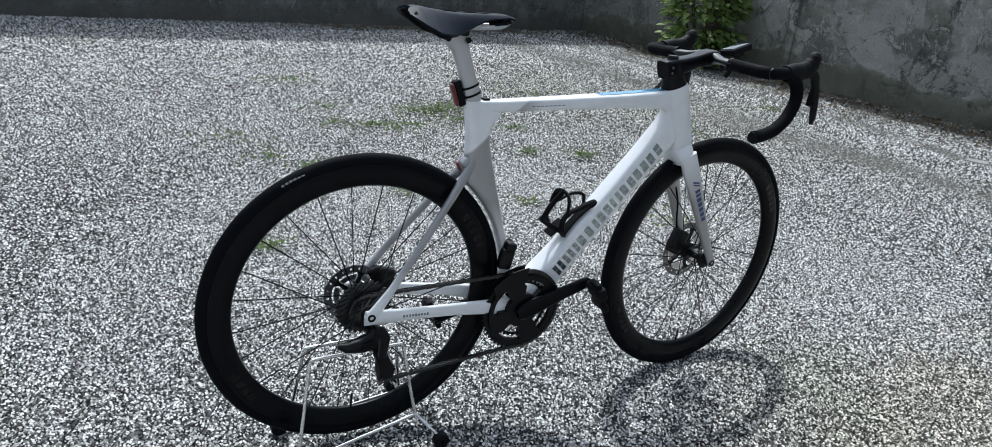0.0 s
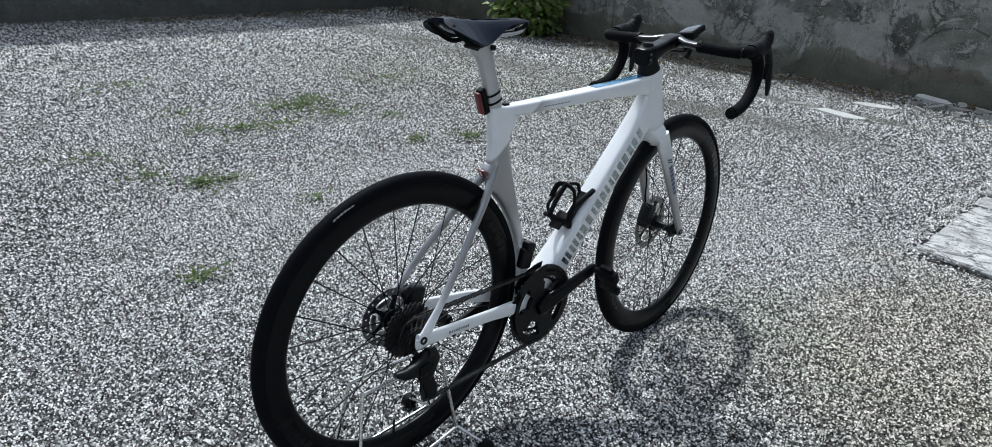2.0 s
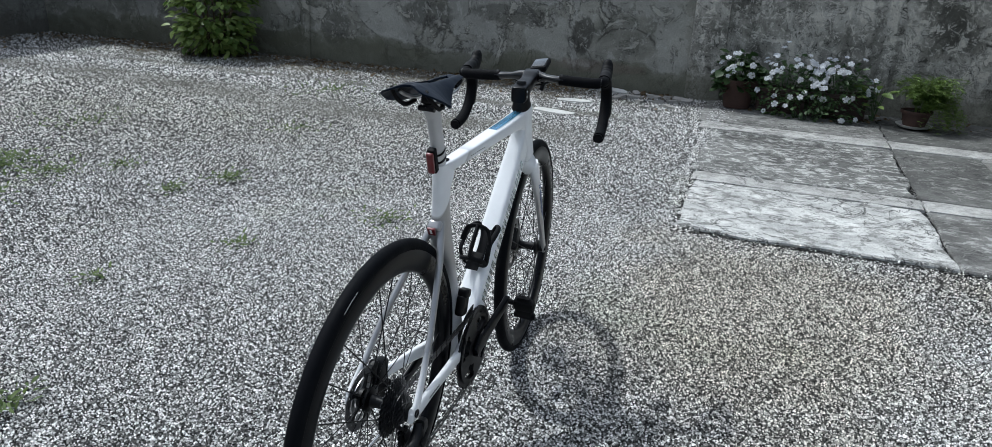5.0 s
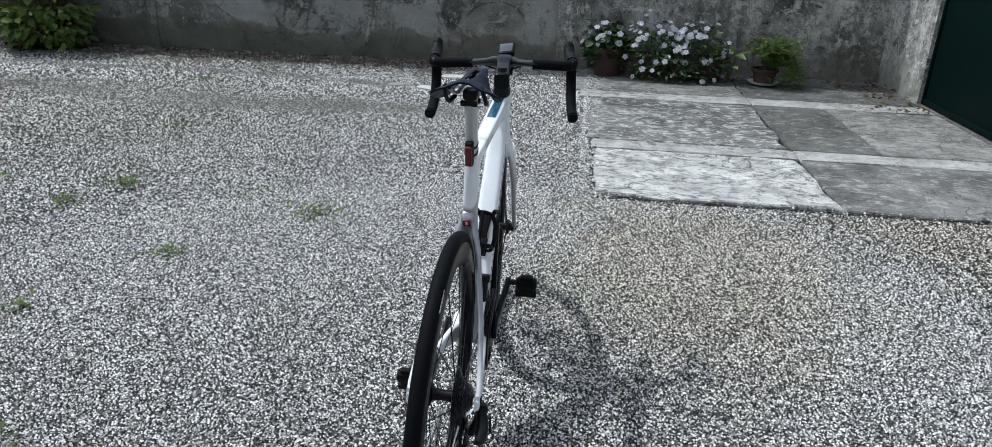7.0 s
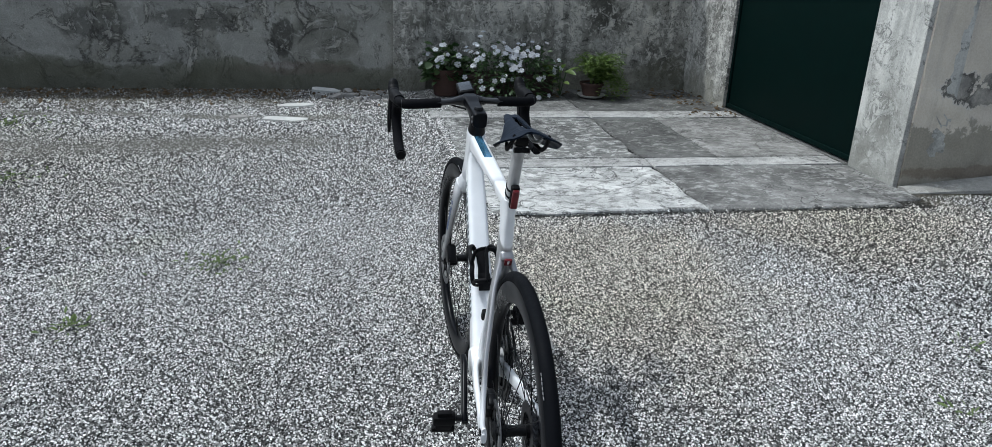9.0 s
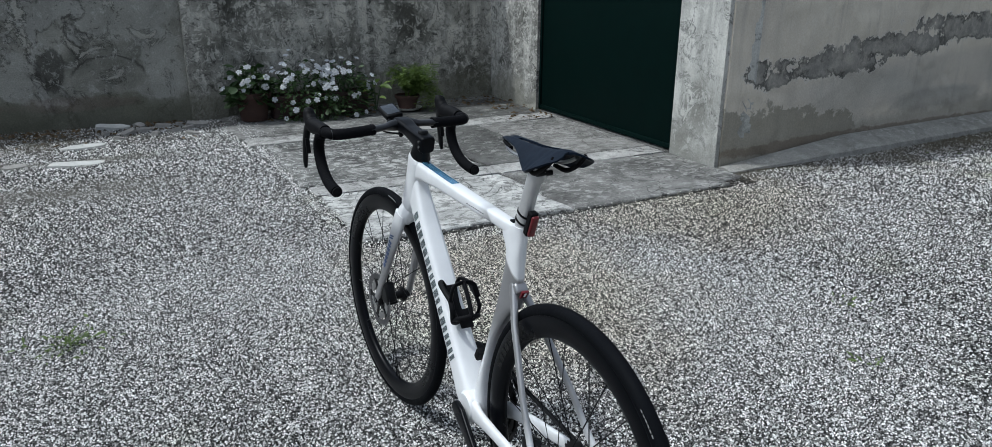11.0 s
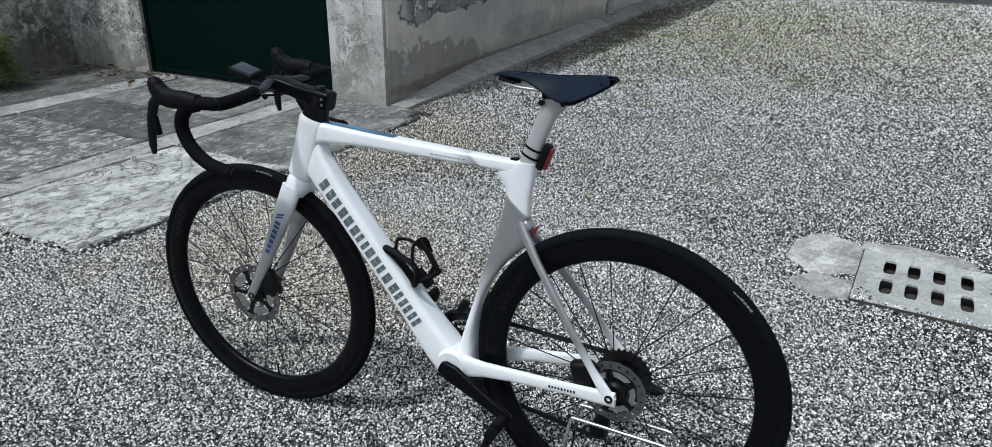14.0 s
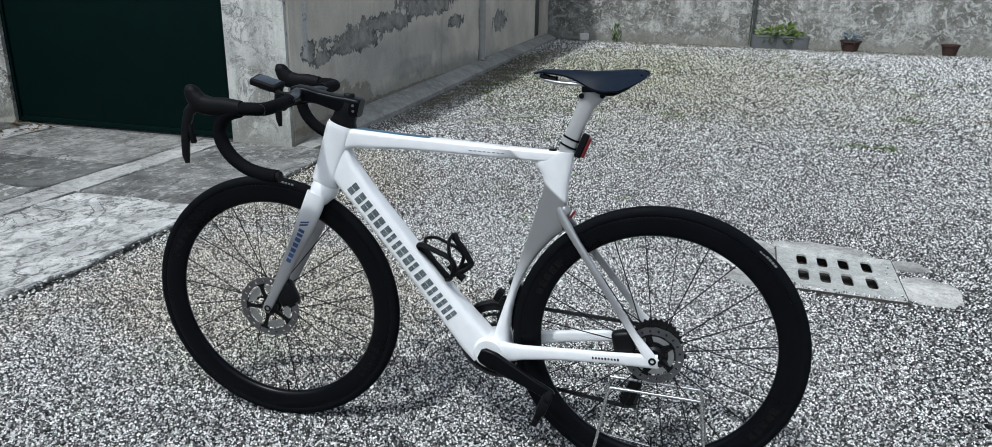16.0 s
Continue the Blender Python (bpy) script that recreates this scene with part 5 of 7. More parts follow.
# wheels
def wheel(name, hub, rotor_r, cassette):
    w = new(name)
    w.parent = bike
    w.matrix_basis = Matrix.Translation(hub)
    R = 0.337
    bm = bmesh.new()
    prof = [(R - 0.0145 + 0.0145 * math.cos(t), 0.0143 * math.sin(t)) for t in np.linspace(-2.35, 2.35, 19)]
    lathe(bm, prof, (0, 0, 0), 128)
    part("tyre", bm, RUBBER, w)
    bm = bmesh.new()
    prof = [(0.3155, -0.0128), (0.311, -0.0142), (0.300, -0.0150), (0.286, -0.0140), (0.275, -0.0105), (0.2695, -0.006), (0.268, 0.0), (0.2695, 0.006), (0.275, 0.0105), (0.286, 0.0140), (0.300, 0.0150), (0.311, 0.0142), (0.3155, 0.0128)]
    lathe(bm, prof, (0, 0, 0), 128)
    rim = part("rim", bm, CARBON, w)
    for turn0 in (0.35, 0.35 + math.pi):
        for side in (-1, 1):
            for i in range(5):
                a0 = turn0 + i * 0.07
                bm = bmesh.new()
                rows = []
                for k in range(4):
                    a = a0 + 0.05 * k / 3
                    rows.append([bm.verts.new((r * math.cos(a), side * (0.0152 if r > 0.29 else 0.0146), r * math.sin(a))) for r in (0.285, 0.304)])
                for p, q in zip(rows, rows[1:]):
                    bm.faces.new((p[0], p[1], q[1], q[0]))
                part("rim_mark", bm, RIM_MARK, w, "", False)
    for side in (-1, 1):
        a0 = (2.36 if cassette else 1.78) if side > 0 else 2.1
        for i in range(6):
            a = a0 - i * 0.026
            bm = bmesh.new()
            box(bm, (0.006, 0.0012, 0.005 if i > 3 else 0.0105), (0.3275 * math.cos(a), side * 0.0128, 0.3275 * math.sin(a)), (-side * 28, 90 - math.degrees(a), 0))
            part("tyre_mark", bm, PALEMARK, w, "", False)
    bm = bmesh.new()
    lathe(bm, [(0.0, -0.052), (0.012, -0.052), (0.013, -0.04), (0.024, -0.036), (0.024, -0.03), (0.013, -0.026), (0.011, 0.0), (0.014, 0.022), (0.025, 0.026), (0.025, 0.032), (0.014, 0.036), (0.012, 0.052), (0.0, 0.052)], (0, 0, 0), 28, False)
    part("hub", bm, BLACK, w)
    for i in range(24):
        side = 1 if i % 2 else -1
        a = 2 * math.pi * i / 24 + 0.1
        lean = 0.0 if cassette and side > 0 else (1.25 if (i // 2) % 2 else -1.25)
        h = Vector((0.0225 * math.cos(a + lean), side * 0.03, 0.0225 * math.sin(a + lean)))
        e = Vector((0.272 * math.cos(a), side * 0.003, 0.272 * math.sin(a)))
        bm = bmesh.new()
        tube(bm, [h, e], 0.00095, 6, smooth=False, flat=1.5)
        part("spoke", bm, BLACK, w)
    bm = bmesh.new()
    a = -1.62
    tube(bm, [(0.268 * math.cos(a), 0, 0.268 * math.sin(a)), (0.235 * math.cos(a), 0, 0.235 * math.sin(a))], 0.0027, 8, smooth=False)
    part("valve", bm, BLACK, w)
    # brake disc: pierced ring on a five-armed carrier
    bm = bmesh.new()
    n = 80
    y = 0.043
    rr = (rotor_r - 0.017, rotor_r - 0.0115, rotor_r - 0.0055, rotor_r)
    vs = [[[bm.verts.new((r * (1 + (0.018 if k == 3 and i % 5 < 2 else 0)) * math.cos(2 * math.pi * i / n), y + d, r * (1 + (0.018 if k == 3 and i % 5 < 2 else 0)) * math.sin(2 * math.pi * i / n))) for i in range(n)] for k, r in enumerate(rr)] for d in (0, 0.0018)]
    for layer in vs:
        for k in range(3):
            for i in range(n):
                if k == 1 and i % 4 == 1:
                    continue
                bm.faces.new((layer[k][i], layer[k][(i + 1) % n], layer[k + 1][(i + 1) % n], layer[k + 1][i]))
    for k in (0, 3):
        for i in range(n):
            bm.faces.new((vs[0][k][i], vs[0][k][(i + 1) % n], vs[1][k][(i + 1) % n], vs[1][k][i]))
    disc = part("brake_disc", bm, DISC, w, "", False)
    for i in range(5):
        a0 = 2 * math.pi * i / 5
        bm = bmesh.new()
        prof = [(0.02, -0.3), (rotor_r - 0.024, -0.12), (rotor_r - 0.015, -0.2), (rotor_r - 0.015, 0.18), (rotor_r - 0.026, 0.07), (0.04, 0.05), (0.02, 0.3)]
        plate(bm, [(r * math.cos(a0 + t), r * math.sin(a0 + t)) for r, t in prof], y - 0.001, y + 0.003)
        part("disc_arm", bm, BLACK, w, "", False)
    for i in range(5):      # cooling fins inside the ring
        a0 = 2 * math.pi * (i + 0.5) / 5
        ro, ri = rotor_r - 0.0215, rotor_r * 0.5
        bm = bmesh.new()
        plate(bm, [(ro * math.cos(a0 + t), ro * math.sin(a0 + t)) for t in np.linspace(-0.46, 0.5, 9)] + [(ri * math.cos(a0 + t), ri * math.sin(a0 + t)) for t in np.linspace(0.32, -0.38, 7)], y - 0.0002, y + 0.0016)
        part("disc_fin", bm, STEEL, w, "", False)
    bm = bmesh.new()
    lathe(bm, [(0.0, y + 0.008), (0.016, y + 0.008), (0.022, y + 0.003), (0.022, y - 0.004), (0.0, y - 0.004)], (0, 0, 0), 24, False)
    part("lock_ring", bm, BLACK, w)
    if cassette:
        for i, teeth in enumerate((30, 27, 24, 21, 19, 17, 16, 15, 14, 13, 12, 11)):
            r = teeth * 0.0127 / (2 * math.pi)
            bm = bmesh.new()
            gear(bm, (0, 0), teeth, r - 0.0022, r + 0.0026, -0.0235 - i * 0.0029, -0.0250 - i * 0.0029, r * 0.62)
            part("sprocket", bm, DARK_STEEL, w, "", False)
        bm = bmesh.new()
        lathe(bm, [(0.0, -0.02), (0.018, -0.02), (0.017, -0.058), (0.013, -0.06), (0.0, -0.06)], (0, 0, 0), 24, False)
        part("cassette_body", bm, BLACK, w)
    return w


wheel("rear_wheel", REAR, 0.067, True)
wheel("front_wheel", FRONT, 0.080, False)

# fork
fork = bmesh.new()
slab_tube(fork, [((0.823, 0, 0.668), 0.030, 0.027), ((0.829, 0, 0.655), 0.032, 0.036), ((0.834, 0, 0.64), 0.030, 0.0405), ((0.840, 0, 0.625), 0.024, 0.040)], 28, 2.6)
fork = part("fork_crown", fork, PAINT, bike)
LEGS = {}
for side in (-1, 1):
    rows = [((0.838, side * 0.029, 0.645), 0.026, 0.013), ((0.852, side * 0.036, 0.605), 0.0265, 0.0105), ((0.882, side * 0.042, 0.535), 0.0225, 0.0085), ((0.925, side * 0.047, 0.445), 0.0165, 0.0075), ((0.96, side * 0.050, 0.375), 0.0125, 0.007), ((0.978, side * 0.052, 0.342), 0.0125, 0.0065), ((0.986, side * 0.052, 0.326), 0.0105, 0.006)]
    LEGS[side] = rows
    leg = between(rows, "fork_leg", 2.4, 20)
    bm = bmesh.new()
    lathe(bm, [(0.0, side * 0.001), (0.0085, side * 0.001), (0.0085, side * 0.009), (0.005, side * 0.009), (0.005, side * 0.004), (0.0, side * 0.004)], (FRONT.x, side * 0.0505, FRONT.z), 18, False)
    part("axle_end", bm, BLACK, leg)
    for i in range(7):
        flank("lettering_bar", rows, 2.4, 1.72 + i * 0.155, 1.72 + i * 0.155 + 0.105, -0.3, 0.36, side, BLUE, leg, 0.0009, 2, 2)
    for i in range(2):
        flank("chevron", rows, 2.4, 1.42 + i * 0.1, 1.48 + i * 0.1, -0.35, 0.45, side, BLUE, leg, 0.0009, 2, 3, 0.14)

# front brake and hose, rear brake
bm = bmesh.new()
box(bm, (0.052, 0.03, 0.064), (0.932, 0.036, 0.374), (0, 24, 0), 0.012, 3)
box(bm, (0.028, 0.03, 0.026), (0.918, 0.033, 0.352), (0, 30, 0), 0.007, 3)
part("front_caliper", bm, BLACK, bike)
bm = bmesh.new()
tube(bm, [(0.93, 0.040, 0.395), (0.917, 0.040, 0.44), (0.905, 0.036, 0.49), (0.885, 0.034, 0.535)], 0.0026, 8)
part("brake_hose", bm, DULL, bike)
bm = bmesh.new()
box(bm, (0.05, 0.03, 0.056), (0.068, 0.046, 0.377), (0, 14, 0), 0.0145, 4)
box(bm, (0.03, 0.02, 0.03), (0.050, 0.047, 0.392), (0, -30, 0), 0.007, 3)
part("rear_caliper", bm, BLACK, bike)

# spacers, stem, bars
bm = bmesh.new()
lean = Vector((-0.0505, 0, 0.152)).normalized()
cols = []
for d, a, b in ((0.003, 0.033, 0.024), (0.006, 0.0335, 0.0245), (0.014, 0.029, 0.0225), (0.030, 0.0272, 0.0215), (0.058, 0.0265, 0.0212), (0.062, 0.0245, 0.0195)):
    p = Vector((0.7761, 0, 0.814)) + lean * d
    cols.append(ring(bm, p, Vector((0.95, 0, 0.31)), Vector((0, 1, 0)), a, b, 28, 2.3))
skin(bm, cols)
part("spacer", bm, BLACK, bike)
stem = between([((0.729, 0, 0.855), 0.021, 0.0185), ((0.733, 0, 0.856), 0.0225, 0.0205), ((0.762, 0, 0.861), 0.0225, 0.0210), ((0.79, 0, 0.867), 0.0185, 0.0200), ((0.83, 0, 0.876), 0.0155, 0.0185), ((0.862, 0, 0.883), 0.0175, 0.0215), ((0.888, 0, 0.886), 0.0175, 0.0235), ((0.897, 0, 0.887), 0.014, 0.0215)], "stem", 4.6, 32, bike, CARBON)
bm = bmesh.new()
turned(bm, [(0.0, 0.008), (0.011, 0.008), (0.0135, 0.004), (0.0135, -0.004)], (0.757, 0, 0.8815), 22)
part("top_cap", bm, BLACK, stem)
for z in (0.851, 0.864):
    bm = bmesh.new()
    lathe(bm, [(0.0, -0.0225), (0.0032, -0.0225), (0.0032, 0.0225), (0.0, 0.0225)], (0.741, 0, z), 10, False)
    part("stem_bolt", bm, STEEL, stem)

bars = new("handlebar")
bars.parent = bike
bars.matrix_basis = Matrix.Translation((0.878, 0.004, 0.884)) @ pose(0, 0, 0, -1.0, 0, 0) @ Matrix.Translation((-0.878, 0, -0.884))
bm = bmesh.new()
rows = []
for y in np.linspace(-0.2, 0.2, 41):
    k = abs(y)
    x = np.interp(k, [0, 0.03, 0.075, 0.15, 0.2], [0.878, 0.878, 0.868, 0.866, 0.878])
    z = np.interp(k, [0, 0.03, 0.08, 0.2], [0.884, 0.884, 0.882, 0.878])
    a = np.interp(k, [0, 0.025, 0.05, 0.08, 0.12, 0.2], [0.0155, 0.0155, 0.019, 0.0185, 0.0135, 0.0125])
    b = np.interp(k, [0, 0.025, 0.05, 0.08, 0.12, 0.2], [0.0155, 0.0155, 0.0095, 0.0095, 0.0120, 0.0125])
    rows.append(ring(bm, Vector((x, y, z)), Vector((1, 0, -0.12)).normalized(), Vector((0.12, 0, 1)).normalized(), a, b, 20))
skin(bm, rows)
part("top_section", bm, GLOSS, bars, "flat gloss black carbon top section")
for side in (-1, 1):
    # tape: top, bend, drop, with wound ridges
    path = curve_points([(0.866, side * 0.085, 0.8815), (0.867, side * 0.15, 0.879), (0.876, side * 0.188, 0.878), (0.902, side * 0.2, 0.879), (0.935, side * 0.201, 0.877)], 8)
    bm = bmesh.new()
    rings = []
    for i, (p, (t, u, v)) in enumerate(zip(path, frames_of(path))):
        r = 0.0152 + (0.0007 if i % 2 else 0)
        rings.append(ring(bm, p, u, v, r, r * 0.92, 14))
    skin(bm, rings)
    part("bar_tape", bm, TAPE, bars)
    path = curve_points([(0.925, side * 0.201, 0.874), (0.957, side * 0.2015, 0.862), (0.975, side * 0.202, 0.835), (0.973, side * 0.203, 0.805), (0.952, side * 0.204, 0.772), (0.917, side * 0.205, 0.748), (0.880, side * 0.206, 0.738), (0.845, side * 0.207, 0.7345)], 7)
    bm = bmesh.new()
    rings = []
    for i, (p, (t, u, v)) in enumerate(zip(path, frames_of(path))):
        r = 0.0145 + (0.0008 if i % 2 else 0)
        rings.append(ring(bm, p, u, v, r, r, 14))
    skin(bm, rings)
    part("bar_tape", bm, TAPE, bars)
    bm = bmesh.new()
    tube(bm, [(0.846, side * 0.207, 0.7346), (0.838, side * 0.2072, 0.7342)], 0.0125, 16, smooth=False)
    part("end_plug", bm, DULL, bars)
    bm = bmesh.new()
    tube(bm, [(0.8675, side * 0.0865, 0.8813), (0.8675, side * 0.0935, 0.8811)], 0.0168, 16, smooth=False, flat=0.92)
    part("tape_band", bm, DULL, bars)
    # hood and lever
    hood_rows = [((0.922, side * 0.2, 0.879), 0.0165, 0.0165), ((0.955, side * 0.2, 0.882), 0.019, 0.0165), ((0.985, side * 0.1985, 0.885), 0.0205, 0.0165), ((1.008, side * 0.1975, 0.889), 0.0215, 0.0170), ((1.022, side * 0.197, 0.903), 0.0195, 0.0165), ((1.029, side * 0.1965, 0.918), 0.0160, 0.0145), ((1.031, side * 0.196, 0.926), 0.011, 0.010), ((1.031, side * 0.196, 0.929), 0.005, 0.005)]
    sag = 0.004
    shift = 0.008 if side > 0 else 0.003      # the levers are not set quite evenly
    reach = 0.004 if side > 0 else -0.002
    hood_rows = [((c[0] + reach * min(1, max(0, (c[0] - 0.93) / 0.06)), c[1] + shift * min(1, max(0, (c[0] - 0.93) / 0.06)), c[2] - (sag if c[0] > 0.97 else 0)), a, b) for c, a, b in hood_rows]
    between(hood_rows, "brake_hood", 2.3, 20, bars, DULL)
    lever_rows = [((1.020, side * 0.199, 0.890), 0.013, 0.0105), ((1.038, side * 0.201, 0.872), 0.0115, 0.0095), ((1.047, side * 0.205, 0.84), 0.0095, 0.0085), ((1.050, side * 0.208, 0.806), 0.0095, 0.0075), ((1.051, side * 0.210, 0.778), 0.0085, 0.0065), ((1.049, side * 0.211, 0.760), 0.005, 0.004)]
    lever = between([((c[0] + reach * 0.8, c[1] + shift, c[2] - sag * 1.5), a, b) for c, a, b in lever_rows], "brake_lever", 2.6, 16, bars, BLACK)
    bm = bmesh.new()
    box(bm, (0.010, 0.012, 0.042), (1.034 + reach * 0.8, side * 0.205 + shift, 0.825 - sag * 1.5), (0, 8, 0), 0.003)
    part("shift_paddle", bm, DULL, bars)
    bm = bmesh.new()
    tube(bm, [(0.885, side * 0.055, 0.873), (0.905, side * 0.035, 0.862), (0.902, side * 0.018, 0.858), (0.86, side * 0.012, 0.862)], 0.0027, 8)
    part("cable", bm, DULL, bars)

# cycling computer on its arm
comp = new("cycling_computer")
comp.parent = bike
bm = bmesh.new()
tube(bm, [(0.885, 0.022, 0.882), (0.915, 0.024, 0.884), (0.94, 0.012, 0.887), (0.958, 0, 0.889)], 0.0052, 10)
box(bm, (0.034, 0.034, 0.008), (0.968, -0.003, 0.8915), (0, -15, 0), 0.003)
part("mount_arm", bm, DULL, comp)
bm = bmesh.new()
box(bm, (0.07, 0.048, 0.017), (0, 0, 0), (0, 0, 0), 0.0055, 3)
bm.transform(pose(0.968, -0.003, 0.9025, -10, -15, 0))
part("case", bm, DULL, comp)
bm = bmesh.new()
box(bm, (0.055, 0.038, 0.002), (0, 0, 0.0087), (0, 0, 0), 0.0008)
bm.transform(pose(0.968, -0.003, 0.9025, -10, -15, 0))
part("screen", bm, SCREEN, comp)
bm = bmesh.new()
tube(bm, [(0.905, -0.024, 0.868), (0.93, -0.024, 0.866), (0.94, -0.02, 0.852), (0.93, -0.018, 0.84)], 0.006, 8)
part("bell", bm, DULL, comp)

# cranks, chainrings, pedals
crank_dir = Vector((0.312, 0, 0.122)).normalized()
side_dir = Vector((-crank_dir.z, 0, crank_dir.x))
crankset = new("crankset")
crankset.parent = bike
for teeth, y in ((50, -0.0475), (36, -0.0395)):
    r = teeth * 0.0127 / (2 * math.pi)
    bm = bmesh.new()
    gear(bm, (BB.x, BB.z), teeth, r - 0.0015, r + 0.0032, y - 0.0012, y + 0.0012, r - (0.014 if teeth > 40 else 0.007))
    part("chainring", bm, BLACK, crankset, "", False)
bm = bmesh.new()
rad = (0.0, 0.03, 0.043, 0.066, 0.079, 0.0905)
n = 72
lead = math.atan2(crank_dir.z, crank_dir.x)
disc = [[[bm.verts.new((BB.x + r * math.cos(lead + 2 * math.pi * i / n), y, BB.z + r * math.sin(lead + 2 * math.pi * i / n))) for i in range(n)] for r in rad[1:]] for y in (-0.054, -0.0425)]
for k in range(4):
    for i in range(n):
        window = k in (1, 2) and (i % 18) in range(4, 14) and not (k == 1 and (i % 18) in (4, 13))
        if window:
            continue
        for layer in disc:
            bm.faces.new((layer[k][i], layer[k][(i + 1) % n], layer[k + 1][(i + 1) % n], layer[k + 1][i]))
for layer in disc:
    bm.faces.new(layer[0])
for i in range(n):
    bm.faces.new((disc[0][4][i], disc[0][4][(i + 1) % n], disc[1][4][(i + 1) % n], disc[1][4][i]))
open_edges = [e for e in bm.edges if e.is_boundary and e.verts[0].co.y < -0.05 and e.verts[1].co.y < -0.05]
wall_up = bmesh.ops.extrude_edge_only(bm, edges=open_edges)
for v in wall_up["geom"]:
    if isinstance(v, bmesh.types.BMVert):
        v.co.y = -0.0425
part("spider", bm, BLACK, crankset, "", False)
for side in (-1, 1):
    c = crank_dir * (1 if side < 0 else -1)
    y0, y1 = (side * 0.060, side * 0.074)
    bm = bmesh.new()
    pts = [(-0.018, y0, 0.012), (-0.008, y0, 0.0205), (0.02, y0, 0.0235), (0.06, side * 0.064, 0.0195), (0.12, side * 0.070, 0.0155), (0.16, y1, 0.0145), (0.176, y1, 0.012), (0.183, y1, 0.006)]
    rings = []
    for d, y, h in pts:
        rings.append(ring(bm, BB + c * d + Vector((0, y, 0)), side_dir, Vector((0, 1, 0)), h, 0.0078, 20, 3.4))
    skin(bm, rings)
    arm = part("crank_arm", bm, CARBON, crankset)
    end = BB + c * 0.17
    bm = bmesh.new()
    lathe(bm, [(0.0, 0.0), (0.0075, 0.0), (0.0075, side * 0.022), (0.0, side * 0.022)], (end.x, side * 0.08, end.z), 14, False)
    pedal = part("pedal", bm, BLACK, bike)
    bm = bmesh.new()
    hang = Vector((math.cos(radians(68)), 0, -math.sin(radians(68))))
    for d, size, bv in ((0.0, (0.034, 0.056, 0.024), 0.008), (0.02, (0.042, 0.042, 0.017), 0.006), (0.040, (0.018, 0.058, 0.015), 0.005), (-0.02, (0.018, 0.036, 0.013), 0.004)):
        box(bm, size, end + hang * d + Vector((0, side * 0.124, 0)), (0, 68, 0), bv, 2)
    part("pedal_body", bm, DULL, pedal)

# chain: links along both runs and round the sprockets
rs_, rc = 17 * 0.0127 / (2 * math.pi), 50 * 0.0127 / (2 * math.pi)
guide, tension = Vector((0.018, 0, 0.275)), Vector((0.052, 0, 0.188))
loop = []
ys, yc = -0.0405, -0.0475
for a in np.linspace(1.6, 3.9, 10):
    loop.append(Vector((REAR.x + rs_ * math.cos(a), ys, REAR.z + rs_ * math.sin(a))))
loop += [Vector((guide.x - 0.006, ys, guide.z + 0.02)), Vector((guide.x + 0.019, ys, guide.z - 0.004)), Vector((guide.x + 0.014, ys, guide.z - 0.02)), Vector((tension.x - 0.022, ys, tension.z + 0.01)), Vector((tension.x - 0.014, ys, tension.z - 0.018)), Vector((tension.x + 0.006, ys, tension.z - 0.022))]
for a in np.linspace(-1.75, 1.45, 22):
    loop.append(Vector((BB.x + rc * math.cos(a), yc, BB.z + rc * math.sin(a))))
loop.append(loop[0])
bm = bmesh.new()
carry, flip = 0.0, 0
for p, q in zip(loop, loop[1:]):
    d = q - p
    length = d.length
    pos = carry
    while pos < length:
        m = p + d * (pos / length)
        wide = 0.0034 if flip % 2 else 0.0024
        for s in (-1, 1):
            box(bm, (0.0125, 0.001, 0.0078), (m.x, m.y + s * wide, m.z), (0, -math.degrees(math.atan2(d.z, d.x)), 0))
        flip += 1
        pos += 0.0127
    carry = pos - length
part("chain", bm, DARK_STEEL, bike, "", False)

# derailleurs
rd = new("rear_derailleur")
rd.parent = bike
bm = bmesh.new()
slab_tube(bm, [((0.012, -0.078, 0.322), 0.014, 0.009), ((0.0, -0.082, 0.305), 0.017, 0.012), ((-0.03, -0.086, 0.298), 0.016, 0.0135), ((-0.058, -0.086, 0.298), 0.0105, 0.0115), ((-0.074, -0.082, 0.302), 0.005, 0.006)], 18, 2.8)
part("body", bm, BLACK, rd)
bm = bmesh.new()
slab_tube(bm, [((0.004, -0.082, 0.322), 0.012, 0.010), ((0.020, -0.080, 0.316), 0.014, 0.011), ((0.031, -0.075, 0.298), 0.013, 0.011), ((0.033, -0.066, 0.268), 0.0105, 0.009), ((0.036, -0.056, 0.240), 0.010, 0.007)], 18, 2.8)
part("knuckle", bm, BLACK, rd)
bm = bmesh.new()
slab_tube(bm, [((0.006, -0.0975, 0.302), 0.010, 0.0022), ((-0.008, -0.0995, 0.300), 0.0105, 0.0025), ((-0.026, -0.1015, 0.298), 0.009, 0.0022)], 12, 3)
part("link_plate", bm, DULL, rd, "dull black link plate")
for y in (-0.048, -0.033):
    bm = bmesh.new()
    plate(bm, [(guide.x - 0.012, guide.z + 0.012), (guide.x + 0.014, guide.z + 0.012), (tension.x + 0.016, tension.z + 0.006), (tension.x + 0.014, tension.z - 0.014), (tension.x - 0.008, tension.z - 0.016), (tension.x - 0.016, tension.z + 0.006)], y - 0.001, y + 0.001)
    part("cage_plate", bm, BLACK, rd, "", False)
for c in (guide, tension):
    bm = bmesh.new()
    gear(bm, (c.x, c.z), 11, 0.0185, 0.0225, -0.0425, -0.0385, 0.005)
    part("jockey_wheel", bm, DULL, rd, "", False)
fd = new("front_derailleur")
fd.parent = bike
bm = bmesh.new()
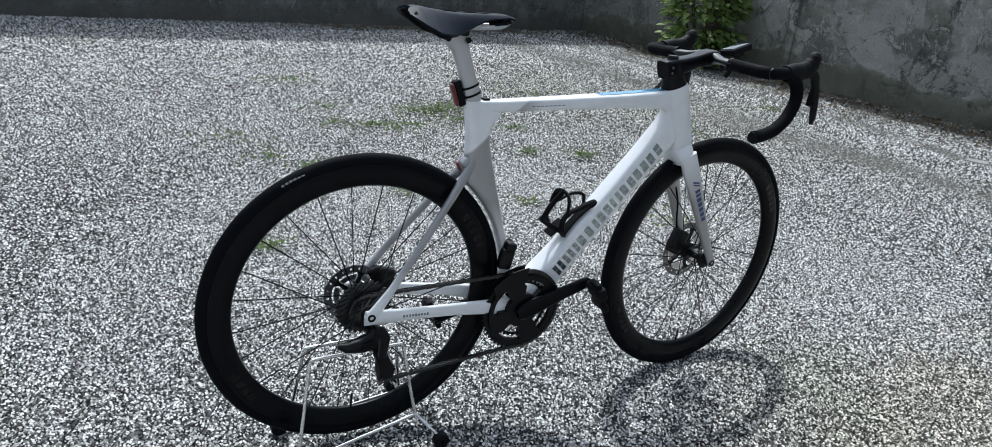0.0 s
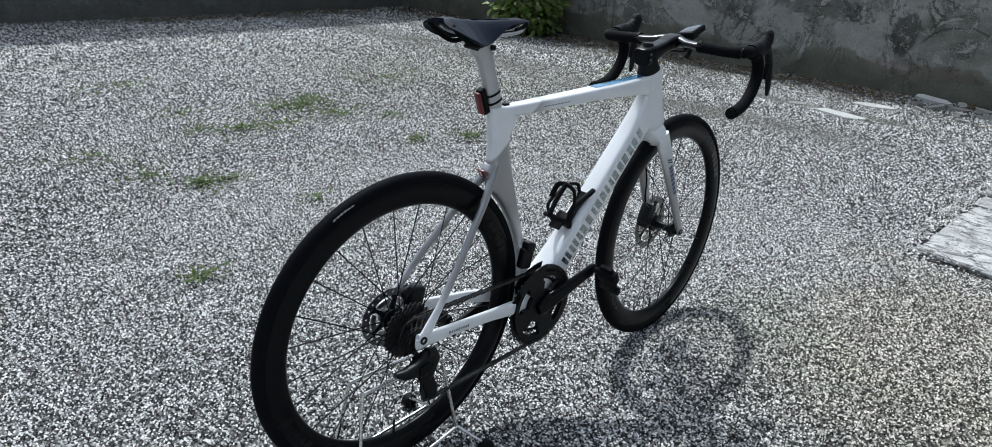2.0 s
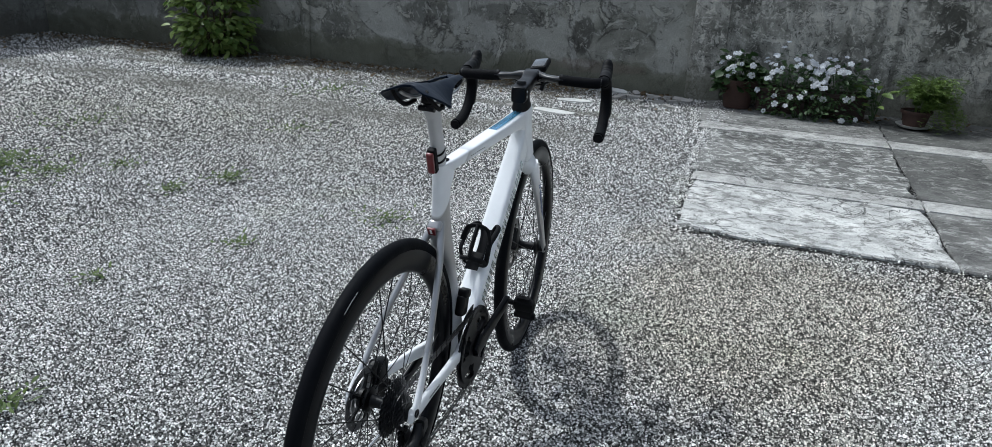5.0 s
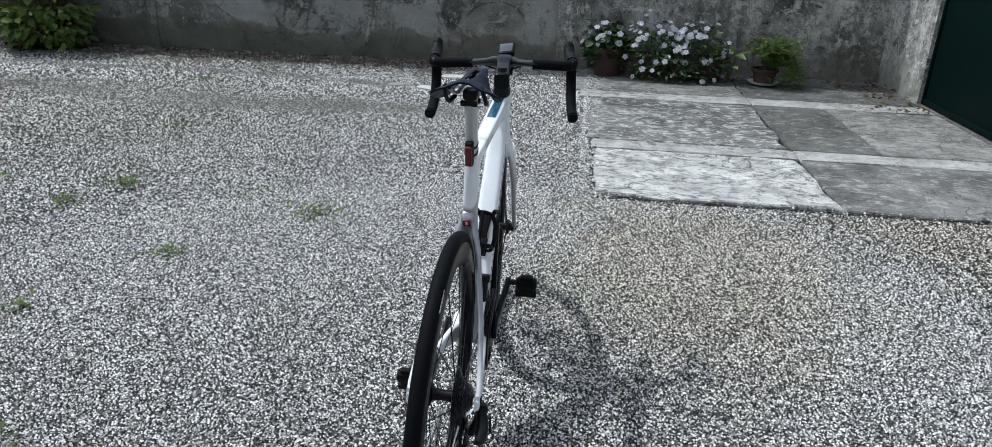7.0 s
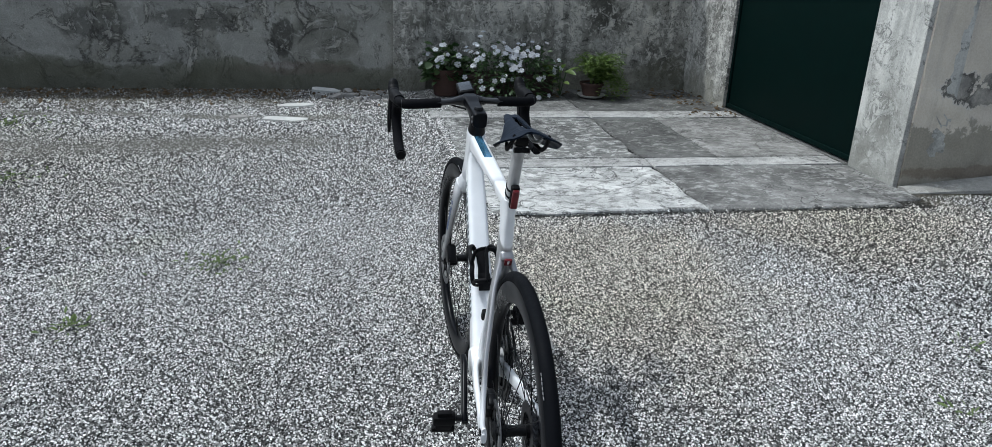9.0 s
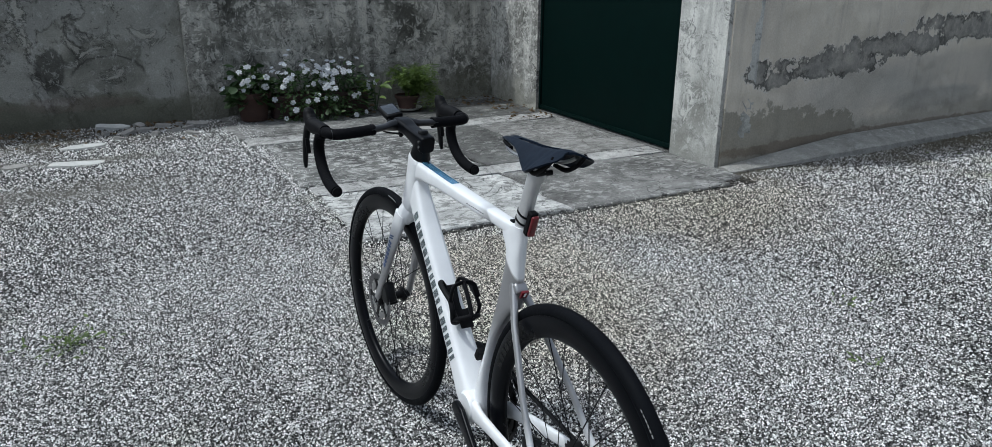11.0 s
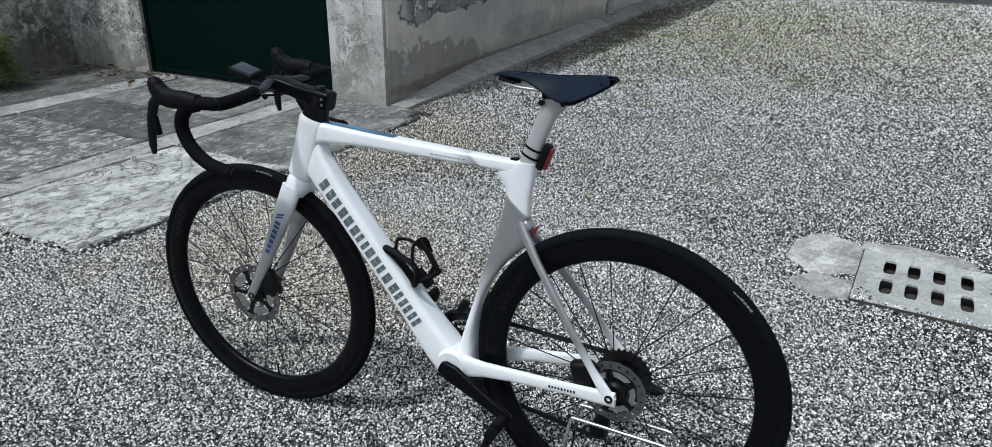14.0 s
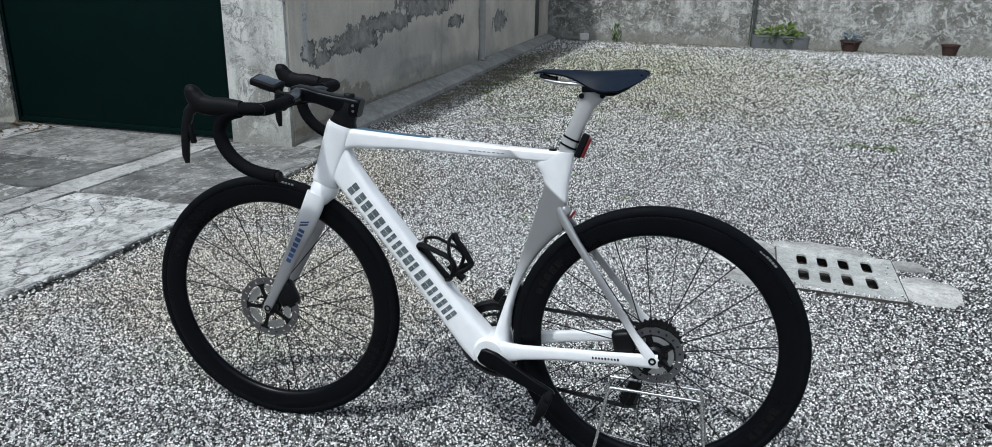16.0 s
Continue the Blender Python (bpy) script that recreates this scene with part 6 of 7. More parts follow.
box(bm, (0.034, 0.022, 0.05), (0.338, -0.030, 0.425), (0, 12, 0), 0.008, 3)
box(bm, (0.026, 0.026, 0.022), (0.345, -0.032, 0.455), (0, 18, 0), 0.007, 3)
part("body", bm, BLACK, fd)
for y in (-0.058, -0.040):
    bm = bmesh.new()
    plate(bm, [(BB.x + 0.114 * math.cos(t), BB.z + 0.114 * math.sin(t)) for t in np.linspace(1.55, 2.45, 8)] + [(BB.x + 0.094 * math.cos(t), BB.z + 0.094 * math.sin(t)) for t in np.linspace(2.6, 1.6, 8)], y - 0.001, y + 0.001)
    part("cage_plate", bm, BLACK, fd, "", False)
bm = bmesh.new()
box(bm, (0.018, 0.022, 0.03), (0.372, 0.012, 0.436), (0, -28, 0), 0.005)
part("catcher", bm, DULL, fd)

# bottle cage on the down tube
cage = new("bottle_cage")
cage.parent = bike
dvec = Vector((0.687, 0, 0.727))
nvec = Vector((-0.727, 0, 0.687))
c0 = Vector((0.512, 0, 0.408)) + nvec * 0.0365


def cage_at(d, up, y):
    return c0 + dvec * d + nvec * up + Vector((0, y, 0))


bm = bmesh.new()
rings = []
for d, w in ((0.028, 0.017), (0.045, 0.013), (0.08, 0.011), (0.11, 0.014), (0.130, 0.020)):
    rings.append(ring(bm, cage_at(d, 0.002, 0), nvec, Vector((0, 1, 0)), 0.003, w, 14, 4))
skin(bm, rings)
part("spine", bm, DULL, cage)
for side in (-1, 1):
    bm = bmesh.new()
    tube(bm, [cage_at(0.128, 0.003, side * 0.016), cage_at(0.140, 0.012, side * 0.026), cage_at(0.125, 0.03, side * 0.036), cage_at(0.095, 0.045, side * 0.036), cage_at(0.07, 0.056, side * 0.035), cage_at(0.045, 0.052, side * 0.036), cage_at(0.028, 0.02, side * 0.028), cage_at(0.03, 0.002, side * 0.012)], 0.0042, 10, flat=1.6)
    part("side_rail", bm, DULL, cage)
    bm = bmesh.new()
    tube(bm, [cage_at(0.07, 0.06, side * 0.037), cage_at(0.098, 0.078, side * 0.026), cage_at(0.105, 0.084, 0)], 0.0042, 10, flat=1.6)
    part("front_hoop", bm, DULL, cage)
    bm = bmesh.new()
    tube(bm, [cage_at(0.032, 0.03, side * 0.031), cage_at(0.022, 0.062, side * 0.024), cage_at(0.02, 0.074, 0)], 0.0042, 10, flat=1.4)
    part("front_hoop", bm, DULL, cage)
bm = bmesh.new()
tube(bm, [cage_at(0.105, 0.084, 0), cage_at(0.06, 0.083, 0.0), cage_at(0.02, 0.074, 0)], 0.005, 10, flat=1.5)
part("front_strut", bm, DULL, cage)
bm = bmesh.new()
box(bm, (0.05, 0.034, 0.005), cage_at(0.03, 0.03, 0), (0, -40, 0), 0.002)
part("floor_tab", bm, DULL, cage)

# fork and front wheel are turned a little to the left
axis_at = Vector((0.7735, 0, 0.825))
steer = Matrix.Translation(axis_at) @ Matrix.Rotation(radians(4.2), 4, lean) @ Matrix.Translation(-axis_at)
for ob in bike.children:
    if ob.name.split(".")[0] in ("front_wheel", "fork_crown", "fork_leg", "front_caliper", "brake_hose", "stem", "handlebar", "cycling_computer"):
        ob.matrix_basis = steer @ ob.matrix_basis

# wheel stand of bent wire
stand = thing("bicycle_stand", (0, 0, 0), "chromed bent wire floor stand holding the rear wheel", "bike stand")
for side in (-1, 1):
    y = side * 0.026
    bm = bmesh.new()
    tube(bm, [(-0.160, side * 0.075, 0.006), (-0.138, side * 0.045, 0.10), (-0.1185, y, 0.225), (-0.110, y, 0.241), (-0.095, y, 0.244), (0.075, y, 0.244), (0.090, y, 0.241), (0.098, y, 0.225), (0.113, side * 0.042, 0.12), (0.122, side * 0.052, 0.066)], 0.0042, 10, steps=5)
    part("hoop", bm, CHROME, stand)
    bm = bmesh.new()
    tube(bm, [(-0.158, side * 0.072, 0.02), (0.123, side * 0.053, 0.066)], 0.0040, 10, smooth=False)
    part("side_wire", bm, CHROME, stand)
    fx, fy = (0.166, -0.106) if side < 0 else (0.142, 0.150)      # it has been bent wider on one side
    bm = bmesh.new()
    tube(bm, [(0.122, side * 0.052, 0.067), (fx * 0.4 + 0.073, fy * 0.5 + side * 0.028, 0.05), (fx - 0.004, fy - side * 0.004, 0.028), (fx, fy, 0.012)], 0.0040, 10)
    part("foot_wire", bm, CHROME, stand)
    for x, yy in ((fx, fy), (-0.161, side * 0.076)):
        bm = bmesh.new()
        lathe(bm, [(0.006, -0.011), (0.016, -0.011), (0.0185, -0.008), (0.0185, 0.008), (0.016, 0.011), (0.006, 0.011)], (x, yy, 0.0185), 24)
        part("rubber_foot", bm, DULL, stand, "round black rubber foot")
for x in (-0.06, 0.06):
    bm = bmesh.new()
    tube(bm, [(x, -0.066, 0.043 + x * 0.15), (x, -0.02, 0.012), (x, 0.02, 0.012), (x, 0.066, 0.043 + x * 0.15)], 0.0038, 8)
    part("cross_wire", bm, CHROME, stand)


# ---- plants, pots and stones ----
def leaf_mesh(name, length, width, fold, curl, mat):
    """A leaf along +x with a midrib fold."""
    bm = bmesh.new()
    rows = []
    for k in range(5):
        t = k / 4
        w = width * 0.5 * math.sin(math.pi * min(1, t * 0.92 + 0.06)) ** 0.8
        z = -curl * t * t
        rows.append([bm.verts.new((length * t, -w, z + fold * w)), bm.verts.new((length * t, 0, z)), bm.verts.new((length * t, w, z + fold * w))])
    for a, b in zip(rows, rows[1:]):
        for i in range(2):
            bm.faces.new((a[i], a[i + 1], b[i + 1], b[i]))
    me = bpy.data.meshes.new(name)
    bm.to_mesh(me)
    bm.free()
    me.materials.append(mat)
    me.shade_smooth()
    return me


def blossom_mesh(name, r, mat):
    """Five rounded petals round a small eye."""
    bm = bmesh.new()
    c = bm.verts.new((0, 0, 0))
    for k in range(5):
        a = 2 * math.pi * k / 5
        p = [bm.verts.new((r * f * math.cos(a + d), r * f * math.sin(a + d), h)) for f, d, h in ((0.6, -0.6, r * 0.2), (0.98, -0.45, r * 0.1), (1.05, 0.0, r * 0.05), (0.98, 0.45, r * 0.12), (0.6, 0.6, r * 0.2))]
        bm.faces.new([c] + p)
    me = bpy.data.meshes.new(name)
    bm.to_mesh(me)
    bm.free()
    me.materials.append(mat)
    return me


def aim(at, way, spin, size=1.0):
    """A pose whose +x looks along way."""
    x = Vector(way).normalized()
    z = Vector((0, 0, 1)) - x * x.z
    z = z.normalized() if z.length > 0.05 else Vector((1, 0, 0))
    y = z.cross(x)
    m = Matrix((x, y, z)).transposed().to_4x4()
    return Matrix.Translation(at) @ m @ pose(0, 0, 0, spin, 0, 0) @ Matrix.Diagonal((size, size, size, 1))


def face_up(at, normal, spin, size=1.0):
    m = Vector(normal).normalized().to_track_quat("Z", "Y").to_matrix().to_4x4()
    return Matrix.Translation(at) @ m @ pose(0, 0, 0, 0, 0, spin) @ Matrix.Diagonal((size, size, size, 1))


def shared(name, me, m, parent):
    ob = new(name, me)
    ob.parent = parent
    ob.matrix_basis = m
    return ob


def joined(name, me, poses, parent, label=""):
    """Many copies of one small mesh, laid into one."""
    v = np.array([tuple(p.co) for p in me.vertices])
    f = [tuple(p.vertices) for p in me.polygons]
    vs, fs = [], []
    for m in poses:
        a = np.array(m)
        base = len(vs) * len(v)
        vs.append(v @ a[:3, :3].T + a[:3, 3])
        fs += [tuple(base + i for i in q) for q in f]
    out = bpy.data.meshes.new(name)
    out.from_pydata(np.concatenate(vs).tolist(), [], fs)
    ob = settle(name, out, me.materials[0], parent, label)
    ob["kind"] = "stuff"
    return ob


def dome(rng, rx, ry, rz, low=0.0, shell=0.55):
    """A place in a mound and the way out of it."""
    while True:
        d = Vector((rng.gauss(0, 1), rng.gauss(0, 1), rng.gauss(0, 1))).normalized()
        if d.z > low - 0.35:
            break
    k = rng.uniform(shell, 1.0) ** 0.6
    k *= 1 + 0.22 * noise.noise(d * 2.3 + Vector((rx * 9, ry * 5, rz)))
    return Vector((d.x * rx * k, d.y * ry * k, d.z * rz * k)), d


def shrub():
    rng = random.Random(21)
    ob = thing("shrub", (5.55, 4.92, 0), "leafy green shrub growing at the foot of the wall", "shrub")
    leaf = leaf_mesh("leaf", 0.09, 0.06, 0.28, 0.016, LEAF)
    for k in range(9):
        bm = bmesh.new()
        a = k * 0.7
        tube(bm, [(0.03 * math.cos(a), 0.03 * math.sin(a), 0), (0.12 * math.cos(a), 0.12 * math.sin(a), 0.3), (0.26 * math.cos(a), 0.26 * math.sin(a), 0.62), (0.3 * math.cos(a), 0.3 * math.sin(a), 0.9)], 0.012, 7, radii=[0.014, 0.011, 0.008, 0.004])
        part("branch", bm, WOOD, ob)
    poses = []
    for i in range(1900):
        p, d = dome(rng, 0.43, 0.47, 0.6, -0.65, 0.35)
        way = Vector((d.x + rng.uniform(-0.6, 0.6), d.y + rng.uniform(-0.6, 0.6), d.z * 0.4 + rng.uniform(-0.5, 0.35)))
        poses.append(aim(p + Vector((0, 0, 0.6 - 0.08 * (p.z < -0.1))), way, rng.uniform(-40, 40), rng.uniform(0.6, 1.15)))
    poses.sort(key=lambda m: m.translation.x + 0.5 * m.translation.y)
    for m in poses[:260]:
        shared("leaf", leaf, m, ob)
    joined("foliage", leaf, poses[260:], ob)
    bud = blossom_mesh("dry_blossom", 0.018, PINKISH)
    for c in ((-0.25, -0.15, 0.98), (-0.2, 0.22, 1.05), (-0.36, 0.05, 0.72), (-0.1, -0.3, 1.1)):
        ps = [face_up(Vector(c) + Vector((rng.gauss(0, 0.03), rng.gauss(0, 0.03), rng.gauss(0, 0.022))), (rng.uniform(-1, 1), rng.uniform(-1, 1), 1), rng.uniform(0, 360)) for _ in range(26)]
        joined("flower_head", bud, ps, ob, "faded brownish flower head")


shrub()


def flowerpot(at, r, h, mat, label, group=""):
    ob = thing("flowerpot", at, label, "flowerpot", group)
    bm = bmesh.new()
    turned(bm, [(0.0, 0.0), (r * 0.72, 0.0), (r * 0.94, h * 0.82), (r * 0.94, h * 0.8), (r * 1.04, h * 0.81), (r * 1.06, h), (r * 0.96, h), (r * 0.9, h * 0.86), (0.0, h * 0.86)], (0, 0, 0), 30)
    part("pot", bm, mat, ob)
    bm = bmesh.new()
    turned(bm, [(r * 0.895, h * 0.84), (r * 0.85, h * 0.885), (r * 0.4, h * 0.90), (0.0, h * 0.905)], (0, 0, 0), 24)
    part("soil", bm, SOIL, ob)
    return ob


def trough(at, length, width, h, mat, label, turn=0.0):
    ob = thing("planter_box", at, label, "planter", "", turn)
    bm = bmesh.new()
    ring_rows = []
    for k, z in ((0.86, 0.0), (1.0, h * 0.86), (1.06, h * 0.87), (1.06, h), (0.97, h), (0.93, h * 0.84)):
        ring_rows.append(ring(bm, Vector((0, 0, z)), Vector((1, 0, 0)), Vector((0, 1, 0)), width / 2 * k, length / 2 * (0.96 + 0.04 * k), 36, 7))
    skin(bm, ring_rows)
    part("box", bm, mat, ob)
    bm = bmesh.new()
    skin(bm, [ring(bm, Vector((0, 0, h * z)), Vector((1, 0, 0)), Vector((0, 1, 0)), width / 2 * k, length / 2 * k, 36, 7) for z, k in ((0.845, 0.90), (0.9, 0.86))])
    part("soil", bm, SOIL, ob)
    return ob


def flowering(name, at, radii, leaves, flowers, label, leaf, blossom, seed, near=140, group="", clumps=0):
    """A mound of leaves sprinkled with white blossoms."""
    rng = random.Random(seed)
    ob = thing(name, at, label, "plant", group)
    for k in range(7):
        bm = bmesh.new()
        a = k * 0.9
        x, y = radii[0] * 0.6 * math.cos(a), radii[1] * 0.6 * math.sin(a)
        tube(bm, [(x * 0.1, y * 0.3, -0.02), (x * 0.6, y * 0.7, radii[2] * 0.4), (x, y, radii[2] * 0.7)], 0.004, 6)
        part("stem", bm, LEAF_DARK, ob)
    poses = []
    for i in range(leaves):
        p, d = dome(rng, *radii, low=-0.1, shell=0.3)
        way = Vector((d.x + rng.uniform(-0.7, 0.7), d.y + rng.uniform(-0.7, 0.7), rng.uniform(-0.5, 0.45)))
        poses.append(aim(p, way, rng.uniform(-45, 45), rng.uniform(0.6, 1.2)))
    poses.sort(key=lambda m: m.translation.x)
    for m in poses[:near]:
        shared("leaf", leaf, m, ob)
    joined("foliage", leaf, poses[near:], ob)
    heads = [dome(rng, *radii, low=0.55, shell=0.95) for _ in range(clumps)]
    for i in range(flowers):
        if heads and i % 3:
            c, d = heads[i % len(heads)]
            p = c + Vector((rng.gauss(0, 0.028), rng.gauss(0, 0.035), rng.gauss(0, 0.025)))
        else:
            p, d = dome(rng, *radii, low=0.3, shell=0.95)
        if d.x > 0.45:
            p.x, d = -abs(p.x), Vector((-d.x, d.y, d.z))
        n = Vector((d.x - 0.5, d.y * 0.6, d.z + 0.3 + rng.uniform(-0.3, 0.3)))
        shared("blossom", blossom, face_up(p * 1.06, n, rng.uniform(0, 360), rng.uniform(0.75, 1.2)), ob)
    return ob


small_leaf = leaf_mesh("leaf", 0.05, 0.026, 0.3, 0.008, LEAF_DARK)
round_leaf = leaf_mesh("leaf", 0.075, 0.07, 0.2, 0.01, LEAF_DARK)
blossom = blossom_mesh("blossom", 0.024, PETAL)
flowerpot((5.62, -0.44, 0.02), 0.15, 0.24, CLAY, "brown terracotta pot with white geraniums, against the wall", "pots by the wall")
flowering("geranium", (5.62, -0.42, 0.25), (0.17, 0.19, 0.25), 210, 16, "white geranium with round dark leaves in a pot", round_leaf, blossom, 31, 110, "flowers by the wall", 4)
trough((5.63, -1.02, 0.02), 0.86, 0.2, 0.2, BROWN, "long brown plastic planter box full of white flowers")
flowering("busy_lizzie", (5.6, -0.82, 0.2), (0.21, 0.29, 0.29), 560, 46, "bushy plant covered in small white flowers", small_leaf, blossom, 32, 150, "flowers by the wall", 12)
flowering("busy_lizzie", (5.6, -1.22, 0.2), (0.21, 0.30, 0.265), 560, 44, "bushy plant with dense pale white flower clusters", small_leaf, blossom, 33, 150, "flowers by the wall", 7)
flowering("busy_lizzie", (5.44, -1.0, 0.03), (0.12, 0.40, 0.22), 340, 9, "trailing white flowers spilling over the planter's front", small_leaf, blossom, 34, 120, "flowers by the wall", 0)


def fern():
    rng = random.Random(41)
    ob = thing("fern", (5.5, -1.79, 0.13), "bright yellow green fern with arching feathery fronds", "fern")
    bm_leaf = leaf_mesh("leaflet", 0.03, 0.006, 0.2, 0.004, FERN)
    poses = []
    for i in range(190):
        trailing = i % 3 == 0
        a = rng.gauss(-1.75, 0.7) if trailing else rng.uniform(0, 2 * math.pi)
        reach, rise = (rng.uniform(0.14, 0.27), rng.uniform(0.06, 0.16)) if trailing else (rng.uniform(0.05, 0.22), rng.uniform(0.14, 0.30))
        end = -rng.uniform(0.0, 0.1) if trailing else rise * rng.uniform(0.75, 1.05)
        c, d = math.cos(a), math.sin(a)
        pts = curve_points([(0.02 * c, 0.02 * d - 0.02, 0), (reach * 0.35 * c, reach * 0.35 * d - 0.03, rise * 0.75), (reach * 0.8 * c, reach * 0.8 * d - 0.05, rise), (reach * 1.15 * c, reach * 1.15 * d - 0.06, end)], 6)
        if i < 40:
            bm = bmesh.new()
            tube(bm, pts, 0.0015, 5, smooth=False)
            part("frond_stalk", bm, FERN, ob)
        for p in pts[4:]:
            for s in (-1, 1, 0):
                poses.append(aim(p, (math.cos(a + s * 1.0) + rng.uniform(-0.4, 0.4), math.sin(a + s * 1.0) + rng.uniform(-0.4, 0.4), rng.uniform(-0.4, 0.6)), rng.uniform(-50, 50), rng.uniform(0.6, 1.3)))
    joined("foliage", bm_leaf, poses, ob)


broad_leaf = leaf_mesh("leaf", 0.13, 0.055, 0.3, 0.035, FERN)
ob = thing("seedling", (5.5, -1.5, 0.16), "young plant with long pale green leaves beside the planter", "plant")
rng = random.Random(47)
for i in range(16):
    a = rng.uniform(0, 2 * math.pi)
    shared("leaf", broad_leaf, aim((0.05 * math.cos(a), 0.07 * math.sin(a), rng.uniform(0.0, 0.14)), (math.cos(a), math.sin(a), rng.uniform(-0.1, 0.9)), rng.uniform(-40, 40), rng.uniform(0.6, 1.1)), ob)
for i in range(5):
    a = i * 1.25
    bm = bmesh.new()
    tube(bm, [(0, 0, -0.12), (0.02 * math.cos(a), 0.03 * math.sin(a), 0.0), (0.05 * math.cos(a), 0.07 * math.sin(a), 0.14)], 0.003, 6)
    part("stem", bm, LEAF_DARK, ob)
pot = flowerpot((5.5, -1.8, 0.04), 0.11, 0.12, CLAY, "low terracotta bowl with a fern, on a pale saucer", "pots by the wall")
bm = bmesh.new()
turned(bm, [(0.0, 0.0), (0.11, 0.0), (0.135, 0.022), (0.13, 0.022), (0.105, 0.006), (0.0, 0.006)], (0, 0, -0.012), 28)
part("saucer", bm, STONE, pot, "pale clay saucer")
fern()

# flat pale plates and broken stones lying in the gravel
def slab_stone(name, at, sx, sy, h, turn, mat, label, seed, group="stones by the wall"):
    ob = bmesh.new()
    r = random.Random(seed)
    n = 9
    a = []
    b = []
    for i in range(n):
        t = 2 * math.pi * i / n + r.uniform(-0.2, 0.2)
        c, s = math.cos(t), math.sin(t)
        q = 1 / max(abs(c), abs(s)) ** 0.8 * r.uniform(0.8, 1.0)
        a.append(ob.verts.new((sx / 2 * c * q, sy / 2 * s * q, h)))
        b.append(ob.verts.new((sx / 2 * c * q * 1.04, sy / 2 * s * q * 1.04, -0.02)))
    ob.faces.new(a)
    for i in range(n):
        ob.faces.new((b[i], b[(i + 1) % n], a[(i + 1) % n], a[i]))
    ob.faces.new(b[::-1])
    o = part(name, ob, mat, None, "", False)
    tip = 13 if name == "broken_stone" else 2
    o.matrix_basis = pose(*at, r.uniform(-tip, tip), r.uniform(-tip, tip), turn)
    return tagged(o, label, "stone", group)


slab_stone("stone_plate", (4.62, 0.92, 0.004), 0.13, 0.36, 0.009, -8, STONE, "flat whitish stone plate sunk in the gravel", 1)
slab_stone("stone_plate", (5.16, 0.88, 0.004), 0.14, 0.32, 0.01, 6, STONE, "flat whitish stone plate sunk in the gravel", 2)
slab_stone("stone_plate", (4.72, 1.28, 0.002), 0.12, 0.16, 0.008, 30, DUSTY, "small flat grey stone sunk in the gravel", 3)
slab_stone("broken_stone", (5.78, 0.66, 0.012), 0.12, 0.28, 0.022, 8, STONE, "thick pale broken slab beside the wall", 4)
for k, (x, y, sx, sy, h, tn) in enumerate(((5.62, 0.42, 0.16, 0.24, 0.016, 20), (5.72, 0.28, 0.14, 0.2, 0.02, -25), (5.52, 0.56, 0.12, 0.2, 0.022, 50), (5.5, 0.22, 0.14, 0.18, 0.02, 5), (5.66, 0.02, 0.12, 0.28, 0.025, -10), (5.42, 0.36, 0.1, 0.14, 0.02, 70), (5.58, 0.7, 0.1, 0.16, 0.015, 40), (5.8, 0.45, 0.09, 0.15, 0.02, 110), (5.34, 0.1, 0.1, 0.17, 0.015, -40), (5.56, 0.1, 0.08, 0.13, 0.02, 15), (5.76, 0.15, 0.1, 0.15, 0.02, 80), (5.36, 0.62, 0.09, 0.15, 0.012, -15), (5.2, 0.28, 0.08, 0.14, 0.012, 25))):
    slab_stone("broken_stone", (x, y, 0.005), sx * 0.7, sy * 0.7, h, tn, DUSTY, "dusty grey broken flagstone by the wall's foot", 10 + k)


# weeds in the gravel
weed_leaf = leaf_mesh("leaf", 0.029, 0.0095, 0.3, 0.006, WEED)


def weed(x, y, spread, n, seed):
    rng = random.Random(seed)
    ob = thing("weed", (x, y, 0.0), "low sprawling green weed growing through gravel", "weed", "weeds in the gravel")
    poses = []
    few = 0.7 if -3.9 < y < 0 else 2.2
    for i in range(int(n * few)):
        a, d = rng.uniform(0, 2 * math.pi), abs(rng.gauss(0, spread * 0.95))
        p = Vector((d * math.cos(a), d * math.sin(a), rng.uniform(0.006, 0.022)))
        poses.append(aim(p, (math.cos(a) + rng.uniform(-1, 1), math.sin(a) + rng.uniform(-1, 1), rng.uniform(0.0, 0.9)), rng.uniform(-40, 40), rng.uniform(0.5, 1.2)))
    joined("leaves", weed_leaf, poses, ob)


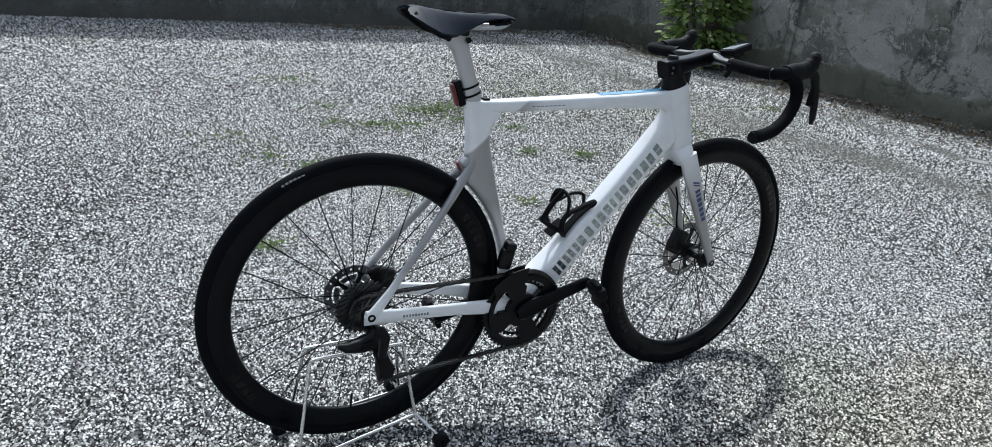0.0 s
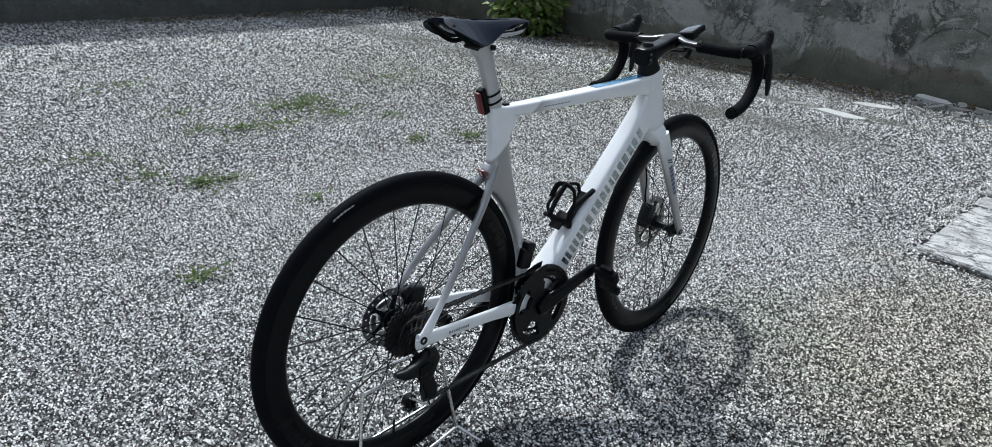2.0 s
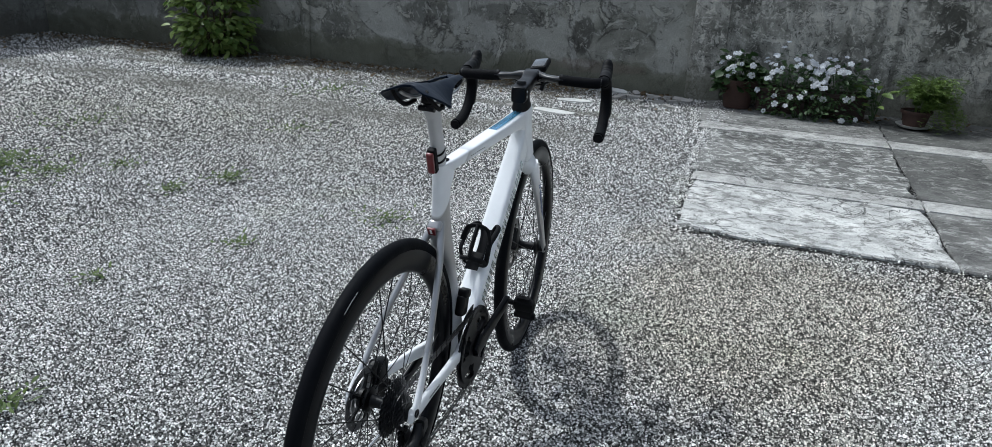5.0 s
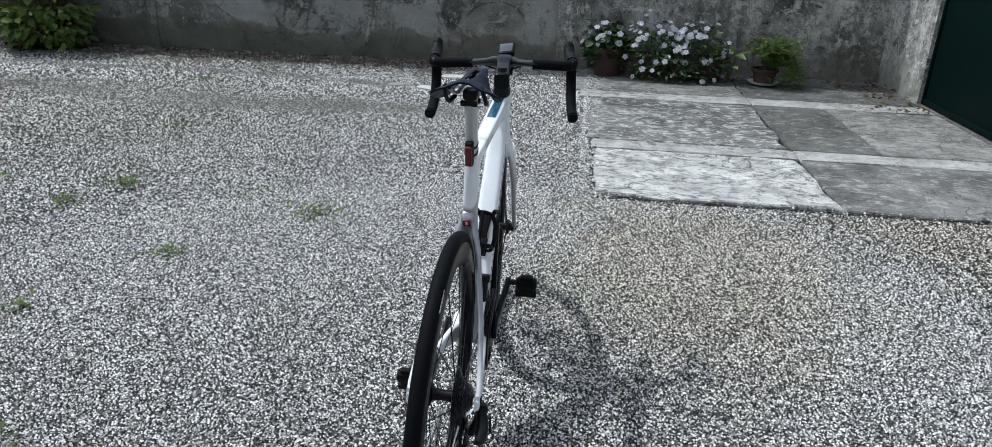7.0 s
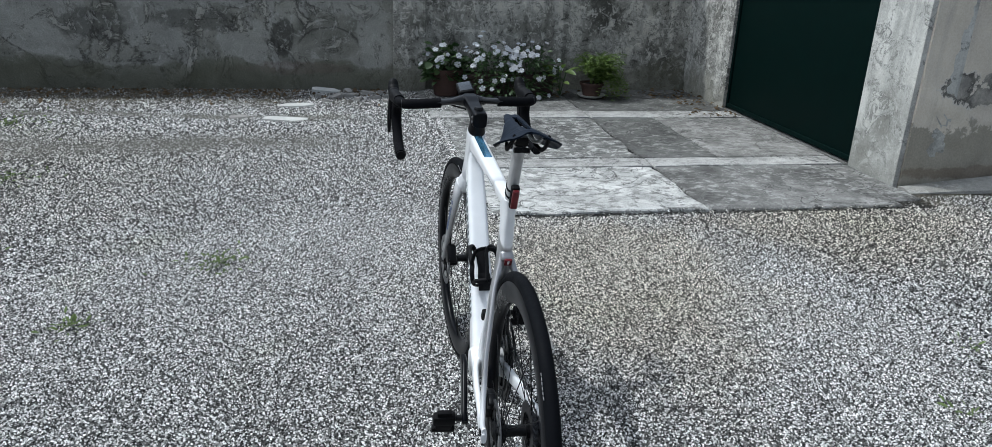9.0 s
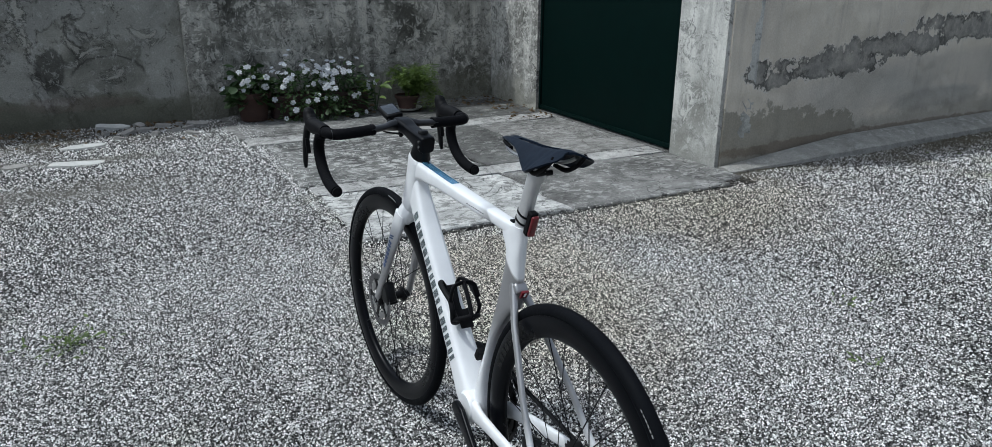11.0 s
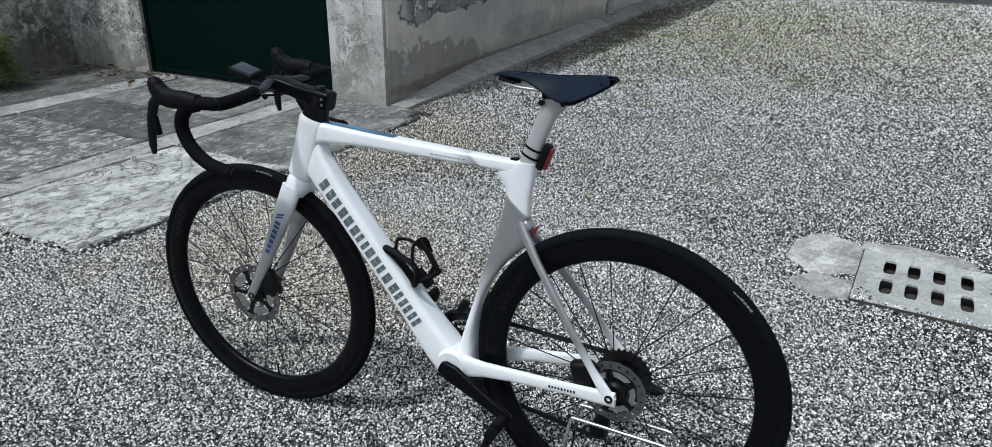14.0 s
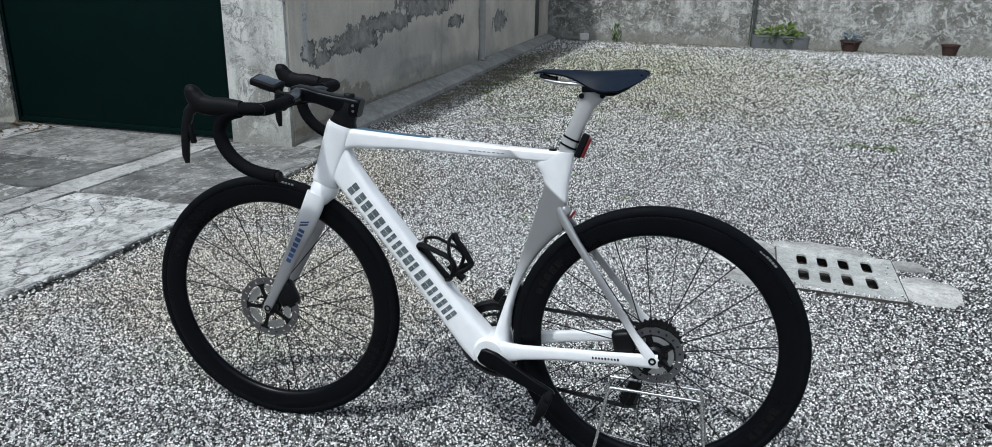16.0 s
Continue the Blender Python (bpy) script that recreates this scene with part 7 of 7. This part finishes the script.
for k, (x, y, s, n) in enumerate(((1.58, 3.13, 0.2, 150), (1.73, 3.24, 0.12, 70), (1.42, 3.13, 0.12, 50), (1.65, 2.83, 0.11, 80), (1.04, 2.8, 0.13, 90), (1.27, 2.77, 0.1, 40), (0.84, 2.92, 0.12, 40), (0.88, 3.33, 0.14, 40), (0.19, 2.69, 0.13, 40), (0.46, 2.05, 0.08, 60), (0.6, 2.03, 0.05, 24), (0.3, 2.28, 0.07, 36), (1.92, 2.6, 0.08, 30), (2.0, 1.97, 0.07, 50), (1.71, 2.07, 0.07, 36), (0.06, 1.17, 0.05, 26), (4.48, 2.84, 0.3, 130), (1.78, 0.93, 0.09, 50), (1.25, 1.35, 0.06, 26), (0.75, 1.6, 0.05, 18), (2.6, 3.6, 0.2, 90), (0.9, 4.2, 0.2, 80), (3.1, 2.3, 0.12, 50), (1.03, -3.84, 0.1, 45), (0.6, -2.8, 0.09, 40), (0.76, -1.84, 0.06, 26), (0.39, -1.49, 0.05, 24), (0.31, -2.4, 0.05, 22), (1.4, -4.6, 0.2, 60), (0.2, -5.2, 0.25, 80), (-1.2, -4.4, 0.2, 60), (2.2, -6.5, 0.25, 70), (-2.2, -7.5, 0.3, 90), (0.8, -9.0, 0.4, 120))):
    weed(x, y, s, n, 100 + k)

rng = random.Random(63)
for k in range(40):
    weed(rng.uniform(-3.5, 2.3), rng.uniform(-12.9, -4.2), rng.uniform(0.08, 0.3), rng.randint(20, 60), 200 + k)

# dry litter along the wall's foot
rng = random.Random(77)
dry = leaf_mesh("leaf", 0.04, 0.022, 0.4, 0.01, DRY)
ps = []
for i in range(1500):
    if i >= 1300:
        x, y = rng.choice(((5.85 - abs(rng.gauss(0, 0.25)), rng.uniform(-2.85, -0.3)), (rng.uniform(4.6, 5.9), -2.88 + abs(rng.gauss(0, 0.2)))))
    elif i < 1000:
        x, y = 5.9 - abs(rng.gauss(0, 0.26)), rng.uniform(0.1, 7.4)
    else:
        x, y = rng.uniform(2.0, 5.9), 7.6 - abs(rng.gauss(0, 0.3))
    ps.append(aim((x, y, rng.uniform(0.004, 0.02) + (0.014 if y < -0.3 else 0)), (rng.uniform(-1, 1), rng.uniform(-1, 1), rng.uniform(-0.2, 0.3)), rng.uniform(-60, 60), rng.uniform(0.5, 1.3)))
tagged(joined("leaf_litter", dry, ps, None), "dry brown leaf litter along the foot of the wall", "leaf litter", kind="stuff")

# along the far pale wall
trough((-1.23, -13.2, 0), 0.98, 0.26, 0.24, PLANTER, "long dark grey planter box below the pale wall", 90.0)
rng = random.Random(51)
ob = thing("potted_plant", (-1.23, -13.2, 0.2), "low leafy green plants filling the grey planter", "plant")
far_leaf = leaf_mesh("leaf", 0.11, 0.05, 0.3, 0.02, LEAF)
ps = []
for i in range(260):
    p, d = dome(rng, 0.4, 0.13, 0.24, 0.0, 0.3)
    ps.append(aim(p, (d.x + rng.uniform(-0.6, 0.6), d.y + rng.uniform(-0.6, 0.6), rng.uniform(-0.2, 0.8)), rng.uniform(-40, 40), rng.uniform(0.7, 1.2)))
joined("foliage", far_leaf, ps, ob)
flowerpot((-2.42, -13.25, 0), 0.17, 0.2, CLAY, "terracotta pot with a pale bluish plant", "pots by the far wall")
ob = thing("potted_plant", (-2.42, -13.25, 0.17), "pale bluish leafy plant in a terracotta pot", "plant")
pale_leaf = leaf_mesh("leaf", 0.16, 0.05, 0.35, 0.05, PALE_LEAF)
ps = []
for i in range(90):
    p, d = dome(rng, 0.09, 0.09, 0.16, 0.0, 0.2)
    ps.append(aim(p, (d.x + rng.uniform(-0.5, 0.5), d.y + rng.uniform(-0.5, 0.5), rng.uniform(0.0, 1.2)), rng.uniform(-40, 40), rng.uniform(0.5, 1.0)))
joined("foliage", pale_leaf, ps, ob)
flowerpot((-4.0, -13.2, 0), 0.14, 0.2, CLAY, "small empty terracotta pot by the pale wall", "pots by the far wall")
bm = bmesh.new()
box(bm, (0.18, 0.14, 0.14), (0, 0, 0.07), (8, 0, 20), 0.02)
o = part("paving_block", bm, STONE)
o.matrix_basis = pose(2.35, -13.2, 0, 0, 0, 0)
tagged(o, "loose pale concrete block by the far wall", "block")
ob = thing("tall_weed", (1.72, -13.2, 0), "tall thin green weed against the pale wall", "weed")
ps = []
for i in range(70):
    ps.append(aim((rng.gauss(0, 0.05), rng.gauss(0, 0.04), rng.uniform(0.0, 0.3)), (rng.uniform(-0.5, 0.5), rng.uniform(-0.5, 0.5), 1), rng.uniform(-60, 60), rng.uniform(1.5, 3.5)))
joined("leaves", weed_leaf, ps, ob)
